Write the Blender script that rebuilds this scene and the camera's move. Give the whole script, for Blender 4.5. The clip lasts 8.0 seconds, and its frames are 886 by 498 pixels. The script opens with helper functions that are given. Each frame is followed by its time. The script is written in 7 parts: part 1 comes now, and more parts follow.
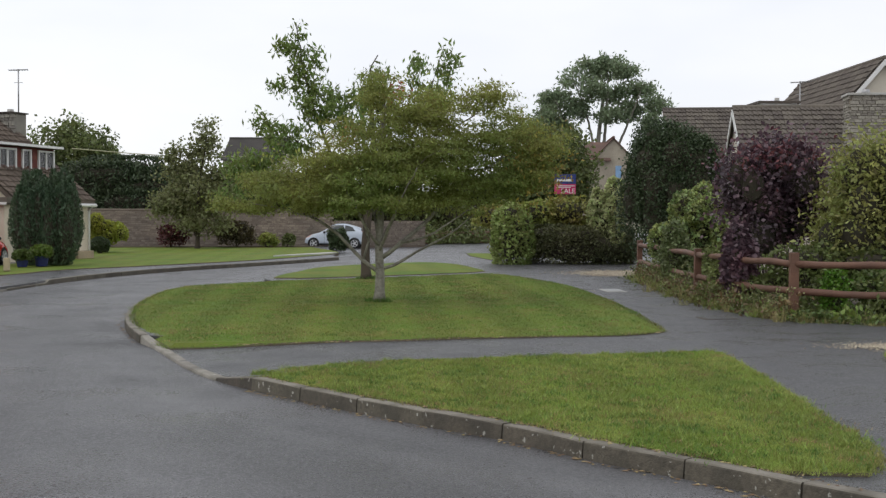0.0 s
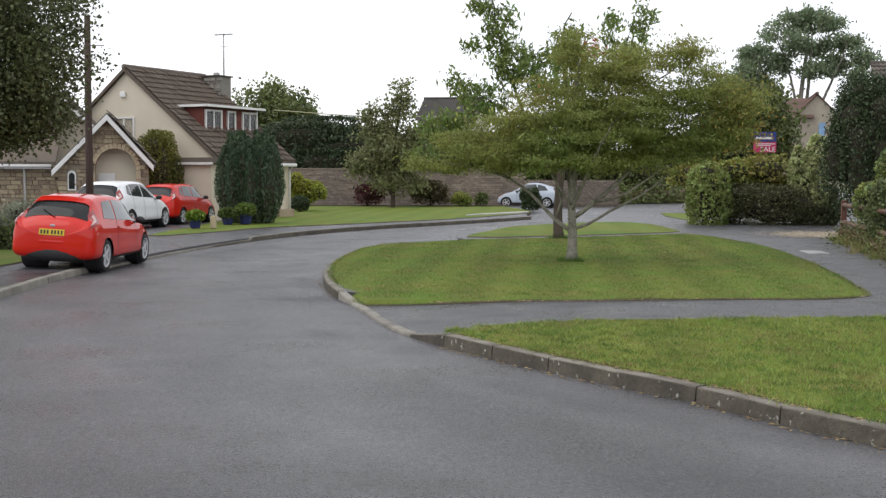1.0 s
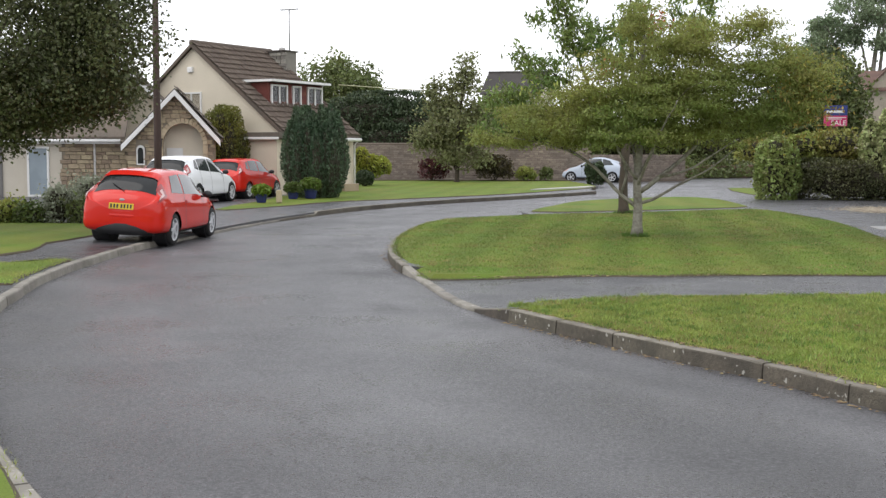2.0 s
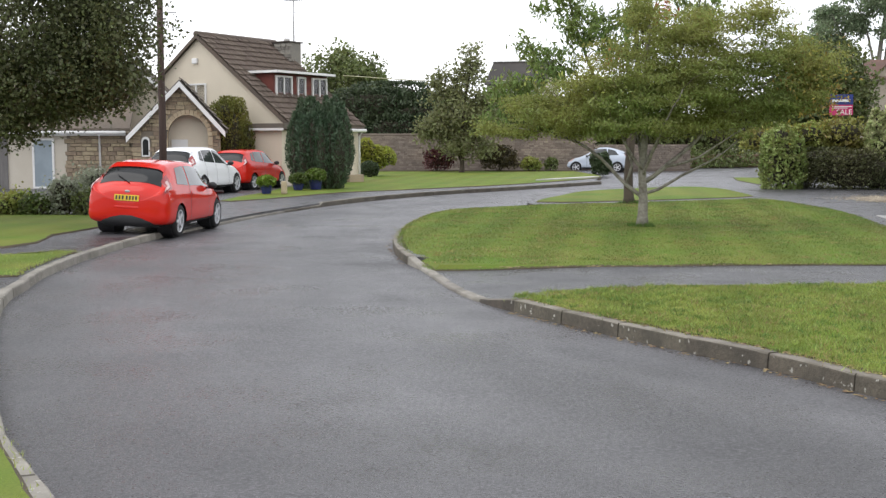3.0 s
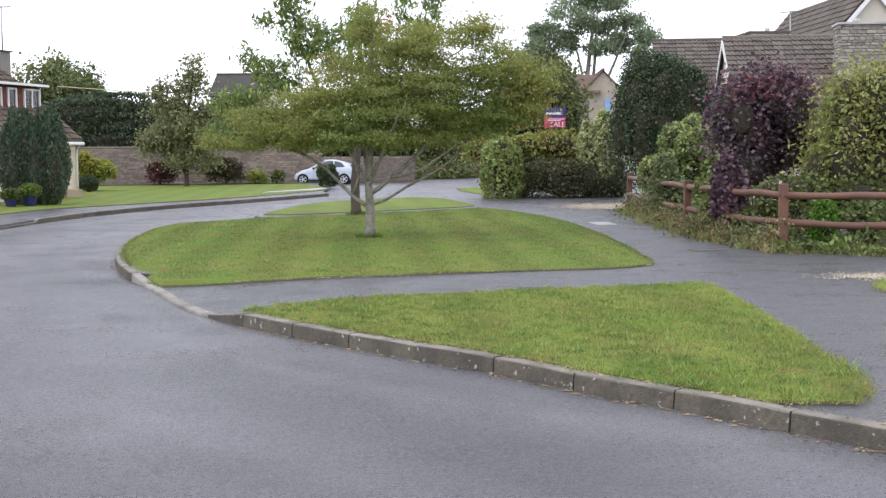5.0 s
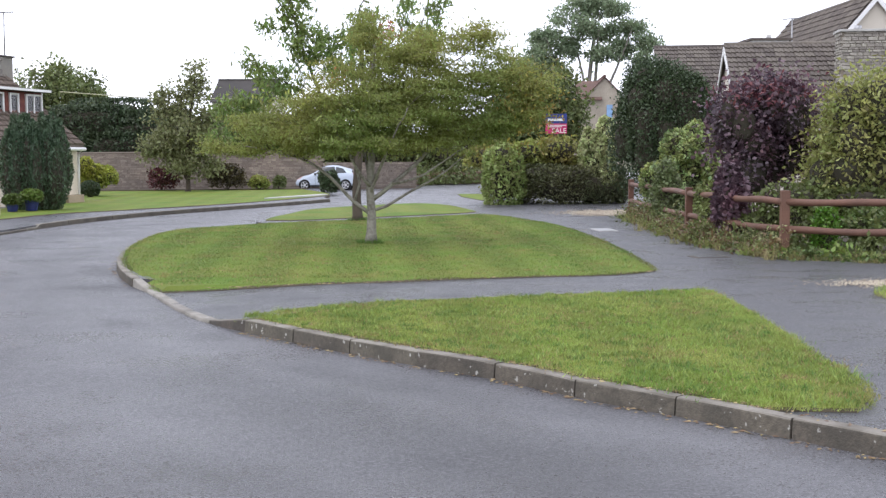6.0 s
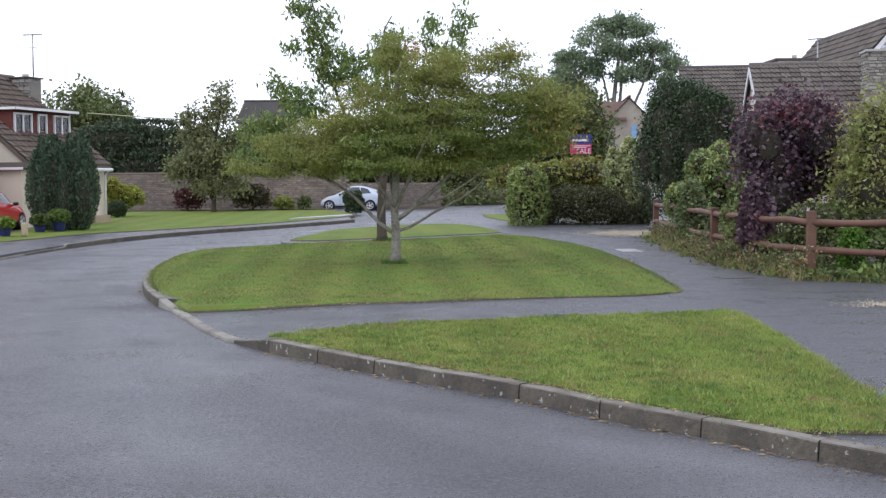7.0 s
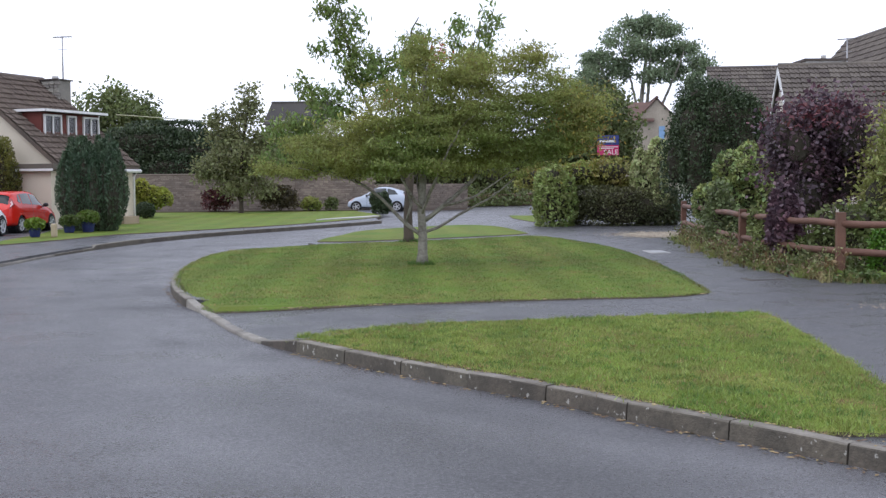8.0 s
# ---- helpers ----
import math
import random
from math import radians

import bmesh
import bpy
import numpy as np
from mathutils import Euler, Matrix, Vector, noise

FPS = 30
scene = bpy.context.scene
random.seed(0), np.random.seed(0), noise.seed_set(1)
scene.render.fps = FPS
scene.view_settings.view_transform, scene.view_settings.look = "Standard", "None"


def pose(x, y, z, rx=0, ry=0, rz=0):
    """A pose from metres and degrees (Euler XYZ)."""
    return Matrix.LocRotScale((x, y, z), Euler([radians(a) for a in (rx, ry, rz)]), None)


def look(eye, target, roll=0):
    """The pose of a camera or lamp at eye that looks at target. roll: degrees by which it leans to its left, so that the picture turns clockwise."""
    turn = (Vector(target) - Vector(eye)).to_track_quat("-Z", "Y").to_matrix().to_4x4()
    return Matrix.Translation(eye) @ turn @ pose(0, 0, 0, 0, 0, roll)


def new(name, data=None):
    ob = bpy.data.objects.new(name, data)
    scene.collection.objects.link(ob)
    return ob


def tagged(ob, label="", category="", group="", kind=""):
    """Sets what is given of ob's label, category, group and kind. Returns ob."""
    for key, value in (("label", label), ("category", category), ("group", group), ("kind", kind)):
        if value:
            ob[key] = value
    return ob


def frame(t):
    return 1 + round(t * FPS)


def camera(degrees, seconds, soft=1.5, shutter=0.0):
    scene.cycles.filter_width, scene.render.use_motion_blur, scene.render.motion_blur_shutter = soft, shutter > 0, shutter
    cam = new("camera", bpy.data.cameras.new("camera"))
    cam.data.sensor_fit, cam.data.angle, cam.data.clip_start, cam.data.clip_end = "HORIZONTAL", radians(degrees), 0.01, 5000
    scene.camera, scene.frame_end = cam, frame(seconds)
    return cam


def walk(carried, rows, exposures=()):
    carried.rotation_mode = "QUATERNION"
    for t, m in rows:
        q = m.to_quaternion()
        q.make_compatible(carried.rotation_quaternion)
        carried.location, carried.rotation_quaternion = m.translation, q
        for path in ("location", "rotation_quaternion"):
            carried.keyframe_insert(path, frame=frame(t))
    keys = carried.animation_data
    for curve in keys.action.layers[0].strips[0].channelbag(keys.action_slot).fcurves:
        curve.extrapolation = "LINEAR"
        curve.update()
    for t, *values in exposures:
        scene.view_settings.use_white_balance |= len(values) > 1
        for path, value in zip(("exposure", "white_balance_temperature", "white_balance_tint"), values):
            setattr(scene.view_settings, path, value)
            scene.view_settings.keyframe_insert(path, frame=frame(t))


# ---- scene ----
cam = camera(40.07, 8.0, soft=1.35)
EYE = 1.75
# seconds, yaw, pitch, lean in degrees: the camera turns where it stands
ROWS = [
    (0.0, 0.089, -1.481, 0.171),
    (0.5, 4.909, -2.570, 0.218),
    (1.0, 9.144, -3.423, 0.127),
    (1.5, 11.730, -4.122, 0.065),
    (2.0, 12.170, -4.624, 0.090),
    (2.2, 12.684, -4.794, 0.095),
    (3.3, 11.969, -5.145, -0.390),
    (3.5, 10.862, -5.242, -0.351),
    (4.0, 5.162, -4.998, -0.399),
    (4.5, 0.604, -4.466, -0.470),
    (4.7, -0.334, -4.557, -0.459),
    (6.0, -0.305, -4.269, -0.309),
    (6.5, 0.662, -3.507, -0.316),
    (7.0, 0.843, -3.300, -0.330),
    (7.5, 1.236, -3.306, -0.320),
    (8.0, 2.102, -3.238, -0.343),
]
EXPOSURES = [(0.0, -0.4, 6480, 11), (0.5, -0.28, 6480, 11), (1.0, -0.1, 6480, 12), (1.5, 0.02, 6480, 12), (2.0, 0.16, 6500, 12), (3.5, 0.3, 6400, 13), (4.0, 0.42, 6220, 15), (4.5, 0.46, 6160, 16), (6.0, 0.45, 6060, 17), (6.5, 0.25, 5960, 17), (7.0, 0.1, 5880, 17), (7.5, 0.06, 5850, 17), (8.0, 0.04, 5850, 17)]
walk(cam, [(t, pose(0, 0, EYE) @ pose(0, 0, 0, 0, 0, yaw) @ pose(0, 0, 0, 90 + pitch) @ pose(0, 0, 0, 0, 0, lean)) for t, yaw, pitch, lean in ROWS], EXPOSURES)

# ---- sky and sun: a bright overcast day after rain ----
world = bpy.data.worlds.new("sky")
scene.world = world
world.use_nodes = True
wn, wl = world.node_tree.nodes, world.node_tree.links
wn.clear()
w_out = wn.new("ShaderNodeOutputWorld")
w_bg = wn.new("ShaderNodeBackground")
w_sky = wn.new("ShaderNodeTexSky")
w_sky.sky_type, w_sky.sun_disc = "NISHITA", False
w_sky.sun_elevation, w_sky.sun_rotation = radians(48), radians(-60)
w_dim = wn.new("ShaderNodeVectorMath")
w_dim.operation = "SCALE"
w_dim.inputs["Scale"].default_value = 0.1
w_co = wn.new("ShaderNodeTexCoord")
w_map = wn.new("ShaderNodeMapping")
w_map.inputs["Scale"].default_value = (1.6, 1.6, 5.0)
w_no = wn.new("ShaderNodeTexNoise")
w_no.inputs["Scale"].default_value, w_no.inputs["Detail"].default_value = 1.6, 6.0
w_ramp = wn.new("ShaderNodeValToRGB")
w_ramp.color_ramp.elements[0].position, w_ramp.color_ramp.elements[0].color = 0.25, (1.22, 1.27, 1.35, 1)
w_ramp.color_ramp.elements[1].position, w_ramp.color_ramp.elements[1].color = 0.75, (1.5, 1.51, 1.53, 1)
w_mix = wn.new("ShaderNodeMix")
w_mix.data_type = "RGBA"
w_mix.inputs["Factor"].default_value = 0.88
wl.new(w_co.outputs["Generated"], w_map.inputs["Vector"])
wl.new(w_map.outputs["Vector"], w_no.inputs["Vector"])
wl.new(w_no.outputs["Fac"], w_ramp.inputs["Fac"])
wl.new(w_sky.outputs["Color"], w_dim.inputs[0])
wl.new(w_dim.outputs["Vector"], w_mix.inputs["A"])
wl.new(w_ramp.outputs["Color"], w_mix.inputs["B"])
wl.new(w_mix.outputs["Result"], w_bg.inputs["Color"])
w_bg.inputs["Strength"].default_value = 1.0
wl.new(w_bg.outputs["Background"], w_out.inputs["Surface"])

sun_data = bpy.data.lights.new("sun", "SUN")
sun_data.energy, sun_data.angle, sun_data.color = 0.85, radians(50), (1.0, 0.96, 0.9)
sun_ob = new("sun", sun_data)
sun_ob.matrix_world = look((-20, -12, 30), (0, 0, 0))

# ---- materials ----
def material(name, base, rough=0.7, metal=0.0, second=None, scale=3.0, fine=60.0, bump=0.2, bump_scale=None, third=None, spec=0.5,
             random_value=0.0, stretch=None, translucent=0.0, coat=0.0, rough_var=0.0, fine_mix=0.35, grit=0.0, spots=None):
    """A noise-varied surface: base and second mixed in large patches, a fine grain over it and relief."""
    m = bpy.data.materials.new(name)
    m.use_nodes = True
    n, l = m.node_tree.nodes, m.node_tree.links
    b = n["Principled BSDF"]
    b.inputs["Roughness"].default_value, b.inputs["Metallic"].default_value = rough, metal
    b.inputs["Specular IOR Level"].default_value = spec
    b.inputs["Coat Weight"].default_value = coat
    b.inputs["Coat Roughness"].default_value = 0.06
    co = n.new("ShaderNodeTexCoord")
    vec = co.outputs["Object"]
    if stretch:
        mp = n.new("ShaderNodeMapping")
        mp.inputs["Scale"].default_value = stretch
        l.new(vec, mp.inputs["Vector"])
        vec = mp.outputs["Vector"]
    def tex(s, detail=4.0):
        t = n.new("ShaderNodeTexNoise")
        t.inputs["Scale"].default_value, t.inputs["Detail"].default_value = s, detail
        l.new(vec, t.inputs["Vector"])
        return t.outputs["Fac"]
    def ramp(fac, lo, hi):
        r = n.new("ShaderNodeMapRange")
        r.inputs["From Min"].default_value, r.inputs["From Max"].default_value = lo, hi
        l.new(fac, r.inputs["Value"])
        return r.outputs["Result"]
    def mix(fac, a, c):
        x = n.new("ShaderNodeMix")
        x.data_type = "RGBA"
        if isinstance(fac, float):
            x.inputs["Factor"].default_value = fac
        else:
            l.new(fac, x.inputs["Factor"])
        for key, v in (("A", a), ("B", c)):
            if isinstance(v, tuple):
                x.inputs[key].default_value = (*v, 1)
            else:
                l.new(v, x.inputs[key])
        return x.outputs["Result"]
    second = second or tuple(c * 0.8 for c in base)
    large, small = tex(scale), tex(fine, 3.0)
    col = mix(ramp(large, 0.35, 0.65), base, second)
    dark = third or tuple(c * 0.55 for c in base)
    if fine_mix:
        f = n.new("ShaderNodeMath")
        f.operation = "MULTIPLY"
        f.inputs[1].default_value = fine_mix
        l.new(ramp(small, 0.4, 0.7), f.inputs[0])
        col = mix(f.outputs[0], col, dark)
    if spots:
        col = mix(ramp(tex(spots[1], 3.0), spots[2], spots[2] + 0.04), col, spots[0])
    if random_value:
        info = n.new("ShaderNodeObjectInfo")
        geo = n.new("ShaderNodeNewGeometry")
        add = n.new("ShaderNodeMath")
        add.operation = "ADD"
        l.new(info.outputs["Random"], add.inputs[0])
        l.new(geo.outputs["Random Per Island"], add.inputs[1])
        fr = n.new("ShaderNodeMath")
        fr.operation = "FRACT"
        l.new(add.outputs[0], fr.inputs[0])
        r = n.new("ShaderNodeMapRange")
        r.inputs["To Min"].default_value, r.inputs["To Max"].default_value = 1 - random_value, 1 + random_value
        l.new(fr.outputs[0], r.inputs["Value"])
        hsv = n.new("ShaderNodeHueSaturation")
        l.new(r.outputs["Result"], hsv.inputs["Value"])
        hr = n.new("ShaderNodeMapRange")
        hr.inputs["To Min"].default_value, hr.inputs["To Max"].default_value = 0.5 - random_value * 0.05, 0.5 + random_value * 0.05
        l.new(fr.outputs[0], hr.inputs["Value"])
        l.new(hr.outputs["Result"], hsv.inputs["Hue"])
        l.new(col, hsv.inputs["Color"])
        col = hsv.outputs["Color"]
    l.new(col, b.inputs["Base Color"])
    if rough_var:
        rv = n.new("ShaderNodeMapRange")
        rv.inputs["From Min"].default_value, rv.inputs["From Max"].default_value = 0.35, 0.65
        rv.inputs["To Min"].default_value, rv.inputs["To Max"].default_value = rough - rough_var, rough + rough_var
        l.new(tex(scale * 1.7), rv.inputs["Value"])
        l.new(rv.outputs["Result"], b.inputs["Roughness"])
    if grit:
        gr = n.new("ShaderNodeMapRange")
        gr.inputs["From Min"].default_value, gr.inputs["From Max"].default_value = 0.35, 0.65
        gr.inputs["To Min"].default_value, gr.inputs["To Max"].default_value = -grit, grit
        l.new(tex(fine * 0.8, 2.0), gr.inputs["Value"])
        ga = n.new("ShaderNodeMath")
        ga.operation = "ADD"
        l.new(b.inputs["Roughness"].links[0].from_socket, ga.inputs[0])
        l.new(gr.outputs["Result"], ga.inputs[1])
        l.new(ga.outputs[0], b.inputs["Roughness"])
    if bump:
        bp = n.new("ShaderNodeBump")
        bp.inputs["Strength"].default_value, bp.inputs["Distance"].default_value = bump, 0.03 if grit else 0.01
        l.new(tex(bump_scale or fine, 3.0), bp.inputs["Height"])
        l.new(bp.outputs["Normal"], b.inputs["Normal"])
    if translucent:
        tr = n.new("ShaderNodeBsdfTranslucent")
        l.new(col, tr.inputs["Color"])
        ms = n.new("ShaderNodeMixShader")
        ms.inputs["Fac"].default_value = translucent
        l.new(b.outputs["BSDF"], ms.inputs[1])
        l.new(tr.outputs["BSDF"], ms.inputs[2])
        l.new(ms.outputs["Shader"], n["Material Output"].inputs["Surface"])
    return m


def leaf_material(name, base, second, spread=0.35, translucent=0.3, rough=0.5, patch=0.6):
    return material(name, base, rough, second=second, scale=patch, fine=3.0, bump=0, random_value=spread, translucent=translucent, fine_mix=0.2)


ASPHALT = material("wet_asphalt", (0.115, 0.114, 0.118), 0.38, second=(0.062, 0.062, 0.065), scale=0.4, fine=62, bump=0.55, bump_scale=110, third=(0.03, 0.03, 0.032), rough_var=0.14, fine_mix=0.8, grit=0.18, spec=0.6, spots=((0.25, 0.25, 0.26), 75.0, 0.65))
PATH = material("damp_path_asphalt", (0.058, 0.058, 0.062), 0.38, second=(0.052, 0.052, 0.056), scale=0.7, fine=80, bump=0.45, bump_scale=140, third=(0.03, 0.03, 0.032), rough_var=0.15, fine_mix=0.6, grit=0.18, spec=0.7)
SOIL = material("garden_soil", (0.1, 0.075, 0.05), 0.95, second=(0.07, 0.06, 0.035), scale=1.2, fine=25, bump=0.8)
BANK = material("red_earth", (0.24, 0.155, 0.105), 0.95, second=(0.17, 0.115, 0.08), scale=0.8, fine=12, bump=0.9)
GROUND = material("rough_ground", (0.1, 0.12, 0.05), 0.95, second=(0.12, 0.1, 0.06), scale=0.2, fine=8, bump=0.5)
GRAVEL = material("pale_gravel", (0.33, 0.27, 0.19), 0.9, second=(0.25, 0.21, 0.15), scale=2, fine=40, bump=0.9, third=(0.12, 0.1, 0.07))
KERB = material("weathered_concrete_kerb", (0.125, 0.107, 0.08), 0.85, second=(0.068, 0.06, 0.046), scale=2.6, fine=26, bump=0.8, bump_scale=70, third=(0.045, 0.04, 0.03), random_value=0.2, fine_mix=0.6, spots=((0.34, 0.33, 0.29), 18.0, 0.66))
# Paler than the sides: worn concrete, with skylight put into the colour.
KERB_TOP = material("worn_skylit_kerb_top", (0.22, 0.2, 0.165), 0.85, second=(0.12, 0.107, 0.083), scale=3.5, fine=40, bump=0.5, random_value=0.15)
KERB_PALE = material("pale_worn_kerb", (0.28, 0.262, 0.225), 0.85, second=(0.17, 0.157, 0.13), scale=3, fine=30, bump=0.6, random_value=0.14, spots=((0.42, 0.41, 0.37), 24.0, 0.66))
CONCRETE = material("pale_concrete", (0.5, 0.49, 0.46), 0.85, second=(0.4, 0.39, 0.36), scale=2, fine=50, bump=0.4)
RENDER_WALL = material("cream_render", (0.72, 0.65, 0.52), 0.9, second=(0.66, 0.595, 0.475), scale=0.7, fine=120, bump=0.35)
WHITE = material("white_paint", (0.8, 0.8, 0.78), 0.45, second=(0.72, 0.72, 0.7), scale=2, fine=40, bump=0.05, fine_mix=0.1)
OFFWHITE = material("off_white_render", (0.62, 0.57, 0.48), 0.8, second=(0.56, 0.51, 0.42), scale=1, fine=90, bump=0.2)
TILE = material("brown_concrete_roof_tile", (0.135, 0.1, 0.077), 0.8, second=(0.09, 0.072, 0.058), scale=0.8, fine=18, bump=0.5, third=(0.15, 0.13, 0.1), random_value=0.13)
TILE_GREY = material("lichened_roof_tile", (0.105, 0.086, 0.07), 0.85, second=(0.078, 0.066, 0.056), scale=0.9, fine=14, bump=0.5, third=(0.17, 0.15, 0.125), random_value=0.25)
RED_TILE = material("red_brown_tile_hanging", (0.17, 0.045, 0.03), 0.75, second=(0.13, 0.035, 0.025), scale=2, fine=30, bump=0.3, random_value=0.2)
STONE = material("honey_rubble_stone", (0.4, 0.32, 0.215), 0.9, second=(0.3, 0.24, 0.165), scale=1.5, fine=30, bump=0.8, third=(0.18, 0.145, 0.105), random_value=0.3)
STONE_GREY = material("grey_rubble_stone", (0.29, 0.27, 0.23), 0.9, second=(0.2, 0.19, 0.17), scale=1.5, fine=30, bump=0.8, third=(0.12, 0.11, 0.1), random_value=0.3)
CHIMNEY_STONE = material("pale_grey_chimney_stone", (0.38, 0.35, 0.3), 0.9, second=(0.28, 0.26, 0.22), scale=1.5, fine=30, bump=0.8, third=(0.16, 0.15, 0.13), random_value=0.25)
SLATE = material("dark_slate_roof", (0.07, 0.064, 0.058), 0.85, second=(0.05, 0.047, 0.044), scale=0.8, fine=14, bump=0.5, spec=0.2, random_value=0.15)
RUSSET_TILE = material("russet_clay_roof", (0.17, 0.095, 0.075), 0.85, second=(0.12, 0.075, 0.06), scale=0.8, fine=14, bump=0.5)
COTTAGE_STONE = material("pale_cottage_stone", (0.42, 0.37, 0.29), 0.9, second=(0.32, 0.28, 0.22), scale=1.2, fine=12, bump=0.8, third=(0.2, 0.175, 0.14))
WALL_STONE = material("old_garden_wall_stone", (0.31, 0.255, 0.2), 0.92, second=(0.21, 0.175, 0.145), scale=0.5, fine=16, bump=0.8, third=(0.15, 0.125, 0.105), random_value=0.22)
DRESSED = material("dressed_honey_stone", (0.5, 0.41, 0.28), 0.9, second=(0.43, 0.35, 0.24), scale=2.0, fine=60, bump=0.3, random_value=0.06)
WALL_MORTAR = material("dark_wall_joint", (0.2, 0.16, 0.125), 0.95, second=(0.16, 0.13, 0.105), scale=1, fine=60, bump=0.5)
MORTAR = material("lime_mortar", (0.27, 0.23, 0.175), 0.95, second=(0.21, 0.18, 0.14), scale=1, fine=60, bump=0.5)
TIMBER = material("red_brown_stained_timber", (0.165, 0.08, 0.05), 0.7, second=(0.115, 0.058, 0.038), scale=2, fine=30, bump=0.4, stretch=(1, 1, 1), random_value=0.12)
POLE_WOOD = material("creosoted_pole", (0.075, 0.045, 0.035), 0.8, second=(0.055, 0.035, 0.028), scale=2, fine=40, bump=0.5, stretch=(6, 6, 0.5))
BARK = material("lichened_grey_bark", (0.27, 0.25, 0.205), 0.9, second=(0.14, 0.125, 0.1), scale=7, fine=22, bump=0.9, third=(0.42, 0.42, 0.37))
BARK_DARK = material("dark_bark", (0.085, 0.066, 0.048), 0.92, second=(0.06, 0.048, 0.036), scale=4, fine=25, bump=0.9)
CAR_GLASS = material("car_window_glass", (0.03, 0.036, 0.036), 0.04, second=(0.05, 0.056, 0.056), scale=1.5, bump=0, spec=0.6, coat=0.25, fine_mix=0)
GLASS = material("dark_window_glass", (0.012, 0.014, 0.015), 0.06, second=(0.02, 0.022, 0.022), scale=1.5, bump=0, spec=0.32, fine_mix=0)
CURTAIN = material("pale_net_curtain", (0.5, 0.5, 0.47), 0.8, second=(0.38, 0.38, 0.36), scale=6, fine=30, bump=0.1, stretch=(8, 8, 0.6))
BLACK = material("black_plastic", (0.018, 0.018, 0.02), 0.5, scale=4, bump=0.1)
RUBBER = material("tyre_rubber", (0.02, 0.02, 0.02), 0.85, scale=8, bump=0.2)
METAL = material("grey_galvanised_metal", (0.4, 0.4, 0.4), 0.45, metal=0.8, scale=5, bump=0.05)
ALLOY = material("silver_alloy", (0.75, 0.76, 0.78), 0.3, metal=0.2, scale=6, bump=0)
CAR_RED = material("red_car_paint", (0.6, 0.016, 0.006), 0.5, second=(0.57, 0.014, 0.006), scale=2, bump=0, spec=0.1, coat=0.8, fine_mix=0)
CAR_WHITE = material("white_car_paint", (0.84, 0.85, 0.86), 0.35, second=(0.82, 0.83, 0.84), scale=2, bump=0, spec=0.3, coat=0.3, fine_mix=0)
CAR_SILVER = material("pale_silver_blue_car_paint", (0.5, 0.56, 0.64), 0.32, second=(0.48, 0.54, 0.62), scale=2, bump=0, spec=0.3, coat=0.3, fine_mix=0)
LAMP_RED = material("red_lamp_glass", (0.32, 0.02, 0.02), 0.15, scale=4, bump=0, fine_mix=0, coat=0.6)
LAMP_CLEAR = material("clear_lamp_glass", (0.62, 0.42, 0.4), 0.15, scale=4, bump=0, fine_mix=0, coat=0.6)
YELLOW = material("yellow_plate", (0.72, 0.5, 0.02), 0.4, scale=4, bump=0, fine_mix=0)
POT_BLUE = material("blue_glazed_pot", (0.035, 0.045, 0.17), 0.18, second=(0.025, 0.03, 0.12), scale=4, bump=0.05)
SIGN_BLUE = material("dark_blue_board", (0.03, 0.05, 0.22), 0.5, scale=3, bump=0, fine_mix=0)
SIGN_PINK = material("magenta_board", (0.6, 0.04, 0.16), 0.5, scale=3, bump=0, fine_mix=0)
BLUE_PAINT = material("pale_blue_paint", (0.25, 0.42, 0.65), 0.5, scale=3, bump=0)
BLUE_GREY = material("pale_blue_grey_glass", (0.3, 0.36, 0.4), 0.15, scale=1.5, bump=0, fine_mix=0)
GREY_WOOD = material("weathered_grey_wood", (0.2, 0.19, 0.18), 0.85, second=(0.14, 0.135, 0.13), scale=3, fine=30, bump=0.4, stretch=(6, 6, 0.6))
# Colour of the solid foliage cores: the inner shade painted dark.
CORE_SHADE = material("inner_foliage_shade", (0.036, 0.034, 0.02), 0.95, second=(0.046, 0.038, 0.025), scale=3, fine=30, bump=0.6)
CABLE = material("pale_cable", (0.5, 0.48, 0.3), 0.6, scale=2, bump=0)


def striped(m, low, high):
    """Mowing stripes of a bit over a metre, laid over a turf material."""
    n, l = m.node_tree.nodes, m.node_tree.links
    b = n["Principled BSDF"]
    old = b.inputs["Base Color"].links[0].from_socket
    users = [k.to_socket for k in old.links]
    co = n.new("ShaderNodeTexCoord")
    mp = n.new("ShaderNodeMapping")
    mp.inputs["Rotation"].default_value = (0, 0, radians(-4))
    w = n.new("ShaderNodeTexWave")
    w.bands_direction, w.wave_profile = "X", "SIN"
    w.inputs["Scale"].default_value, w.inputs["Distortion"].default_value = 0.27, 1.6
    w.inputs["Detail Scale"].default_value = 0.7
    l.new(co.outputs["Object"], mp.inputs["Vector"])
    l.new(mp.outputs["Vector"], w.inputs["Vector"])
    r = n.new("ShaderNodeMapRange")
    r.inputs["From Min"].default_value, r.inputs["From Max"].default_value = 0.2, 0.8
    r.inputs["To Min"].default_value, r.inputs["To Max"].default_value = low, high
    l.new(w.outputs["Fac"], r.inputs["Value"])
    hsv = n.new("ShaderNodeHueSaturation")
    l.new(r.outputs["Result"], hsv.inputs["Value"])
    l.new(old, hsv.inputs["Color"])
    for u in users:
        l.new(hsv.outputs["Color"], u)
    return m


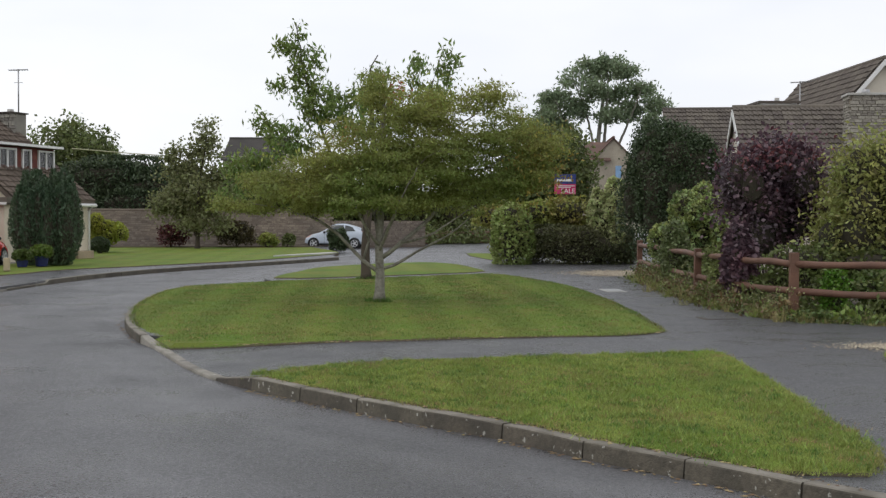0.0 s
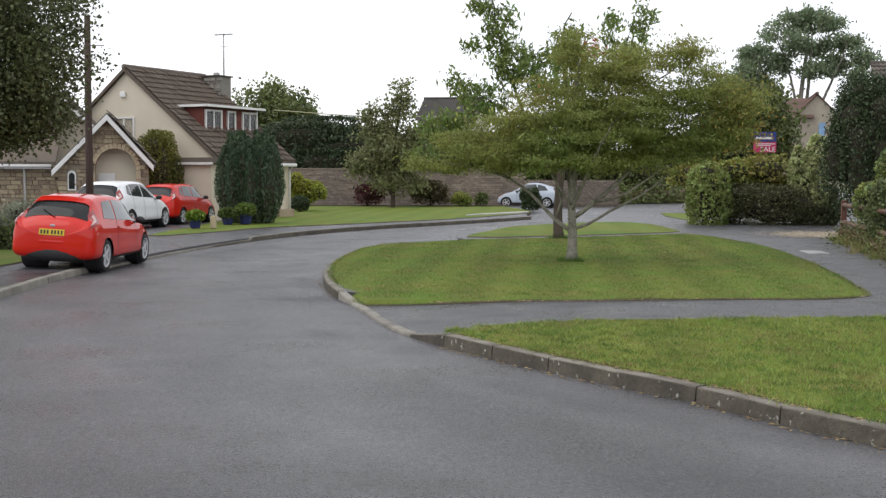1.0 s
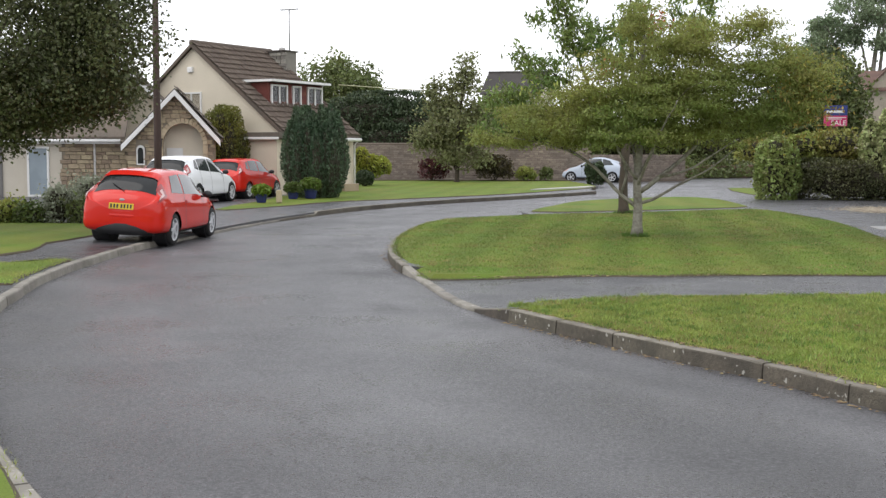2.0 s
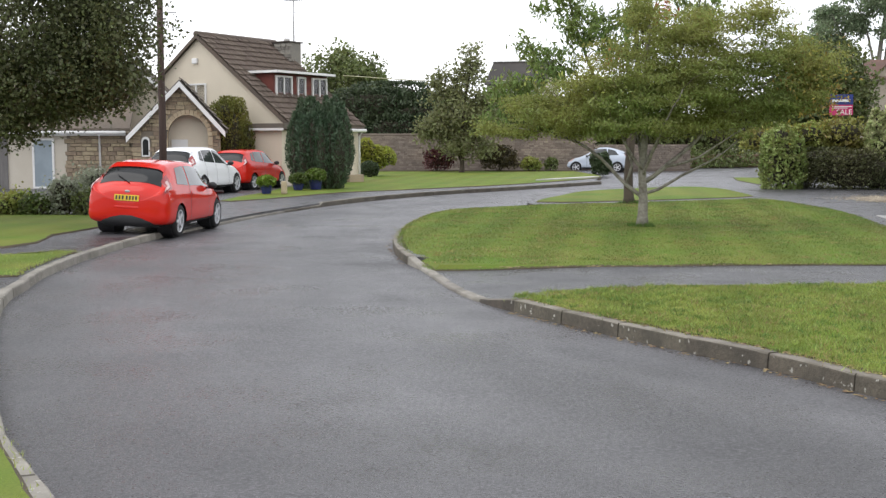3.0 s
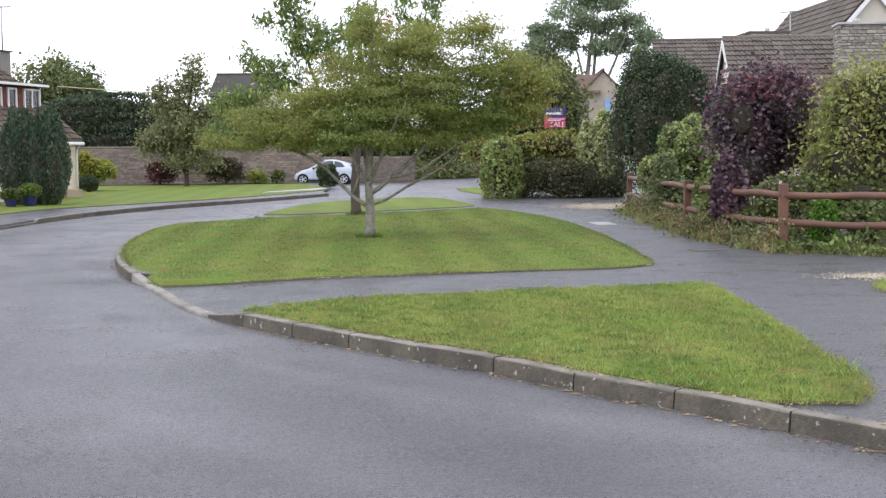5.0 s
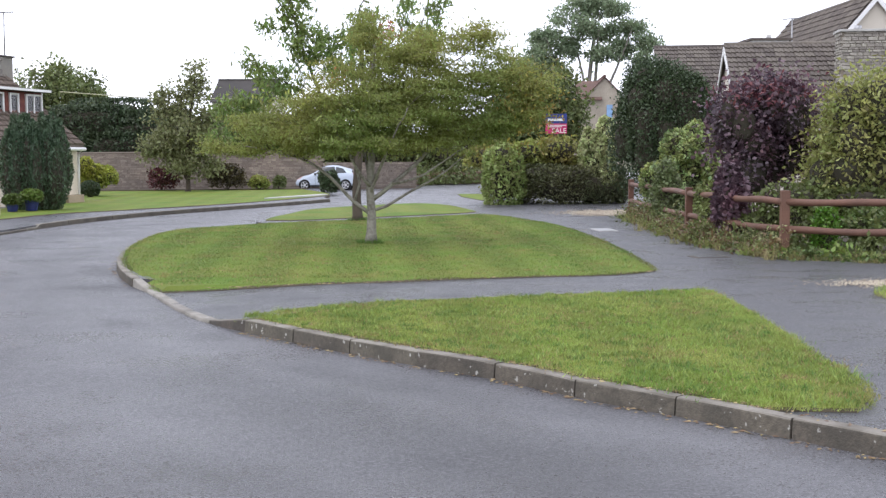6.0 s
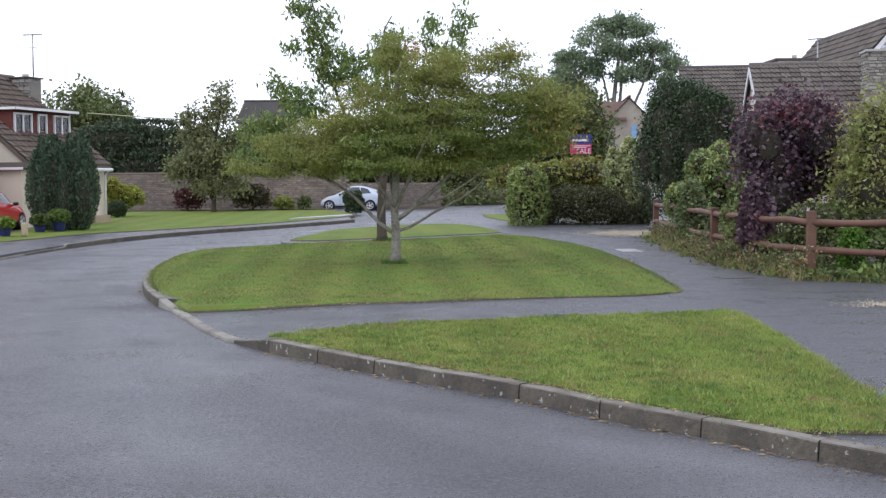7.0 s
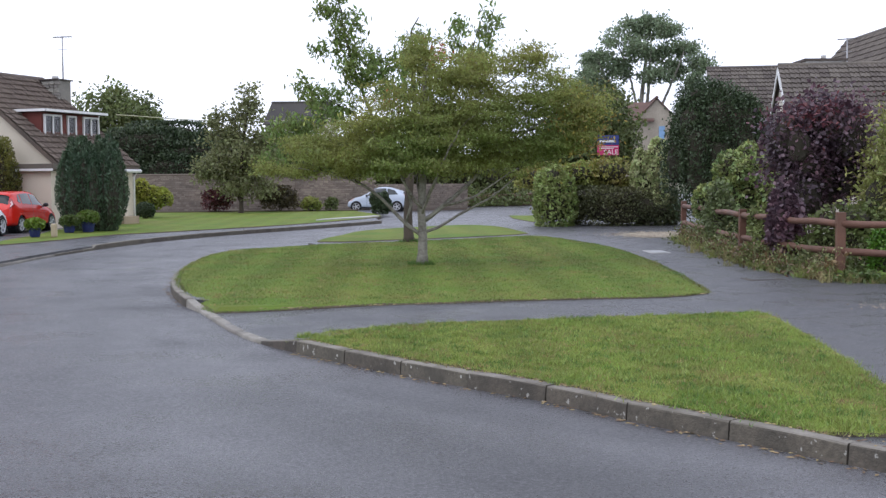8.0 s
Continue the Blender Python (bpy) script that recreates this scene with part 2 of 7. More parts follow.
def lawn_material():
    """Mown turf: broad stripes of nap, dry patches, fine blades as relief."""
    m = material("mown_lawn", (0.115, 0.19, 0.026), 0.8, second=(0.18, 0.195, 0.04), scale=0.55, fine=55, bump=1.0, bump_scale=120, third=(0.06, 0.1, 0.018), spec=0.15, fine_mix=0.5)
    return striped(m, 0.95, 1.06)


def wear_and_sheen(m, x, y):
    """Paler and darker bands along the road's curve about the point x, y: wheel wear, and wet sheen painted into the
    colour.
    """
    n, l = m.node_tree.nodes, m.node_tree.links
    b = n["Principled BSDF"]
    old = b.inputs["Base Color"].links[0].from_socket
    rough = b.inputs["Roughness"].links[0].from_socket
    def calc(kind, a, c=None):
        q = n.new("ShaderNodeMath")
        q.operation = kind
        for i, v in enumerate((a, c)):
            if isinstance(v, (int, float)):
                q.inputs[i].default_value = v
            elif v is not None:
                l.new(v, q.inputs[i])
        return q.outputs[0]
    co = n.new("ShaderNodeTexCoord")
    sep = n.new("ShaderNodeSeparateXYZ")
    l.new(co.outputs["Object"], sep.inputs[0])
    dx, dy = calc("SUBTRACT", sep.outputs["X"], x), calc("SUBTRACT", sep.outputs["Y"], y)
    r = calc("SQRT", calc("ADD", calc("MULTIPLY", dx, dx), calc("MULTIPLY", dy, dy)))
    join = n.new("ShaderNodeCombineXYZ")
    l.new(calc("MULTIPLY", r, 0.62), join.inputs["X"])
    l.new(calc("MULTIPLY", calc("ARCTAN2", dx, dy), 3.4), join.inputs["Y"])
    band = n.new("ShaderNodeTexNoise")
    band.inputs["Scale"].default_value, band.inputs["Detail"].default_value, band.inputs["Distortion"].default_value = 1.0, 3.5, 0.5
    l.new(join.outputs["Vector"], band.inputs["Vector"])
    lift = n.new("ShaderNodeMapRange")
    lift.inputs["From Min"].default_value, lift.inputs["From Max"].default_value = 0.34, 0.68
    lift.inputs["To Min"].default_value, lift.inputs["To Max"].default_value = 0.66, 1.42
    l.new(band.outputs["Fac"], lift.inputs["Value"])
    hsv = n.new("ShaderNodeHueSaturation")
    l.new(lift.outputs["Result"], hsv.inputs["Value"])
    l.new(old, hsv.inputs["Color"])
    l.new(hsv.outputs["Color"], b.inputs["Base Color"])
    l.new(calc("SUBTRACT", rough, calc("MULTIPLY", calc("SUBTRACT", band.outputs["Fac"], 0.5), 0.3)), b.inputs["Roughness"])
    return m


wear_and_sheen(ASPHALT, 18.0, 26.0)
BLADE = striped(leaf_material("grass_blades", (0.225, 0.318, 0.058), (0.34, 0.345, 0.1), 0.34, 0.42, 0.6, 0.9), 0.86, 1.13)
# The island's blades are a darker green than the front lawn's.
BLADE_DARKER = striped(leaf_material("darker_grass_blades", (0.145, 0.24, 0.04), (0.225, 0.235, 0.062), 0.3, 0.42, 0.6, 0.8), 0.83, 1.14)
LAWN = lawn_material()

# ---- building tools ----
def mesh_of(name, verts, faces, smooth=False):
    me = bpy.data.meshes.new(name)
    me.from_pydata([tuple(v) for v in verts], [], [tuple(f) for f in faces])
    if smooth:
        me.polygons.foreach_set("use_smooth", [True] * len(me.polygons))
    me.update()
    return me


def to_mesh(name, bm, smooth=False):
    me = bpy.data.meshes.new(name)
    bmesh.ops.recalc_face_normals(bm, faces=bm.faces[:])
    bm.to_mesh(me)
    bm.free()
    if smooth:
        me.polygons.foreach_set("use_smooth", [True] * len(me.polygons))
    return me


def part(name, shape, mat, parent=None, label="", smooth=False):
    """One mesh object under a thing or a part; shape is a bmesh or a mesh."""
    me = to_mesh(name, shape, smooth) if isinstance(shape, bmesh.types.BMesh) else shape
    if not me.materials:
        me.materials.append(mat)
    ob = new(name, me)
    ob.parent = parent
    if label:
        tagged(ob, label)
    return ob


def thing(name, m=None, label="", category="", group="", kind=""):
    ob = new(name)
    ob.matrix_world = m or Matrix()
    ob.empty_display_size = 0.2
    return tagged(ob, label, category, group, kind)


def box(bm, x0, x1, y0, y1, z0, z1, bevel=0.0, m=None):
    r = bmesh.ops.create_cube(bm, size=1.0)
    vs = r["verts"]
    for v in vs:
        v.co = Vector((x0 + (v.co.x + 0.5) * (x1 - x0), y0 + (v.co.y + 0.5) * (y1 - y0), z0 + (v.co.z + 0.5) * (z1 - z0)))
    if bevel:
        es = list({e for v in vs for e in v.link_edges})
        r = bmesh.ops.bevel(bm, geom=es, offset=bevel, segments=2, affect="EDGES", profile=0.6)
        vs = list({v for f in r["faces"] for v in f.verts} | {v for v in vs if v.is_valid})
    if m:
        bmesh.ops.transform(bm, matrix=m, verts=[v for v in vs if v.is_valid])
    return bm


def boxes(*specs, bevel=0.0):
    bm = bmesh.new()
    for s in specs:
        box(bm, *s, bevel=bevel)
    return bm


def prism(outline, z0, z1, bm=None, axis="z"):
    """A slab over a closed outline; axis y: outline in x, z and the depth along y."""
    bm = bm or bmesh.new()
    put = (lambda p, d: Vector((p[0], p[1], d))) if axis == "z" else (lambda p, d: Vector((p[0], d, p[1])))
    low = [bm.verts.new(put(p, z0)) for p in outline]
    high = [bm.verts.new(put(p, z1)) for p in outline]
    k = len(outline)
    for i in range(k):
        bm.faces.new((low[i], low[(i + 1) % k], high[(i + 1) % k], high[i]))
    caps = [bm.faces.new(high), bm.faces.new(low[::-1])]
    bmesh.ops.triangulate(bm, faces=caps)
    return bm


def spline(points, step=0.3, closed=False):
    """Catmull-Rom through the points, sampled about every step metres."""
    p = [Vector(q) for q in points]
    k = len(p)
    out = []
    for i in range(k if closed else k - 1):
        a, b, c, d = (p[(i + j) % k] if closed else p[min(max(i + j, 0), k - 1)] for j in (-1, 0, 1, 2))
        m = max(1, int((c - b).length / step))
        for s in range(m):
            t = s / m
            out.append(0.5 * ((2 * b) + (c - a) * t + (2 * a - 5 * b + 4 * c - d) * t * t + (3 * b - a - 3 * c + d) * t ** 3))
    if not closed:
        out.append(p[-1])
    return out


def tube(points, radii, sides=8, verts=None, faces=None):
    """A tapered tube along points, added to the lists."""
    verts = [] if verts is None else verts
    faces = [] if faces is None else faces
    pts = [Vector(p) for p in points]
    base = len(verts)
    for i, p in enumerate(pts):
        d = (pts[min(i + 1, len(pts) - 1)] - pts[max(i - 1, 0)]).normalized()
        u = d.orthogonal().normalized() if abs(d.z) > 0.95 else d.cross(Vector((0, 0, 1))).normalized()
        v = d.cross(u)
        for s in range(sides):
            a = 2 * math.pi * s / sides
            verts.append(p + radii[i] * (u * math.cos(a) + v * math.sin(a)))
    for i in range(len(pts) - 1):
        for s in range(sides):
            a, b = base + i * sides + s, base + i * sides + (s + 1) % sides
            faces.append((a, b, b + sides, a + sides))
    faces.append(tuple(base + s for s in range(sides))[::-1])
    faces.append(tuple(base + (len(pts) - 1) * sides + s for s in range(sides)))
    return verts, faces


def tube_mesh(name, points, radius, sides=10):
    radii = radius if isinstance(radius, (list, tuple)) else [radius] * len(points)
    return mesh_of(name, *tube(points, radii, sides), smooth=True)


def leaves_mesh(name, centres, size, rng, droop=0.3, long=1.8, outward=None, jitter=0.35):
    """One bent leaf, two triangles, at every centre."""
    c = np.asarray(centres, float)
    k = len(c)
    d = rng.normal(size=(k, 3))
    if outward is not None:
        d = d * 0.8 + outward
    d[:, 2] -= droop
    d /= np.linalg.norm(d, axis=1)[:, None] + 1e-9
    side = np.cross(d, rng.normal(size=(k, 3)))
    side /= np.linalg.norm(side, axis=1)[:, None] + 1e-9
    s = size * (1 + jitter * rng.uniform(-1, 1, k))[:, None]
    up = np.cross(side, d)
    a = c - d * s * 0.5 * long
    b = c + d * s * 0.5 * long
    l = c + side * s * 0.5 + up * s * 0.12
    r = c - side * s * 0.5 + up * s * 0.12
    v = np.stack([a, r, b, l], 1).reshape(-1, 3)
    i = np.arange(k)[:, None] * 4
    f = np.concatenate([i + [0, 1, 2], i + [0, 2, 3]], 1).reshape(-1, 3)
    me = bpy.data.meshes.new(name)
    me.vertices.add(len(v))
    me.vertices.foreach_set("co", v.astype(np.float32).ravel())
    me.loops.add(f.size)
    me.loops.foreach_set("vertex_index", f.astype(np.int32).ravel())
    me.polygons.add(len(f))
    me.polygons.foreach_set("loop_start", np.arange(0, f.size, 3, dtype=np.int32))
    me.update(calc_edges=True)
    me.validate()
    return me


def lumpy(radii, lumps, rng, loose=False):
    """Offsets and sizes of the lobes that make an uneven crown."""
    out = [(np.zeros(3), np.array(radii) * (0.62 if loose else 0.82))]
    for _ in range(lumps):
        d = rng.normal(size=3)
        d /= np.linalg.norm(d)
        d[2] = d[2] if d[2] > -0.5 else -d[2]
        reach = rng.uniform(0.5, 0.88) if loose else rng.uniform(0.5, 0.72)
        out.append((d * np.array(radii) * reach, np.array(radii) * rng.uniform(0.2 if loose else 0.28, 0.44)))
    return out


def shrub(name, place, radii, count, leaf, mat, label, category="shrub", lumps=14, seed=1, core=True, group="", long=1.7, droop=0.1, stems=True, spiky=0.0, square=2.0, skirt=0.75, loose=False):
    """A bush: woody stems, a solid core coloured dark as the shade inside and a skin of single leaves over uneven
    lobes.
    """
    rng = np.random.default_rng(seed)
    ob = thing(name, pose(*place), label, category, group)
    lobes = lumpy(radii, lumps, rng, loose)
    rad = np.array(radii)
    weight = np.array([r.prod() ** 0.67 for _, r in lobes])
    pick = rng.choice(len(lobes), count, p=weight / weight.sum())
    d = rng.normal(size=(count, 3))
    d /= (np.abs(d) ** square).sum(1)[:, None] ** (1 / square)
    depth = 1 - np.abs(rng.normal(size=count)) * 0.13
    low = d[:, 2] < 0
    d[low, :2] /= np.maximum(np.linalg.norm(d[low, :2], axis=1), 0.3)[:, None] ** skirt
    depth += spiky * np.maximum(0, rng.normal(size=count)) * 0.25
    off = np.stack([lobes[i][0] for i in pick])
    rr = np.stack([lobes[i][1] for i in pick])
    pts = off + d * rr * depth[:, None]
    pts[:, 2] += rad[2]
    keep = pts[:, 2] > 0.02
    nrm = d / rr
    nrm /= np.linalg.norm(nrm, axis=1)[:, None]
    part("foliage", leaves_mesh("foliage", pts[keep], leaf, rng, droop, long, nrm[keep] * 0.7), mat, ob)
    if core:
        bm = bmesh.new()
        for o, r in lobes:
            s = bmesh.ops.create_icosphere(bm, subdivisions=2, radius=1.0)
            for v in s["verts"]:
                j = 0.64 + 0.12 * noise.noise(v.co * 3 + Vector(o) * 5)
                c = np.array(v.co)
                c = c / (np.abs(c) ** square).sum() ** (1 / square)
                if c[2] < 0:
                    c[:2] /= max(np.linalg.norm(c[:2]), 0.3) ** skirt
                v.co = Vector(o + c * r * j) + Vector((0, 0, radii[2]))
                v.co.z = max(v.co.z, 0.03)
        part("twig_core", bm, CORE_SHADE, ob)
    if stems:
        vs, fs = [], []
        for _ in range(7):
            a = rng.uniform(0, 6.28)
            tip = Vector((math.cos(a) * radii[0] * 0.5, math.sin(a) * radii[1] * 0.5, radii[2] * rng.uniform(0.8, 1.3)))
            b0 = Vector((math.cos(a) * 0.06, math.sin(a) * 0.06, -0.03))
            tube([b0, b0.lerp(tip, 0.5) + Vector((0, 0, 0.08)), tip], [0.025, 0.018, 0.008], 5, vs, fs)
        part("stem_cluster", mesh_of("stem_cluster", vs, fs, True), BARK_DARK, ob)
    return ob


def spray(ob, centre, radii, count, leaf, mat, seed, label):
    """A drift of leaves of another colour within a tree's crown."""
    rng = np.random.default_rng(seed)
    p = rng.normal(size=(count, 3)) * np.array(radii) * 0.6 + np.array(centre)
    return part("turning_leaves", leaves_mesh("turning_leaves", p, leaf, rng, 0.6, 2.4), mat, ob, label)


def tree(name, place, trunk, limbs, lobes, leaf, mat, bark, label, tips=260, per_tip=70, spread=0.32, seed=3, droop=0.5, long=2.2, category="tree", radius=0.16, flat=0.6, weights=None, shell=0.45, twig_bark=None):
    """A trunk and limbs given as polylines, twigs grown out to points in the crown's lobes, and leaves in sprays round the twig ends."""
    rng = np.random.default_rng(seed)
    ob = thing(name, pose(*place), label, category)
    vs, fs = [], []
    pts = spline(trunk, 0.25)
    k = len(pts)
    flare = [radius * (1 - 0.62 * i / k) * (1 + 0.55 * math.exp(-i * 1.6)) for i in range(k)]
    tube(pts, flare, 12, vs, fs)
    nodes = [np.array(p) for p in pts[k // 2:]]
    sizes = flare[k // 2:]
    for limb, r0 in limbs:
        lp = spline(limb, 0.22)
        lr = [max(0.009, r0 * (1 - 0.8 * i / len(lp))) for i in range(len(lp))]
        lp = [p + Vector(rng.normal(size=3) * 0.015) for p in lp]
        tube(lp, lr, 8, vs, fs)
        nodes += [np.array(p) for p in lp[2:]]
        sizes += lr[2:]
    part("trunk", mesh_of("trunk", vs, fs, True), bark, ob)
    w = np.array(weights) if weights else np.array([r[0] * r[1] * r[2] for _, r in lobes]) ** 0.7
    goals = []
    for i in rng.choice(len(lobes), tips, p=w / w.sum()):
        c, r = lobes[i]
        d = rng.normal(size=3)
        d /= np.linalg.norm(d)
        goals.append(np.array(c) + d * np.array(r) * (shell + (1 - shell) * rng.random()))
    arr = np.array(nodes)
    goals.sort(key=lambda g: np.min(np.linalg.norm(arr - g, axis=1)))
    vs, fs, sprays = [], [], []
    for g in goals:
        arr = np.array(nodes)
        cost = np.linalg.norm(arr - g, axis=1) + np.maximum(0, arr[:, 2] - g[2] + 0.1) * 0.8
        j = int(np.argmin(cost))
        a, b = Vector(arr[j]), Vector(g)
        if (b - a).length < 0.05:
            continue
        bend = Vector((0, 0, (b - a).length * 0.14)) + Vector(rng.normal(size=3) * 0.05)
        path = [a, a.lerp(b, 0.35) + bend * 0.8, a.lerp(b, 0.7) + bend * 0.7, b]
        r = min(sizes[j] * 0.7, 0.012 + 0.012 * (b - a).length)
        tube(path, [r, r * 0.75, r * 0.5, 0.004], 5, vs, fs)
        for s, p in enumerate(path[1:]):
            nodes.append(np.array(p))
            sizes.append(r * (0.7 - 0.2 * s))
        sprays.append((path[1], path[2], path[3]))
    tagged(part("branchwork", mesh_of("branchwork", vs, fs, True), twig_bark or bark, ob), kind="stuff")
    cs = []
    for a, b, c in sprays:
        t = rng.random((per_tip, 1)) ** 0.6
        base = np.array(b) * (1 - t) + np.array(c) * t
        o = rng.normal(size=(per_tip, 3)) * spread
        o[:, 2] *= flat
        cs.append(base + o)
    part("crown", leaves_mesh("crown", np.concatenate(cs), leaf, rng, droop, long), mat, ob)
    return ob

# ---- ground, road, verges ----
part("ground", boxes((-1500, 1500, -600, 2500, -0.4, -0.06)), GROUND)
tagged(bpy.data.objects["ground"], "rough grassy ground reaching to the horizon", "ground", kind="structure")
road = part("road", boxes((-60, 60, -30, 140, -0.05, -0.01)), ASPHALT)
tagged(road, "wet grey asphalt road curving between verges", "road", kind="structure")

RIGHT_KERB = [(14, -6.5), (5, 4.05), (2.52, 7.05), (1.75, 8.0), (1.15, 8.65), (0.48, 9.53), (-0.14, 10.18), (-0.78, 10.87), (-1.41, 11.61), (-1.97, 12.3)]
DROPPED = [(-1.97, 12.3), (-2.44, 12.95), (-3.01, 14.02), (-3.79, 15.9), (-4.25, 16.85)]
TIP_KERB = [(-4.25, 16.85), (-4.42, 17.3), (-4.84, 18.45), (-5.22, 19.75), (-5.5, 20.95), (-5.75, 22.2), (-6.0, 23.9), (-6.2, 25.8), (-6.25, 27.2), (-6.08, 28.6), (-5.45, 29.6), (-4.65, 30.55), (-4.3, 30.95)]
LEFT_KERB = [(4.2, -4.0), (-0.6, 2.2), (-3.02, 5.11), (-4.04, 6.34), (-6.0, 9.3), (-7.43, 11.75), (-7.99, 13.1), (-8.42, 14.2), (-8.64, 14.9), (-9.11, 16.67), (-9.73, 19.9), (-10.08, 23.6), (-10.28, 26.7), (-10.3, 28.6)]
LEFT_FAR = [(-10.3, 28.6), (-10.12, 32.6), (-9.51, 36.2), (-8.5, 39.5), (-7.0, 43.0), (-5.38, 46.9), (-4.33, 49.8)]


def flat(points, step=0.3, closed=False):
    return [(p.x, p.y) for p in spline([(x, y, 0) for x, y in points], step, closed)]


def inset(points, d):
    """The open line moved sideways, to the right of its course for d over zero."""
    out = []
    for i, p in enumerate(points):
        a, b = points[max(i - 1, 0)], points[min(i + 1, len(points) - 1)]
        t = Vector((b[0] - a[0], b[1] - a[1])).normalized()
        out.append((p[0] + t.y * d, p[1] - t.x * d))
    return out


D2 = flat(DROPPED, 0.15)
LOW_LINE = np.array(D2[6:-3])
KERB_LINES = np.array(flat(RIGHT_KERB, 0.2) + flat(TIP_KERB[1:], 0.2))


def level(x, y):
    """Height of the paving beside a lawn: down at the dropped kerb, up at the kerb stones."""
    d = np.min(np.hypot(LOW_LINE[:, 0] - x, LOW_LINE[:, 1] - y))
    u = min(d / 2.3, 1.0)
    z = 0.022 + 0.08 * u * u * (3 - 2 * u)
    return max(z, 0.118 - 0.3 * np.min(np.hypot(KERB_LINES[:, 0] - x, KERB_LINES[:, 1] - y)))


LAWNS = {}


def lawn(name, outline, label, top=0.15, crumble=0.05, raised=0.0):
    """Turf with a crumbling cut edge of soil and a rounded shoulder."""
    pts = []
    for a, b in zip(outline, outline[1:] + outline[:1]):
        k = max(1, int(math.dist(a, b) / 0.16))
        pts += [(a[0] + (b[0] - a[0]) * i / k, a[1] + (b[1] - a[1]) * i / k) for i in range(k) if math.dist(a, b) > 0.01]
    area = sum(a[0] * b[1] - b[0] * a[1] for a, b in zip(pts, pts[1:] + pts[:1]))
    if area < 0:
        pts = pts[::-1]
    k = len(pts)
    rings = [[], [], [], []]
    for i, p in enumerate(pts):
        a, b = pts[i - 2], pts[(i + 2) % k]
        t = Vector((b[0] - a[0], b[1] - a[1])).normalized()
        nx, ny = -t.y, t.x
        z = max(level(p[0], p[1]), raised)
        j = noise.noise(Vector((p[0] * 2.3, p[1] * 2.3, 3))) * 0.5 + noise.noise(Vector((p[0] * 9, p[1] * 9, 1))) * 0.5
        e = 0.02 + crumble * (0.5 + j)
        rings[0].append((p[0], p[1], -0.02))
        rings[1].append((p[0] + nx * e * 0.4, p[1] + ny * e * 0.4, z + 0.002))
        rings[2].append((p[0] + nx * e, p[1] + ny * e, z + 0.022 + 0.012 * j))
        rings[3].append((p[0] + nx * (e + 0.1), p[1] + ny * (e + 0.1), z * 0.4 + top * 0.6))
    bm = bmesh.new()
    vr = [[bm.verts.new(q) for q in r] for r in rings]
    for n in range(3):
        for i in range(k):
            f = bm.faces.new((vr[n][i], vr[n][(i + 1) % k], vr[n + 1][(i + 1) % k], vr[n + 1][i]))
            f.material_index = 1 if n < 2 else 0
    cap = bm.faces.new(vr[3])
    bmesh.ops.triangulate(bm, faces=[cap])
    me = bpy.data.meshes.new(name)
    bm.to_mesh(me)
    bm.free()
    me.materials.append(LAWN)
    me.materials.append(SOIL)
    LAWNS[name] = pts
    return tagged(part(name, me, LAWN), label, "lawn", kind="structure")


def slab(name, outline, z0, z1, mat, label, category):
    ob = part(name, prism(outline, z0, z1), mat)
    return tagged(ob, label, category, kind="structure")


K1, K2, K3 = flat(RIGHT_KERB, 0.15), flat(DROPPED, 0.15), flat(TIP_KERB, 0.15)
right_region = inset(K1, 0.06) + [(-0.85, 13.7), (-0.95, 15.95)] + inset(K3, 0.06) + [(-4.8, 32.3), (-4.8, 34.5), (-4.62, 36.5), (-4.25, 40.0), (-3.3, 42.0), (-2.1, 43.6), (-0.6, 44.9), (0.1, 47.0), (0.4, 51), (0.9, 55), (1.4, 61), (3, 80), (7, 96), (60, 96), (60, -20), (20, -20)]
slab("pavement_right", right_region, -0.03, 0.1, PATH, "damp grey asphalt footpath across the green", "pavement")
# the path runs down to the dropped kerb
vs, fs = [], []
steps = 12
inner_a, inner_b = (-0.8, 13.62), (-0.9, 16.02)
for i in range(steps + 1):
    s = i / steps
    q = K2[min(int(s * (len(K2) - 1)), len(K2) - 1)]
    e = (inner_a[0] + (inner_b[0] - inner_a[0]) * s, inner_a[1] + (inner_b[1] - inner_a[1]) * s)
    for j in range(7):
        u = j / 6
        rise = u * u * (3 - 2 * u)
        vs.append((q[0] + (e[0] - q[0]) * u + 0.05 * (1 - u), q[1] + (e[1] - q[1]) * u, 0.022 + 0.082 * rise))
for i in range(steps):
    for j in range(6):
        a = i * 7 + j
        fs.append((a, a + 1, a + 8, a + 7))
ramp_me = mesh_of("pavement_ramp", vs, fs, True)
tagged(part("pavement_ramp", ramp_me, PATH), "damp asphalt path sloping to the dropped kerb", "pavement", kind="structure")

front_edge = inset(flat(RIGHT_KERB[2:], 0.2), 0.14)
front_lawn = [(2.72, 7.7)] + front_edge[4:-1] + flat([(-2.03, 12.45), (-1.75, 12.9), (-0.79, 13.63), (0.08, 13.9), (1.43, 14.29), (2.87, 14.7), (3.22, 14.8)], 0.3) + flat([(3.34, 14.68), (3.33, 14.0), (3.29, 12.66), (3.25, 11.74), (3.12, 9.87), (3.08, 8.75), (2.97, 8.15)], 0.3)
lawn("lawn_front", front_lawn, "short mown green lawn with pale stripes")
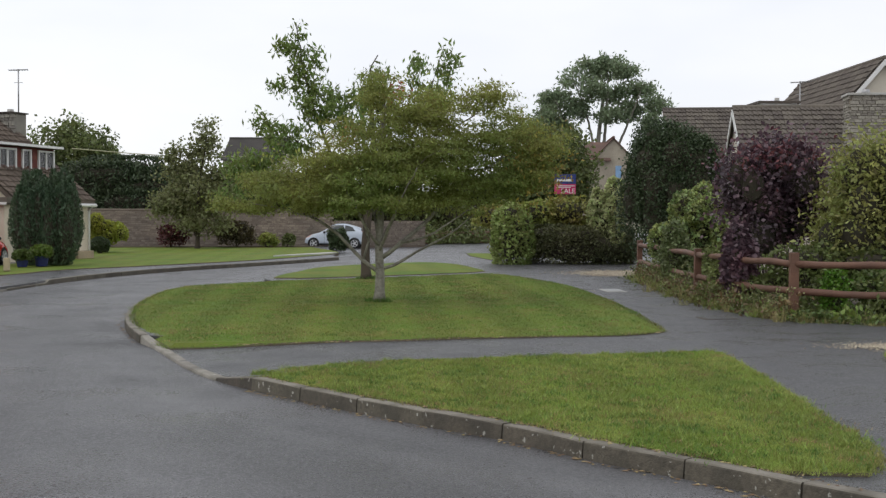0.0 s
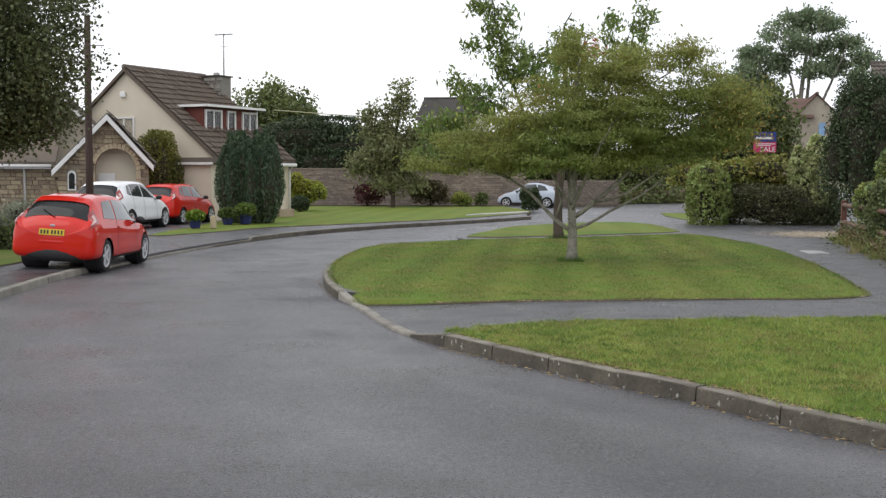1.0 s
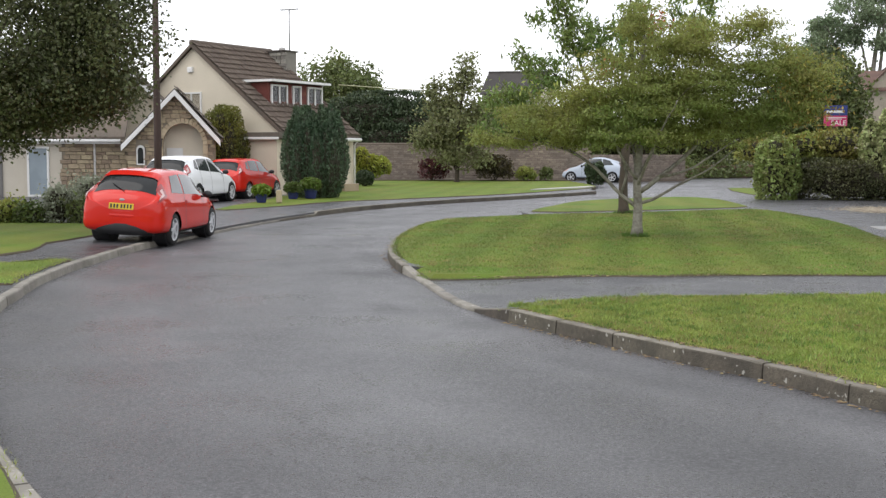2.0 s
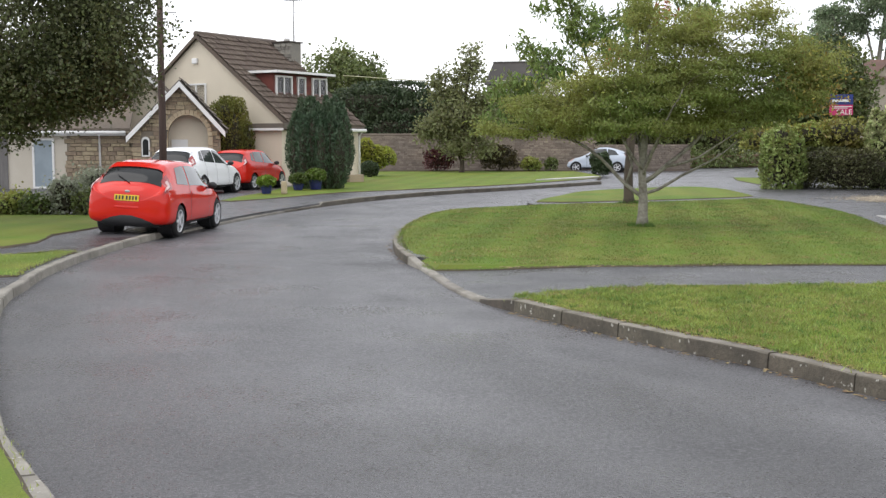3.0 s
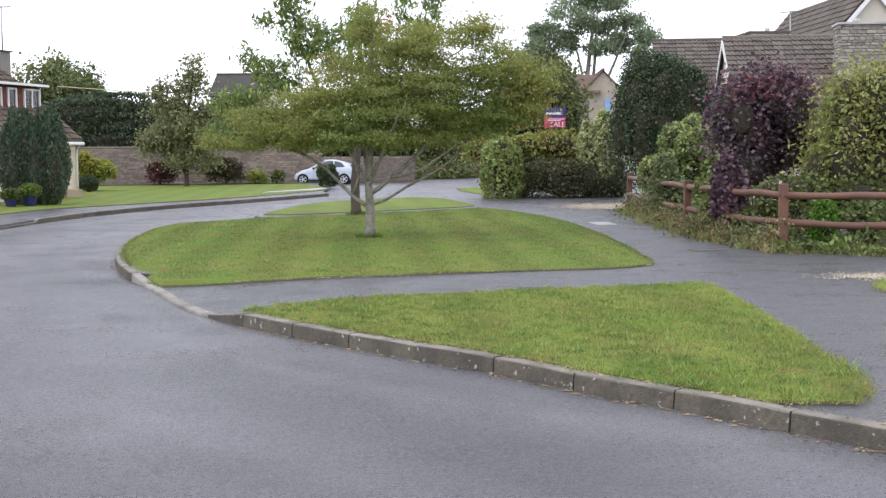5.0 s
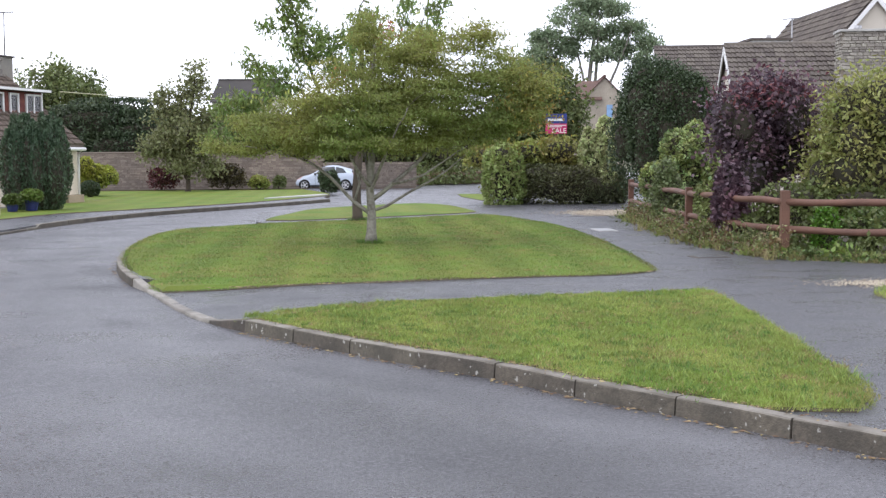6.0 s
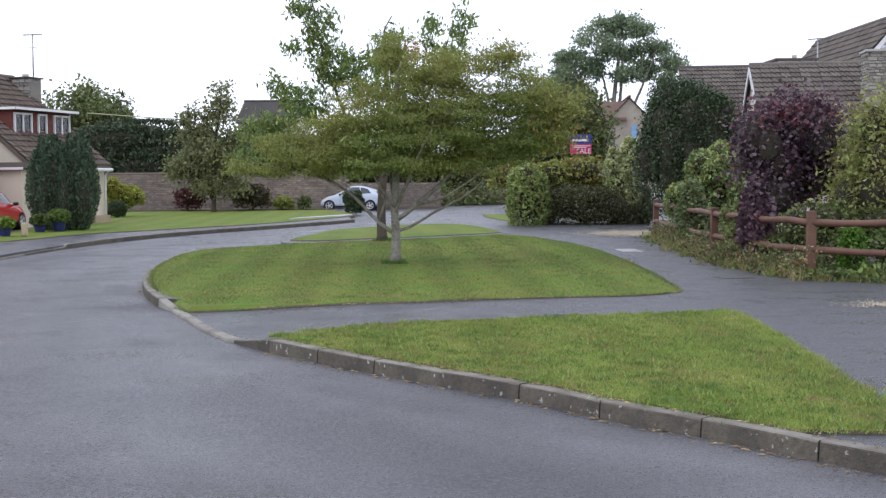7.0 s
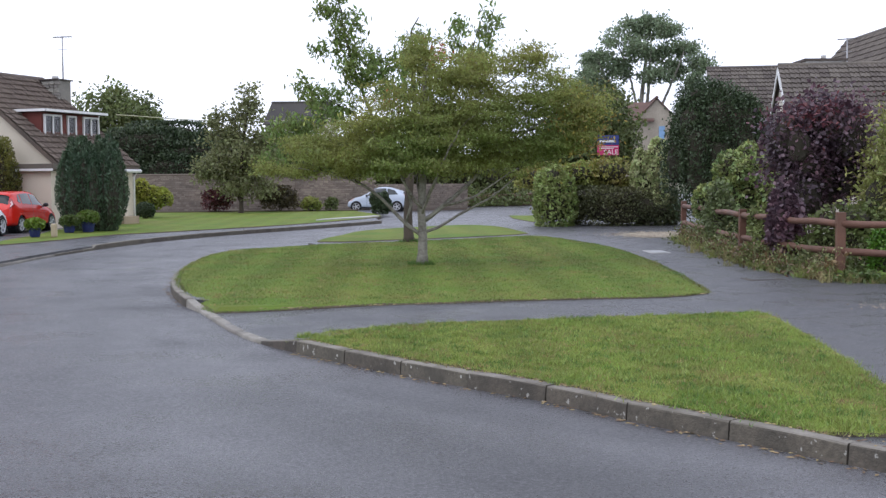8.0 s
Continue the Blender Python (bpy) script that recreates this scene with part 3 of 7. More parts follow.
main_lawn = flat([(-3.6, 15.72), (-2.32, 15.82), (-1.1, 16.0), (0.1, 16.38), (1.41, 16.71), (2.49, 16.92), (3.19, 17.5)], 0.3) + flat([(3.28, 21.06), (3.22, 25.0), (2.95, 28.98), (2.5, 31.5), (1.9, 34.0), (1.4, 35.2)], 0.4) + flat([(1.15, 35.3), (-0.2, 34.1), (-1.57, 32.9), (-2.73, 32.1), (-3.84, 31.3), (-4.3, 31.0)], 0.4) + inset(flat(TIP_KERB[1:-1], 0.2), 0.13)[::-1]
lawn("lawn_island", main_lawn, "mown green lawn island with stripes round the trees")
far_lawn = flat([(-4.6, 32.6), (-4.64, 34.5), (-4.45, 36.3), (-4.1, 39.6), (-3.13, 41.6), (-2.0, 43.2), (-0.7, 44.3), (0.4, 42.6), (1.05, 39.0), (1.25, 37.0), (0.9, 36.4), (-0.2, 35.3), (-1.6, 34.1), (-2.8, 33.2), (-3.9, 32.4)], 0.4, True)
lawn("lawn_far", far_lawn, "small mown lawn beyond the path")
lawn("lawn_hedge_strip", [(0.95, 55.5), (1.05, 51.5), (1.75, 47.0), (2.4, 47.0), (2.2, 55.5)], "strip of grass beside the hedge")

# left side
LK, LF = flat(LEFT_KERB, 0.15), flat(LEFT_FAR, 0.2)
left_region = inset(LK, -0.06) + inset(LF, -0.06)[1:] + [(-4.9, 53), (-5.0, 58), (-6.5, 69), (-6, 75), (-60, 75), (-60, -20), (-10, -20)]
slab("pavement_left", left_region, -0.03, 0.095, PATH, "damp asphalt footway and drives", "pavement")
lawn("lawn_drive_edge", [(5.2, 14.4), (5.55, 14.95), (6.4, 14.9), (9.5, 14.0), (9.5, 10.0), (5.15, 13.5)], "patch of rough grass beside the gravel drive", top=0.14)
lawn("lawn_near_left", [(-4.6, 6.75), (-4.02, 6.2), (-3.2, 5.2), (-0.9, 2.3), (-4, -1), (-12, -1), (-12, 6.5)], "corner of a mown verge")
lawn("lawn_left_strip", [(-8.3, 13.4), (-8.58, 14.0), (-8.85, 14.9), (-9.14, 15.9), (-9.22, 16.5), (-9.6, 16.6), (-9.75, 16.1), (-10.2, 15.6), (-14, 14.0), (-14, 11.5), (-9.2, 12.7)], "short grass strip beside the kerb")
lawn("lawn_left_garden", [(-10.75, 17.0), (-10.75, 18.0), (-11.35, 19.5), (-11.7, 24.8), (-22, 24.5), (-22, 15.5)], "mown front garden lawn")
house_lawn = flat([(-13.3, 31.6), (-12.9, 31.4), (-12.22, 34.03), (-11.56, 37.53), (-10.26, 39.81), (-7.35, 45.7), (-5.3, 52.5), (-4.9, 56), (-5.6, 60)], 0.5) + [(-7.4, 66.6), (-21, 64.5), (-16.2, 56), (-15.2, 50), (-14.6, 46), (-14.9, 41), (-14.1, 37.5), (-13.75, 34)]
lawn("lawn_house", house_lawn, "wide mown lawn in front of the garden wall", top=0.12, crumble=0.02)
slab("concrete_strip", [(-7.1, 50.2), (-5.3, 53.6), (-4.95, 55.5), (-5.2, 55.9), (-7.0, 51.2)], 0.0, 0.155, CONCRETE, "pale concrete drive strip across the lawn", "path")
slab("flower_bed_wall", [(-20, 63.9), (-7.3, 66.2), (-7.1, 67.7), (-20, 65.3)], 0.0, 0.16, SOIL, "dark soil bed along the garden wall", "bed")
slab("flower_bed_fence", [(5.3, 33.9), (5.08, 30), (4.95, 25.2), (5.05, 22), (5.45, 19.6), (6.5, 18.95), (10, 16.9), (30, 16), (30, 36), (5.3, 35)], 0.0, 0.12, SOIL, "overgrown soil bed behind the post and rail fence", "bed")
slab("gravel_patch", flat([(4.3, 34.6), (5.3, 34.4), (7.5, 35.2), (7.5, 38), (5.2, 37.8), (4.2, 36.2)], 0.4, True), 0.0, 0.112, GRAVEL, "pale gravel drive entrance", "path")
slab("gravel_drive", flat([(5.45, 15.5), (6.1, 16.1), (9, 15.6), (14, 13.5), (14, 12), (8, 14.6), (5.9, 15.1)], 0.4, True), 0.0, 0.112, GRAVEL, "loose pale gravel at the drive edge", "path")
slab("soil_bank", [(-6.5, 76), (3.5, 84), (9, 96), (9, 99), (2, 88), (-7, 79)], 0.0, 0.8, BANK, "bare reddish earth bank", "bank")



def pebbles(name, centre, spread, count, size, mat, label, seed):
    """Loose stones lying in a patch, each a small uneven lump."""
    rng = np.random.default_rng(seed)
    c = np.column_stack([rng.normal(size=(count, 2)) * spread + centre, np.full(count, 0.118)])
    unit = np.array([(1, 0, 0), (0, 1, 0), (-1, 0, 0), (0, -1, 0), (0, 0, 0.7), (0, 0, -0.5)])
    v = c[:, None, :] + unit[None] * size * rng.uniform(0.5, 1.4, (count, 6, 1))
    tri = np.array([(0, 1, 4), (1, 2, 4), (2, 3, 4), (3, 0, 4), (1, 0, 5), (2, 1, 5), (3, 2, 5), (0, 3, 5)])
    f = (tri[None] + np.arange(count)[:, None, None] * 6).reshape(-1, 3)
    return tagged(part(name, mesh_of(name, v.reshape(-1, 3), f), mat), label, "gravel", kind="stuff")


PEBBLE = material("pale_gravel_stone", (0.42, 0.36, 0.27), 0.85, second=(0.28, 0.24, 0.19), scale=4, fine=40, bump=0.3, random_value=0.45)
pebbles("gravel_stones", (5.3, 36.0), (0.75, 0.85), 2600, 0.022, PEBBLE, "loose pale stones over the gravel entrance", 161)
pebbles("gravel_spill", (5.85, 15.5), (0.4, 0.22), 1500, 0.014, PEBBLE, "pale stones spilt on the path's edge", 162)

# ---- buildings ----
def placed(x, y, ax, ay, k=1.0, sink=0.0):
    """A pose at x, y whose local y runs along ax, ay, at k times the size."""
    return pose(x, y, sink, 0, 0, math.degrees(math.atan2(-ax, ay))) @ Matrix.Diagonal((k, k, k, 1))


def block_mesh(seed, jag=0.08, chamfer=0.1):
    """One rough-hewn unit block, face towards -y, with broken arrises."""
    r = random.Random(seed)
    front = [(-0.5, -0.5), (0.5, -0.5), (0.5, 0.5), (-0.5, 0.5)]
    vs = []
    for x, z in front:
        vs.append((x * (1 + r.uniform(-jag, jag) * 0.6), 0.5, z * (1 + r.uniform(-jag, jag))))
    for x, z in front:
        vs.append((x * (1 + r.uniform(-jag, jag) * 0.6), -0.2 + r.uniform(-0.1, 0.1), z * (1 + r.uniform(-jag, jag))))
    for x, z in front:
        vs.append((x * (1 - chamfer * r.uniform(0.6, 1.6)), -0.5 + r.uniform(-0.15, 0.15), z * (1 - chamfer * r.uniform(1, 2.4))))
    fs = [(8, 9, 10, 11)]
    for o in (0, 4):
        for i in range(4):
            j = (i + 1) % 4
            fs.append((o + i, o + j, o + 4 + j, o + 4 + i))
    return mesh_of("stone", vs, fs)


BLOCKS = [block_mesh(i) for i in range(8)]


def rubble(parent, mat, x0, x1, z0, z1, inside, m=None, seed=1, course=(0.1, 0.17), width=(0.16, 0.42), depth=0.05, limit=300):
    """Coursed rubble over a face at local y = 0 (towards -y): each stone an object while there are not too many, the rest joined."""
    r = random.Random(seed)
    m = m or Matrix()
    shared = [b.copy() for b in BLOCKS]
    for b in shared:
        b.materials.append(mat)
    z, count = z0, 0
    vs, fs = [], []
    while z < z1 - 0.04:
        h = min(r.uniform(*course), z1 - z)
        x = x0 - r.uniform(0, 0.2)
        while x < x1:
            w = r.uniform(*width)
            cx, cz = x + w / 2, z + h / 2
            x += w
            if not inside(cx, cz):
                continue
            mm = m @ Matrix.Translation((cx, r.uniform(-0.012, 0.008), cz)) @ Matrix.Diagonal((w - 0.014, depth, h - 0.014, 1))
            b = shared[r.randrange(len(shared))]
            if count < limit:
                ob = new("stone", b)
                ob.parent = parent
                ob.matrix_basis = mm
                count += 1
            else:
                o = len(vs)
                vs += [mm @ v.co for v in b.vertices]
                fs += [tuple(o + i for i in p.vertices) for p in b.polygons]
        z += h
    if vs:
        tagged(part("stone_rest", mesh_of("stone_rest", vs, fs), mat, parent), kind="stuff")


def tile_mesh(w, l):
    """One concrete roof tile: two rolls, a thick front edge; x across, y up the slope."""
    vs, fs = [], []
    prof = [(0, 0.03), (0.12, 0.045), (0.25, 0.03), (0.5, 0.012), (0.62, 0.045), (0.75, 0.03), (1.0, 0.012)]
    for y, lift in ((0, 0.045), (l * 1.15, 0.0)):
        for x, z in prof:
            vs.append((x * w, y, z + lift))
    k = len(prof)
    for x, z in prof:
        vs.append((x * w, 0, -0.012))
    for i in range(k - 1):
        fs.append((i, i + 1, k + i + 1, k + i))
        fs.append((2 * k + i, 2 * k + i + 1, i + 1, i))
    return mesh_of("tile", vs, fs)


def tiled(parent, mat, m, width, length, skip=None, w=0.3, l=0.32, seed=2, limit=300):
    """Tiles over a slope: local x along the eave, y up the slope, z out of it, from the ridge down."""
    r = random.Random(seed)
    nx, ny = max(1, round(width / w)), max(1, round(length / l))
    w, l = width / nx, length / ny
    me = tile_mesh(w * 0.99, l)
    me.materials.append(mat)
    count, vs, fs = 0, [], []
    for j in reversed(range(ny)):
        for i in range(nx):
            if skip and skip((i + 0.5) * w, (j + 0.5) * l):
                continue
            mm = m @ pose(i * w, j * l + r.uniform(-0.008, 0.008), r.uniform(0, 0.012), r.uniform(-0.8, 0.8), r.uniform(-0.6, 0.6), r.uniform(-0.7, 0.7))
            if count < limit:
                ob = new("tile", me)
                ob.parent = parent
                ob.matrix_basis = mm
                count += 1
            else:
                o = len(vs)
                vs += [mm @ v.co for v in me.vertices]
                fs += [tuple(o + q for q in p.vertices) for p in me.polygons]
    if vs:
        tagged(part("tile_rest", mesh_of("tile_rest", vs, fs), mat, parent), kind="stuff")


def slope_pose(x, y, z, along, up):
    """Axes of a roof slope: origin at an eave's end, x along the eave, y up the slope."""
    a, u = Vector(along).normalized(), Vector(up).normalized()
    n = a.cross(u)
    return Matrix(((a.x, u.x, n.x, x), (a.y, u.y, n.y, y), (a.z, u.z, n.z, z), (0, 0, 0, 1)))


def window(parent, m, w, h, bars=(0.5,), depth=0.08, curtain=True, name="window", rail=None):
    """A white framed window in local x, z, facing -y, with panes, sill and curtains behind the glass."""
    win = thing(name, None)
    win.parent = parent
    win.matrix_basis = m
    f = 0.06
    bm = boxes((0, w, -0.03, depth, 0, f), (0, w, -0.03, depth, h - f, h), (0, f, -0.03, depth, f, h - f), (w - f, w, -0.03, depth, f, h - f))
    for b in bars:
        box(bm, w * b - f * 0.45, w * b + f * 0.45, -0.025, depth, f, h - f)
    if rail:
        box(bm, f, w - f, -0.02, depth, h * rail - 0.02, h * rail + 0.02)
    part("window_frame", bm, WHITE, win)
    edges = [0, *bars, 1]
    for a, b in zip(edges, edges[1:]):
        part("pane", boxes((w * a + f * 0.5, w * b - f * 0.5, 0.02, 0.028, f * 0.5, h - f * 0.5)), PANE, win)
    part("window_sill", boxes((-0.05, w + 0.05, -0.09, 0.02, -0.05, 0.0), bevel=0.008), WHITE, win)
    if curtain:
        bm = bmesh.new()
        for c0, c1 in ((0.05, 0.36), (0.64, 0.95)):
            k = 10
            top = [bm.verts.new((w * (c0 + (c1 - c0) * i / k), 0.09 + 0.015 * math.sin(i * 2.2), h - f)) for i in range(k + 1)]
            low = [bm.verts.new((w * (c0 + (c1 - c0) * i / k), 0.09 + 0.02 * math.sin(i * 2.2), f)) for i in range(k + 1)]
            for i in range(k):
                bm.faces.new((low[i], low[i + 1], top[i + 1], top[i]))
        part("curtain", bm, CURTAIN, win, "pale curtains")
    # Black sheet added behind the curtains in place of the room's shade.
    part("room_back", boxes((0.02, w - 0.02, 0.13, 0.15, 0.02, h - 0.02)), BLACK, win)
    return win


def glass_pane():
    m = bpy.data.materials.new("window_pane")
    m.use_nodes = True
    n, l = m.node_tree.nodes, m.node_tree.links
    g, t, x = n.new("ShaderNodeBsdfGlossy"), n.new("ShaderNodeBsdfTransparent"), n.new("ShaderNodeMixShader")
    g.inputs["Roughness"].default_value = 0.03
    fr = n.new("ShaderNodeFresnel")
    fr.inputs["IOR"].default_value = 1.7
    l.new(fr.outputs["Fac"], x.inputs["Fac"])
    l.new(t.outputs["BSDF"], x.inputs[1])
    l.new(g.outputs["BSDF"], x.inputs[2])
    l.new(x.outputs["Shader"], n["Material Output"].inputs["Surface"])
    return m


PANE = glass_pane()


def gabled(ob, left, right, length, eave_l, eave_r, ridge, wall, roof, over=0.22, side="r", barge=None, skip=None, limit=300, board=0.17):
    """Walls and two roof slopes; gable at y = 0; side names the slopes that carry single tiles."""
    w = part("wall", prism([(-left, -0.3), (right, -0.3), (right, eave_r), (0, ridge - 0.06), (-left, eave_l)], 0, length, axis="y"), wall, ob)
    for s, half, eave in ((-1, left, eave_l), (1, right, eave_r)):
        k = (ridge - eave) / half
        x1, z1 = s * (half + over), eave - k * over
        r = part("roof_slope", prism([(0, ridge), (x1, z1), (x1, z1 + 0.09), (0, ridge + 0.09)], -0.12, length + 0.12, axis="y"), roof, ob)
        run = math.hypot(half + over, ridge - z1)
        if ("r" if s > 0 else "l") in side:
            if s > 0:
                m = slope_pose(x1, -0.14, z1 + 0.09, (0, 1, 0), (-x1, 0, ridge - z1))
            else:
                m = slope_pose(x1, length + 0.14, z1 + 0.09, (0, -1, 0), (-x1, 0, ridge - z1))
            tiled(r, roof, m, length + 0.28, run, skip=skip if s > 0 else None, limit=limit)
        if barge:
            d = board
            part("barge_board", prism([(0, ridge + 0.05), (x1, z1 + 0.05), (x1, z1 - d), (0, ridge - d)], -0.16, -0.125, axis="y"), barge, ob)
    part("ridge_tile", tube_mesh("ridge_tile", [(0, -0.14, ridge + 0.08), (0, length + 0.14, ridge + 0.08)], 0.11, 10), roof, ob)
    return w


def aerial(parent, x, y, z0, z1, turn=20):
    ae = thing("aerial", None)
    ae.parent = parent
    ae.matrix_basis = pose(x, y, z0, 0, 0, turn)
    h = z1 - z0
    part("mast", tube_mesh("mast", [(0, 0, 0), (0, 0, h)], 0.028, 6), METAL, ae)
    part("boom", tube_mesh("boom", [(-0.35, 0, h - 0.05), (0.35, 0, h - 0.02)], 0.022, 5), METAL, ae)
    vs, fs = [], []
    for i in range(7):
        x = -0.32 + i * 0.105
        tube([(x, -0.2, h - 0.04), (x, 0.2, h - 0.04)], [0.007, 0.007], 4, vs, fs)
    part("elements", mesh_of("elements", vs, fs), METAL, ae)
    part("stay", tube_mesh("stay", [(-0.16, 0, h - 0.5), (0.16, 0, h - 0.5)], 0.01, 5), METAL, ae)


# the cream chalet house
K = 1.098
house = tagged(new("chalet_house"), "cream rendered chalet house with brown tiled roof and red dormer", "house")
house.matrix_world = placed(-17.97 * K, 41.0 * K, 0.3, 0.954, K, -0.14)
gabled(house, 3.94, 3.94, 4.3, 2.35, 2.35, 5.47, RENDER_WALL, TILE, side="r", limit=300, barge=TILE, board=0.07, skip=lambda u, v: 0.95 < u < 4.0 and 1.75 < v < 3.0)
part("flat_roof_wing", boxes((1.5, 4.05, -0.5, 0.0, -0.3, 2.1)), RENDER_WALL, house)
part("flat_roof", boxes((1.35, 4.25, -0.65, 0.0, 2.14, 2.34), bevel=0.01), TILE_GREY, house)
part("fascia", boxes((1.35, 4.25, -0.68, -0.655, 2.1, 2.18)), WHITE, house, "white painted fascia board")
part("plinth", boxes((3.96, 4.3, 3.2, 4.15, -0.3, 0.5), bevel=0.02), STONE, house, "low stone plinth")
dormer = part("dormer", prism([(1.3, 3.3), (2.75, 3.3), (2.75, 4.12), (1.3, 4.12)], 0.75, 4.0, axis="y"), RED_TILE, house, "red tile-hung flat-roofed dormer")
tile_hang = mesh_of("hung_tile", [(0, 0, 0), (0.16, 0, 0), (0.16, 0.02, 0.15), (0, 0.02, 0.15), (0, -0.015, 0), (0.16, -0.015, 0), (0.16, 0.005, 0.15), (0, 0.005, 0.15)], [(4, 5, 6, 7), (0, 1, 5, 4), (1, 2, 6, 5), (3, 0, 4, 7), (2, 3, 7, 6)])
tile_hang.materials.append(RED_TILE)
for j in range(6):
    for i in range(20):
        y = 0.77 + i * 0.163 + (0.08 if j % 2 else 0)
        z = 3.32 + j * 0.135
        if y > 3.95 or any(a - 0.1 < y + 0.08 < b + 0.1 for a, b in ((0.85, 1.8), (2.12, 2.62), (3.02, 3.95))) and z > 3.4:
            continue
        t = new("hung_tile", tile_hang)
        t.parent, t.matrix_basis = dormer, pose(2.77, y, z, 0, 0, 90)
part("dormer_roof", boxes((0.95, 3.05, 0.6, 4.12, 4.13, 4.22), bevel=0.01), TILE_GREY, house)
part("dormer_fascia", boxes((3.055, 3.08, 0.6, 4.12, 4.14, 4.225), (0.95, 3.05, 0.57, 0.595, 4.14, 4.225)), WHITE, house, "white dormer fascia")
part("cheek_flashing", tube_mesh("cheek_flashing", [(1.7, 0.73, 4.15), (2.8, 0.73, 3.36)], 0.035, 4), WHITE, house)
for a, b, bars in ((0.85, 1.8, (0.5,)), (2.12, 2.62, ()), (3.02, 3.95, (0.5,))):
    window(house, pose(2.79, a, 3.3, 0, 0, 90), b - a, 0.76, bars)
window(house, pose(-0.6, -0.02, 2.75), 0.95, 1.05, (0.5,))
alarm = part("alarm_box", boxes((-0.26, -0.02, -0.09, 0.0, 4.5, 4.7), bevel=0.03), WHITE, house, "white alarm box")
stack = part("chimney", boxes((0.25, 1.02, 4.0, 4.75, 3.9, 5.5), bevel=0.01), STONE_GREY, house, "grey stone chimney stack")
rubble(stack, STONE_GREY, 0.25, 1.02, 4.2, 5.46, lambda x, z: 0.25 < x < 1.02, Matrix.Translation((0, 3.99, 0)), 5, width=(0.15, 0.35))
part("chimney_cap", boxes((0.2, 1.08, 3.92, 4.83, 5.5, 5.55), bevel=0.01), TILE_GREY, stack)
part("chimney_pot", tube_mesh("chimney_pot", [(0.6, 4.4, 5.54), (0.6, 4.4, 5.68)], [0.12, 0.12], 12), CONCRETE, stack)
aerial(house, 0.95, 4.4, 5.5, 7.15)
part("gutter", tube_mesh("gutter", [(4.22, -0.1, 2.12), (4.22, 4.4, 2.12)], 0.065, 8), WHITE, house)
part("downpipe", tube_mesh("downpipe", [(4.2, 4.25, 2.1), (4.05, 4.22, 1.9), (4.05, 4.22, -0.2)], 0.045, 8), WHITE, house)

# the stone bungalow with the arched porch
K = 1.107
porch = tagged(new("porch_house"), "honey stone bungalow with an arched gabled porch and white barge boards", "house")
porch.matrix_world = placed(-16.7 * K, 36.6 * K, -0.33, 0.944, K, -0.16) @ Matrix.Diagonal((0.92, 1, 1, 1))
ARCH_X, ARCH_R, SPRING = 0.24, 0.7, 1.9
front_line = lambda x: 3.58 - (x * 1.06 if x > 0 else -x * 0.94)
in_arch = lambda x, z, r: abs(x - ARCH_X) < r and (z < SPRING or math.hypot(x - ARCH_X, z - SPRING) < r)
arc = [(ARCH_X + ARCH_R * math.cos(math.pi * i / 16), SPRING + ARCH_R * math.sin(math.pi * i / 16)) for i in range(17)]
cuts = sorted({-1.62, 0.0, 1.3, *(round(x, 4) for x, z in arc)})
top_line = lambda x: 3.55 - 1.35 / 1.3 * x if x > 0 else 3.55 + 1.52 / 1.62 * x
bm = bmesh.new()
for xa, xb in zip(cuts, cuts[1:]):
    foot = [SPRING + math.sqrt(max(ARCH_R ** 2 - (x - ARCH_X) ** 2, 0.0)) if abs((xa + xb) / 2 - ARCH_X) < ARCH_R else -0.3 for x in (xa, xb)]
    prism([(xa, foot[0]), (xb, foot[1]), (xb, top_line(xb)), (xa, top_line(xa))], 0.03, 0.35, bm, axis="y")
gable_wall = part("gable_wall", bm, MORTAR, porch)
rubble(gable_wall, STONE, -1.62, 1.3, 0.0, 3.5, lambda x, z: -1.6 < x < 1.28 and z < front_line(x) - 0.08 and not in_arch(x, z, ARCH_R + 0.17) and not (abs(x + 1.22) < 0.16 and 1.2 < z < 2.0), Matrix.Translation((0, 0.02, 0)), 3)
vs_mesh = [block_mesh(50 + i, 0.03, 0.04) for i in range(3)]
for b in vs_mesh:
    b.materials.append(DRESSED)
for i in range(17):
    a = math.pi * (i + 0.5) / 17
    o = new("voussoir", vs_mesh[i % 3])
    o.parent = gable_wall
    o.matrix_basis = Matrix.Translation((ARCH_X, 0.02, SPRING)) @ Matrix.Rotation(math.pi / 2 - a, 4, "Y") @ Matrix.Translation((0, 0, ARCH_R + 0.07)) @ Matrix.Diagonal((0.135, 0.12, 0.17, 1))
for s in (-1, 1):
    for j in range(7):
        o = new("jamb_stone", vs_mesh[j % 3])
        o.parent = gable_wall
        o.matrix_basis = Matrix.Translation((ARCH_X + s * (ARCH_R + 0.07), 0.02, SPRING - 0.15 - j * 0.3)) @ Matrix.Diagonal((0.17, 0.12, 0.29, 1))
part("porch_back", prism([(-1.6, -0.3), (1.28, -0.3), (1.28, 2.1), (0, 3.4), (-1.6, 1.95)], 0.48, 0.6, axis="y"), RENDER_WALL, porch)
part("porch_ceiling", boxes((-0.6, 0.98, 0.36, 0.48, 2.66, 2.7)), OFFWHITE, porch)
door = part("front_door", boxes((ARCH_X - 0.62, ARCH_X - 0.05, 0.44, 0.478, -0.2, 1.8), bevel=0.01), WHITE, porch, "white front door in the porch")
part("door_handle", boxes((ARCH_X - 0.14, ARCH_X - 0.11, 0.4, 0.44, 0.9, 1.05)), METAL, door)
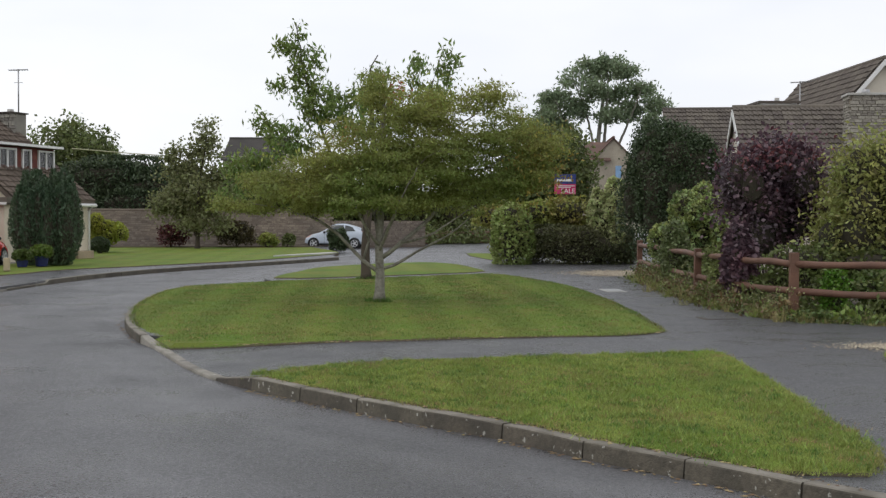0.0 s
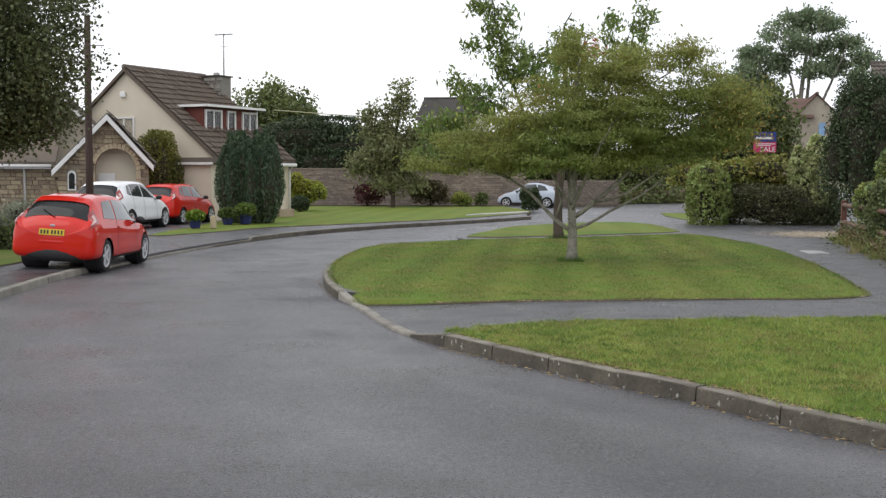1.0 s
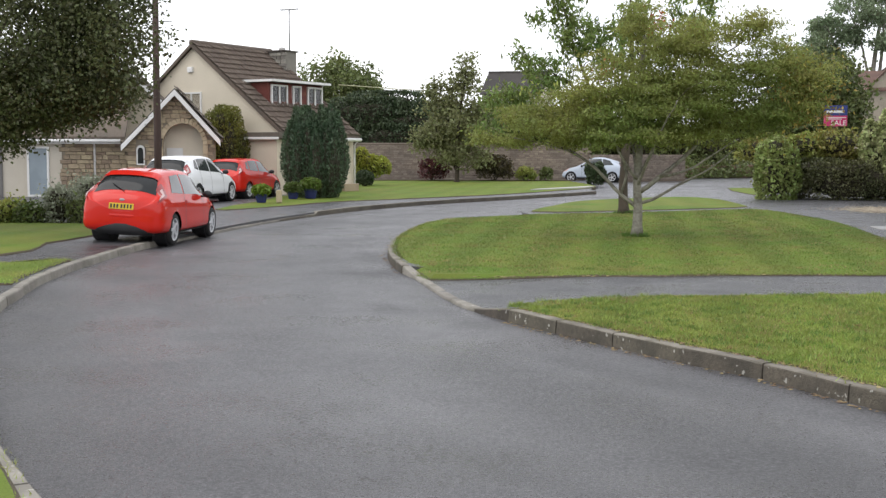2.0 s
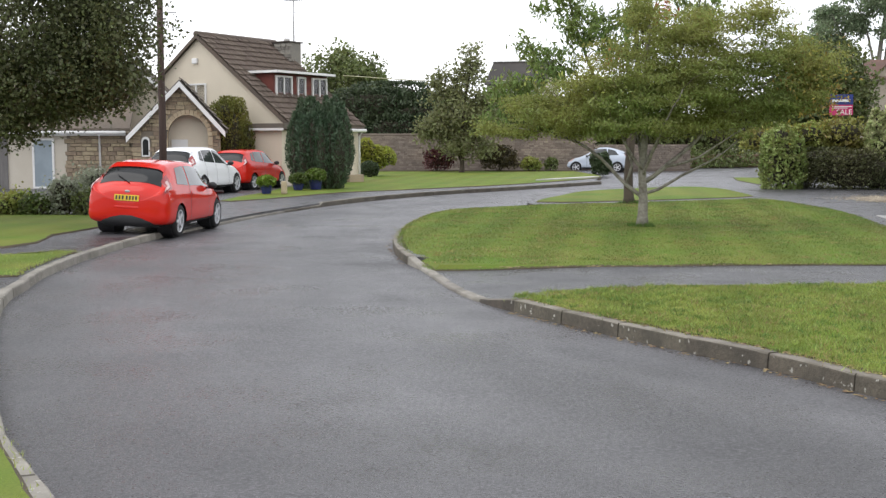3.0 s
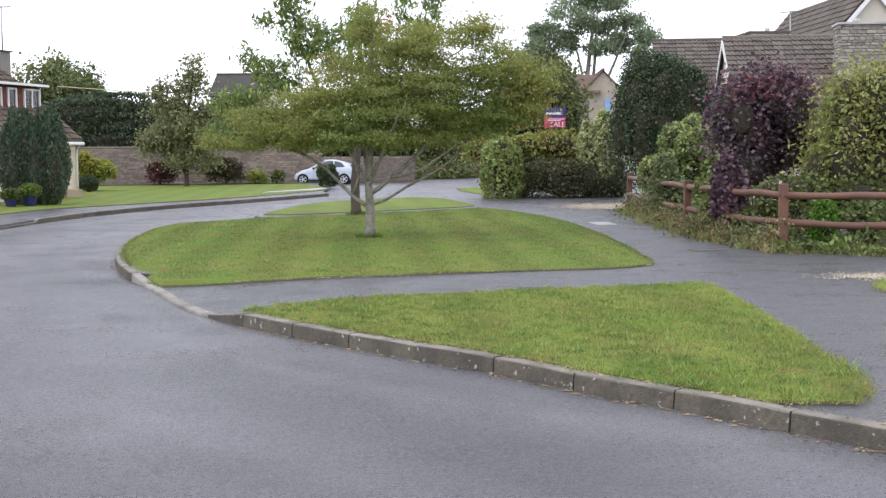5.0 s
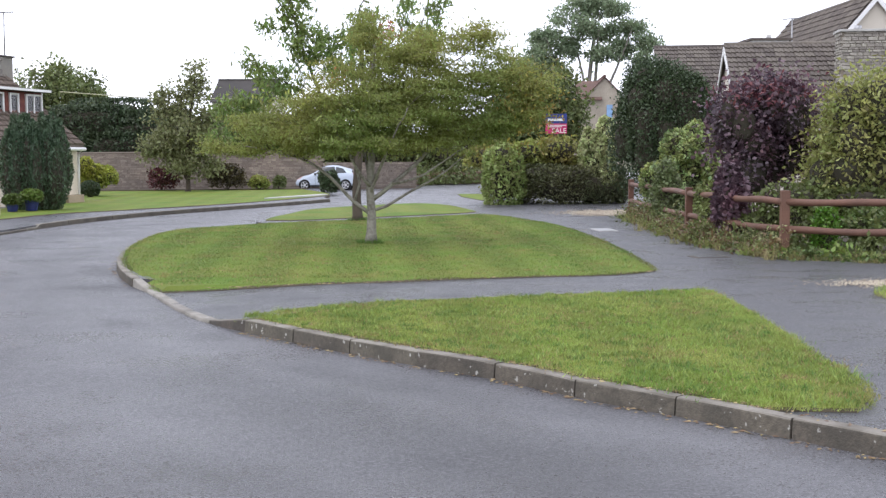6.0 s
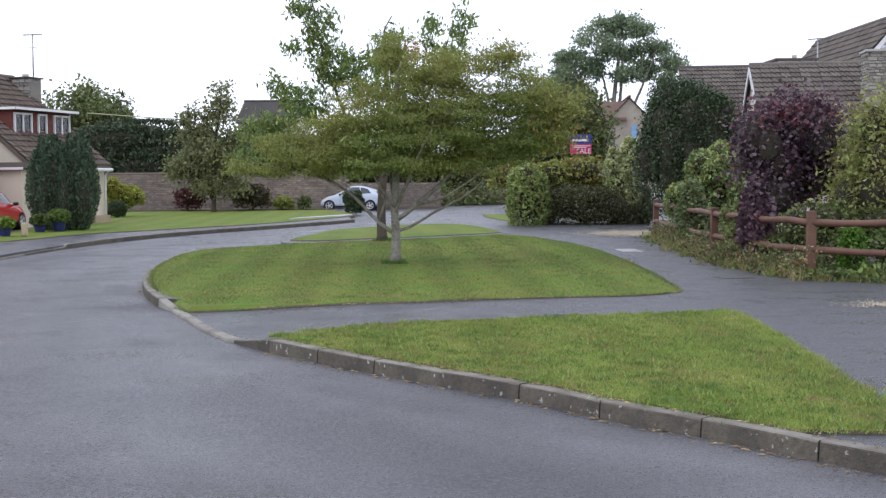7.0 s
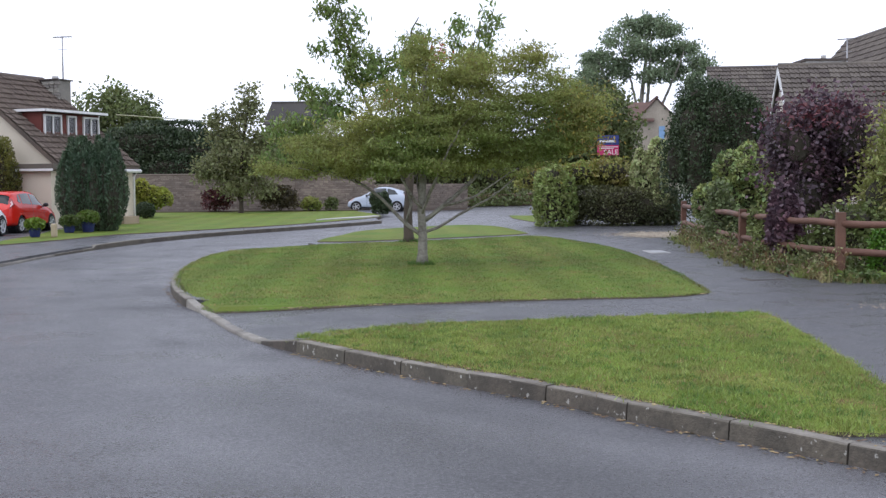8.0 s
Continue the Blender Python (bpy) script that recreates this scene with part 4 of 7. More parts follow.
lantern = part("wall_lantern", boxes((-0.58, -0.48, -0.14, -0.04, 1.85, 2.06), (-0.62, -0.44, -0.16, -0.02, 2.06, 2.1), (-0.54, -0.52, -0.1, 0.04, 2.1, 2.16), bevel=0.008), BLACK, porch, "black wall lantern")
win_arch = [(-1.36, 1.25), (-1.08, 1.25)] + [(-1.22 + 0.14 * math.cos(math.pi * i / 8), 1.75 + 0.14 * math.sin(math.pi * i / 8)) for i in range(9)]
part("arched_window", prism(win_arch, -0.02, 0.029, axis="y"), WHITE, porch, "small white arched window")
part("arched_pane", prism([(-1.22 + (x + 1.22) * 0.7, 1.5 + (z - 1.5) * 0.8) for x, z in win_arch], -0.028, -0.021, axis="y"), GLASS, porch)
for s, x1, z1 in ((-1, -1.85, 1.84), (1, 1.55, 2.0)):
    roof = part("roof_slope", prism([(0, 3.62), (x1, z1), (x1, z1 + 0.09), (0, 3.71)], -0.25, 1.1, axis="y"), TILE_GREY, porch)
    if s > 0:
        tiled(roof, TILE_GREY, slope_pose(x1, -0.27, z1 + 0.09, (0, 1, 0), (-x1, 0, 3.62 - z1)), 1.37, math.hypot(x1, 3.62 - z1), limit=120)
    part("barge_board", prism([(0, 3.66), (x1, z1 + 0.05), (x1, z1 - 0.14), (0, 3.47)], -0.3, -0.255, axis="y"), WHITE, porch, "white barge board")
part("side_wall", boxes((1.0, 1.3, 0.35, 1.05, -0.3, 2.1)), STONE, porch)
part("side_wall", boxes((-1.62, -1.3, 0.35, 1.05, -0.3, 2.0)), STONE, porch)
# the long wing beside the porch
wing = part("wing_wall", boxes((-3.95, -1.63, 0.3, 5, -0.3, 2.0)), MORTAR, porch)
rubble(wing, STONE, -3.95, -1.63, 0.0, 2.0, lambda x, z: -3.93 < x < -1.65, Matrix.Translation((0, 0.28, 0)), 8)
part("cream_wing", boxes((-9.5, -3.955, 0.3, 5, -0.3, 2.0)), OFFWHITE, porch)
part("glazed_panel", boxes((-5.05, -4.45, 0.24, 0.295, 0.3, 1.78)), BLUE_GREY, porch, "pale grey-blue glazed panel")
part("panel_frame", boxes((-5.12, -5.05, 0.22, 0.296, 0.24, 1.84), (-4.45, -4.38, 0.22, 0.296, 0.24, 1.84), (-5.05, -4.45, 0.22, 0.296, 1.78, 1.84), (-5.05, -4.45, 0.22, 0.296, 0.24, 0.3)), WHITE, porch)
part("timber_door", boxes((-6.75, -5.95, 0.24, 0.296, -0.2, 1.85), bevel=0.01), GREY_WOOD, porch, "weathered grey timber door")
part("wing_fascia", boxes((-9.6, -1.9, 0.0, 0.03, 1.93, 2.1)), WHITE, porch, "white fascia board")
part("wing_gutter", tube_mesh("wing_gutter", [(-9.6, -0.04, 2.02), (-1.9, -0.04, 2.02)], 0.055, 8), WHITE, porch)
part("downpipe", tube_mesh("downpipe", [(-2.82, -0.02, 2.0), (-2.82, 0.22, 1.85), (-2.82, 0.22, -0.2)], 0.04, 8), WHITE, porch)
wing_roof = part("wing_roof", prism([(0.0, 2.06), (3.2, 4.3), (3.2, 4.4), (0.0, 2.16)], -9.6, -1.75, axis="y"), TILE, porch)
wing_roof.matrix_basis = Matrix(((0, 1, 0, 0), (1, 0, 0, 0), (0, 0, 1, 0), (0, 0, 0, 1)))
part("rear_gable", prism([(-3.6, 0), (-0.3, 0), (-0.3, 2.9), (-2.0, 4.4), (-3.6, 3.0)], 3.2, 6, axis="y"), RENDER_WALL, porch)
for x1, z1 in ((0.0, 2.7), (-4.0, 2.7)):
    part("rear_roof", prism([(-2.0, 4.45), (x1, z1), (x1, z1 + 0.1), (-2.0, 4.55)], 2.95, 6, axis="y"), TILE_GREY, porch)
    part("rear_barge", prism([(-2.0, 4.5), (x1, z1 + 0.05), (x1, z1 - 0.12), (-2.0, 4.31)], 2.9, 2.945, axis="y"), WHITE, porch)

# bungalows behind the fence
for k, (x, y, length, ridge) in enumerate(((9.47, 39.6, 7.0, 5.25), (8.55, 47.2, 8.0, 5.85))):
    b = tagged(new("bungalow"), ("pale bungalow with a lichened brown tiled roof and white barge board", "further bungalow with a plain brown tiled roof")[k], "house")
    b.matrix_world = placed(x, y, 0.99, -0.123, 1.0)
    gabled(b, 3.4, 3.4, length, ridge - 2.15, ridge - 2.15, ridge, OFFWHITE, TILE_GREY, over=0.3, side="r", barge=WHITE, limit=300)
    if k == 0:
        st = part("chimney", boxes((2.2, 3.0, 2.95, 4.35, 2.0, 5.42), bevel=0.01), MORTAR, b, "grey stone chimney stack")
        rubble(st, CHIMNEY_STONE, 2.95, 4.35, 2.8, 5.42, lambda x, z: 2.95 < x < 4.35, Matrix.Translation((3.01, 0, 0)) @ Matrix.Rotation(radians(90), 4, "Z"), 6, course=(0.07, 0.12), width=(0.12, 0.3))
        rubble(st, CHIMNEY_STONE, 2.2, 3.0, 2.8, 5.42, lambda x, z: 2.2 < x < 3.0, Matrix.Translation((0, 2.94, 0)), 7, course=(0.07, 0.12), width=(0.12, 0.3))
        part("chimney_cap", boxes((2.12, 3.08, 2.87, 4.43, 5.42, 5.49), bevel=0.01), CONCRETE, st)
        part("chimney_pot", tube_mesh("chimney_pot", [(2.6, 3.5, 5.48), (2.6, 3.5, 5.64)], [0.12, 0.1], 12), METAL, st)
tall = tagged(new("tall_house"), "pale gabled house with a steep brown roof and white barge boards", "house")
tall.matrix_world = placed(15.8, 44, -0.04, 1)
gabled(tall, 3.2, 3.2, 9, 3.75, 3.75, 7.45, OFFWHITE, TILE_GREY, over=0.25, side="l", barge=WHITE, limit=300)
aerial(tall, -2.3, 2.2, 4.5, 6.95, -20)
part("flat_dormer", boxes((-4.7, -3.4, -0.8, 0.5, -0.2, 5.82)), WHITE, tall, "white flat-roofed dormer")
part("flat_dormer_roof", boxes((-4.8, -3.3, -0.9, 0.6, 5.82, 5.9)), TILE_GREY, tall)
part("flue", tube_mesh("flue", [(-4.0, -0.4, 5.88), (-4.0, -0.4, 6.05)], 0.09, 8), CONCRETE, tall)

cottage = tagged(new("stone_cottage"), "distant pale stone cottage with a red-brown roof", "house")
cottage.matrix_world = placed(11.75, 85, 0.05, 1)
gabled(cottage, 1.35, 1.35, 6, 5.9, 5.9, 7.3, COTTAGE_STONE, RUSSET_TILE, over=0.12, side="", barge=None)
part("side_wing", boxes((-1.95, -1.3, 0.5, 5, -0.3, 5.7)), COTTAGE_STONE, cottage)
part("wing_roof", prism([(-0.3, 5.7), (2.4, 7.1), (2.4, 7.2), (-0.3, 5.8)], -1.95, -0.2, axis="y"), RUSSET_TILE, cottage).matrix_basis = Matrix(((0, 1, 0, 0), (1, 0, 0, 0), (0, 0, 1, 0), (0, 0, 0, 1)))
part("blue_door", boxes((0.15, 0.55, -0.05, -0.005, 4.4, 5.4)), BLUE_PAINT, cottage, "pale blue painted shutter")

far_house = tagged(new("far_house"), "distant house with a dark tiled roof and white windows", "house")
far_house.matrix_world = placed(-15.9, 90.5, 1, 0)
gabled(far_house, 3.5, 3.5, 4.3, 5.9, 5.9, 7.5, OFFWHITE, SLATE, over=0.3, side="", barge=None)
for y0, w, z0 in ((0.8, 1.7, 4.85), (3.35, 0.7, 4.95)):
    window(far_house, pose(3.52, y0, z0, 0, 0, 90), w, 1.0, (0.35, 0.68), curtain=False)

# garden wall at the bend
wall = part("garden_wall", boxes((-22.5, -6.4, 0.0, 0.35, -0.1, 2.12)), WALL_MORTAR)
wall.matrix_world = pose(0, 68.9, 0, 0, 0, 1.5)
tagged(wall, "old coursed stone garden wall with a flat coping", "wall", kind="structure")
rubble(wall, WALL_STONE, -22.5, -6.4, 0.1, 2.08, lambda x, z: x < -6.4, None, 12, course=(0.06, 0.15), width=(0.1, 0.42), limit=300)
tagged(part("coping", boxes((-22.5, -6.35, -0.05, 0.4, 2.12, 2.2), bevel=0.01), WALL_STONE, wall), "weathered stone coping")
wall2 = part("garden_wall_low", boxes((0, 6.5, 0, 0.3, -0.1, 1.55)), WALL_MORTAR)
wall2.matrix_world = pose(-6.3, 68.75, 0, 0, 0, 38)
tagged(wall2, "lower stone wall running on beside the road", "wall", kind="structure")
rubble(wall2, WALL_STONE, 0, 6.5, 0.1, 1.52, lambda x, z: x < 6.45, None, 13, course=(0.07, 0.15), width=(0.12, 0.42), limit=200)

# ---- kerbs, fence, street things ----
def kerb_run(name, line, label, height, mat, stone=0.915, width=0.125, start_height=None, gap=0.012, first=None, seed=4):
    """Kerb stones laid end to end along a line; each a bevelled stone that follows the curve."""
    r = random.Random(seed)
    holder = thing(name, None, label, "kerb", kind="structure")
    pts = [Vector((x, y, 0)) for x, y in line]
    dist = [0.0]
    for a, b in zip(pts, pts[1:]):
        dist.append(dist[-1] + (b - a).length)
    def at(s):
        s = min(max(s, 0), dist[-1])
        i = min(int(np.searchsorted(dist, s, side="right")) - 1, len(pts) - 2)
        t = (s - dist[i]) / max(dist[i + 1] - dist[i], 1e-6)
        return pts[i].lerp(pts[i + 1], t), (pts[i + 1] - pts[i]).normalized()
    n = max(1, round(dist[-1] / stone))
    size = dist[-1] / n
    hs = height if callable(height) else (lambda s: height)
    for k in range(n):
        s0, s1 = k * size + gap / 2, (k + 1) * size - gap / 2
        vs, fs = [], []
        lift, out = r.uniform(-0.004, 0.004), r.uniform(-0.008, 0.008)
        for i in range(5):
            s = s0 + (s1 - s0) * i / 4
            p, d = at(s)
            nrm = Vector((d.y, -d.x, 0))
            end = 0.006 if i in (0, 4) else 0.0
            h = hs(s) + lift
            for off, z in ((0.0 + end, -0.04), (0.01 + end, h - 0.02), (0.014 + end, h - 0.009 - end), (0.026, h - end * 0.7), (width, h - end * 0.7), (width, -0.04)):
                vs.append(p + nrm * (off + out) + Vector((0, 0, z)))
        for i in range(4):
            for j in range(5):
                a = i * 6 + j
                fs.append((a, a + 6, a + 7, a + 1))
        fs.append(tuple(range(6)))
        fs.append(tuple(24 + j for j in range(6))[::-1])
        stone_ob = part("kerb_stone", mesh_of("kerb_stone", vs, fs), first if k == 0 and first else mat, holder)
        # Top faces take the pale colour that holds wear and skylight.
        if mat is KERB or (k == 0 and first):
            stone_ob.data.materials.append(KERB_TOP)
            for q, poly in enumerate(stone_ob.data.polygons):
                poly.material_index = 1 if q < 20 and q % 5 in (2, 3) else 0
    return holder


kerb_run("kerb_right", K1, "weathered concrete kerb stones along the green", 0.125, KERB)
kerb_run("kerb_dropped", D2, "pale worn dropped kerb across the footpath", lambda s: 0.03 + 0.095 * max(0.0, 1 - s / 0.8) + 0.08 * max(0.0, (s - 4.3) / 0.8), KERB_PALE, seed=6, first=KERB)
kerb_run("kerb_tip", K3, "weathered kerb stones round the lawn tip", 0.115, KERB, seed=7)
kerb_run("kerb_left", [(x, y) for x, y in LK[::-1]], "pale kerb stones along the far side of the road", lambda s: 0.104 if s > 7.0 else 0.045, KERB_PALE, seed=8)
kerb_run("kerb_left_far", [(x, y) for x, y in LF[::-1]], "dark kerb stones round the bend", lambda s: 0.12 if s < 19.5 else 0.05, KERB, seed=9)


def fence_post(x, y, h, r=0.07):
    o = thing("fence_post", pose(x, y, 0.06), "red-brown stained square timber fence post", "fence post", "post and rail fence")
    bm = bmesh.new()
    box(bm, -r, r, -r, r, 0, h, 0.012)
    for v in bm.verts:
        v.co.x += 0.006 * math.sin(v.co.z * 3 + x)
    part("post", bm, TIMBER, o)
    return o


POSTS = [(5.42, 33.8, 1.08), (5.33, 29.4, 1.05), (5.2, 25.0, 1.07), (5.35, 22.4, 1.07), (5.76, 20.04, 1.13), (7.75, 18.55, 1.12), (9.8, 17.0, 1.12)]
for x, y, h in POSTS:
    fence_post(x, y, h)
for (x0, y0, _), (x1, y1, _) in zip(POSTS, POSTS[1:]):
    for z in (0.48, 0.945):
        o = thing("fence_rail", pose(x0, y0, 0.06), "round red-brown timber rail between fence posts", "fence rail", "post and rail fence")
        d = Vector((x1 - x0, y1 - y0, 0))
        k = 6
        pts = [d * (i / k) + Vector((0, 0, z + 0.012 * math.sin(i * 1.3 + x0 + z * 4))) for i in range(k + 1)]
        pts[0] -= d.normalized() * 0.06
        pts[-1] += d.normalized() * 0.06
        part("rail", tube_mesh("rail", pts, [0.06 + 0.004 * math.sin(i * 2 + z) for i in range(k + 1)], 10), TIMBER, o)

# manhole cover in the footpath
cover = thing("manhole_cover", pose(3.82, 27.6, 0.1, 0, 0, 4), "pale concrete-framed manhole cover in the footpath", "manhole cover")
part("frame", boxes((-0.22, 0.22, -0.5, 0.5, -0.01, 0.012), bevel=0.004), CONCRETE, cover)
part("lid", boxes((-0.17, 0.17, -0.43, 0.43, 0.0, 0.018), bevel=0.004), METAL, cover)
# iron cover near the fork of the path
c2 = thing("drain_cover", pose(4.5, 20.0, 0.1, 0, 0, 10), "dark iron water cover set in the path", "drain cover")
part("frame", boxes((-0.3, 0.3, -0.22, 0.22, -0.01, 0.008), bevel=0.003), KERB, c2)
part("lid", boxes((-0.22, 0.22, -0.15, 0.15, 0.0, 0.013), bevel=0.003), PATH, c2)

# telegraph pole
pole = thing("telegraph_pole", pose(-15.45, 32.6, 0.05), "dark brown wooden telegraph pole", "telegraph pole")
part("pole", tube_mesh("pole", [(0, 0, 0), (0.01, 0, 2), (0.0, 0, 4), (0.01, 0, 6.2)], [0.115, 0.105, 0.095, 0.085], 14), POLE_WOOD, pole)
part("step_bracket", boxes((-0.02, 0.5, -0.02, 0.02, 5.35, 5.38)), METAL, pole)
part("pole_cap", tube_mesh("pole_cap", [(0.01, 0, 6.19), (0.01, 0, 6.22)], 0.1, 14), METAL, pole)
line = thing("overhead_cable", None, "thin pale overhead cable from the dormer house", "cable")
part("wire", tube_mesh("wire", spline([(-15.4, 50.2, 4.55), (-14.6, 66, 5.05), (-13.4, 87.0, 6.1)], 2), 0.022, 5), CABLE, line)

# for-sale board
board = thing("sale_board", pose(4.5, 45.6, -0.08, 0, 0, 6) @ Matrix.Diagonal((1.08, 1.035, 1.06, 1)), "blue and magenta estate agent's board reading SALE", "sign")
part("post", boxes((-0.04, 0.04, 0.03, 0.1, 0, 3.25), bevel=0.005), TIMBER, board)
part("upper_panel", boxes((-0.375, 0.375, -0.02, 0.02, 2.93, 3.27), bevel=0.004), SIGN_BLUE, board, "dark blue upper panel")
low = part("lower_panel", boxes((-0.375, 0.375, -0.02, 0.02, 2.57, 2.925), bevel=0.004), SIGN_PINK, board, "magenta lower panel")


def lettering(parent, text, size, m, mat, name="lettering"):
    cu = bpy.data.curves.new(name, "FONT")
    cu.body, cu.size, cu.extrude, cu.align_x = text, size, 0.003, "CENTER"
    ob = new(name, cu)
    dep = bpy.context.evaluated_depsgraph_get()
    me = bpy.data.meshes.new_from_object(ob.evaluated_get(dep))
    bpy.data.objects.remove(ob)
    o = part(name, me, mat, parent)
    me.materials.clear()
    me.materials.append(mat)
    o.matrix_basis = m
    return o


part("text_bar", boxes((-0.3, 0.28, -0.026, -0.0205, 3.02, 3.1)), WHITE, board)
lettering(board, "SALE", 0.24, pose(0.1, -0.024, 2.6, 90), WHITE)
for a, b, z in ((-0.3, 0.34, 2.85), (-0.3, 0.2, 2.8)):
    part("text_bar", boxes((a, b, -0.026, -0.0205, z, z + 0.025)), WHITE, board)


# flower pots in front of the house
def flower_pot(x, y, r, h, leaf_mat, seed, label):
    o = thing("plant_pot", pose(x, y, 0.13), label, "plant pot", "blue pots on the lawn")
    prof = [(r * 0.72, 0), (r * 0.85, h * 0.5), (r, h * 0.9), (r * 1.08, h * 0.93), (r * 1.08, h), (r * 0.95, h), (r * 0.9, h * 0.85), (0.0, h * 0.85)]
    vs, fs, k = [], [], 24
    for i in range(k):
        a = 2 * math.pi * i / k
        vs += [(q * math.cos(a), q * math.sin(a), z) for q, z in prof]
    m = len(prof)
    for i in range(k):
        for j in range(m - 1):
            fs.append((i * m + j, ((i + 1) % k) * m + j, ((i + 1) % k) * m + j + 1, i * m + j + 1))
    part("pot", mesh_of("pot", vs, fs, True), POT_BLUE, o)
    rng = np.random.default_rng(seed)
    d = rng.normal(size=(1100, 3))
    d /= np.linalg.norm(d, axis=1)[:, None]
    p = d * np.array((r * 1.5, r * 1.5, r * 0.95)) * (1 - np.abs(rng.normal(size=(1100, 1))) * 0.2)
    p[:, 2] += h + r * 0.55
    part("plant", leaves_mesh("plant", p, 0.07, rng, 0.1, 1.5, d * 0.7), leaf_mat, o)
    return o

# ---- trees ----
ROWAN_LEAF = leaf_material("rowan_leaf", (0.215, 0.275, 0.075), (0.31, 0.305, 0.085), 0.36, 0.58)
CHERRY_LEAF = leaf_material("cherry_leaf", (0.17, 0.25, 0.07), (0.21, 0.26, 0.07), 0.4, 0.5)
RED_LEAF = leaf_material("turning_red_leaf", (0.4, 0.06, 0.02), (0.3, 0.1, 0.02), 0.4, 0.3)
DARK_LEAF = leaf_material("dark_evergreen_leaf", (0.045, 0.075, 0.028), (0.055, 0.075, 0.03), 0.35, 0.15)
EUC_LEAF = leaf_material("grey_green_leaf", (0.27, 0.33, 0.19), (0.2, 0.26, 0.15), 0.4, 0.5)
GREEN_LEAF = leaf_material("mid_green_leaf", (0.085, 0.13, 0.03), (0.11, 0.14, 0.035), 0.4, 0.3)
OLIVE_LEAF = leaf_material("olive_green_leaf", (0.15, 0.18, 0.055), (0.11, 0.14, 0.045), 0.4, 0.35)
BROAD_LEAF = leaf_material("soft_olive_leaf", (0.19, 0.22, 0.075), (0.13, 0.165, 0.055), 0.4, 0.4, patch=0.35)
YELLOW_LEAF = leaf_material("yellow_green_leaf", (0.37, 0.38, 0.09), (0.22, 0.27, 0.07), 0.45, 0.45, patch=1.6)
GOLD_LEAF = leaf_material("golden_leaf", (0.36, 0.36, 0.05), (0.22, 0.28, 0.04), 0.35, 0.3)
VARIEGATED = leaf_material("variegated_leaf", (0.36, 0.4, 0.13), (0.13, 0.19, 0.07), 0.5, 0.3, patch=4.0)
PURPLE_LEAF = leaf_material("dark_purple_leaf", (0.15, 0.08, 0.1), (0.1, 0.075, 0.09), 0.5, 0.3, 0.38, patch=1.5)
MAROON_LEAF = leaf_material("maroon_leaf", (0.12, 0.03, 0.03), (0.08, 0.025, 0.03), 0.4, 0.2)
SILVER_LEAF = leaf_material("silvery_leaf", (0.34, 0.36, 0.27), (0.24, 0.27, 0.18), 0.35, 0.3)
CONIFER_LEAF = leaf_material("blue_green_conifer", (0.065, 0.11, 0.058), (0.085, 0.125, 0.06), 0.35, 0.15)

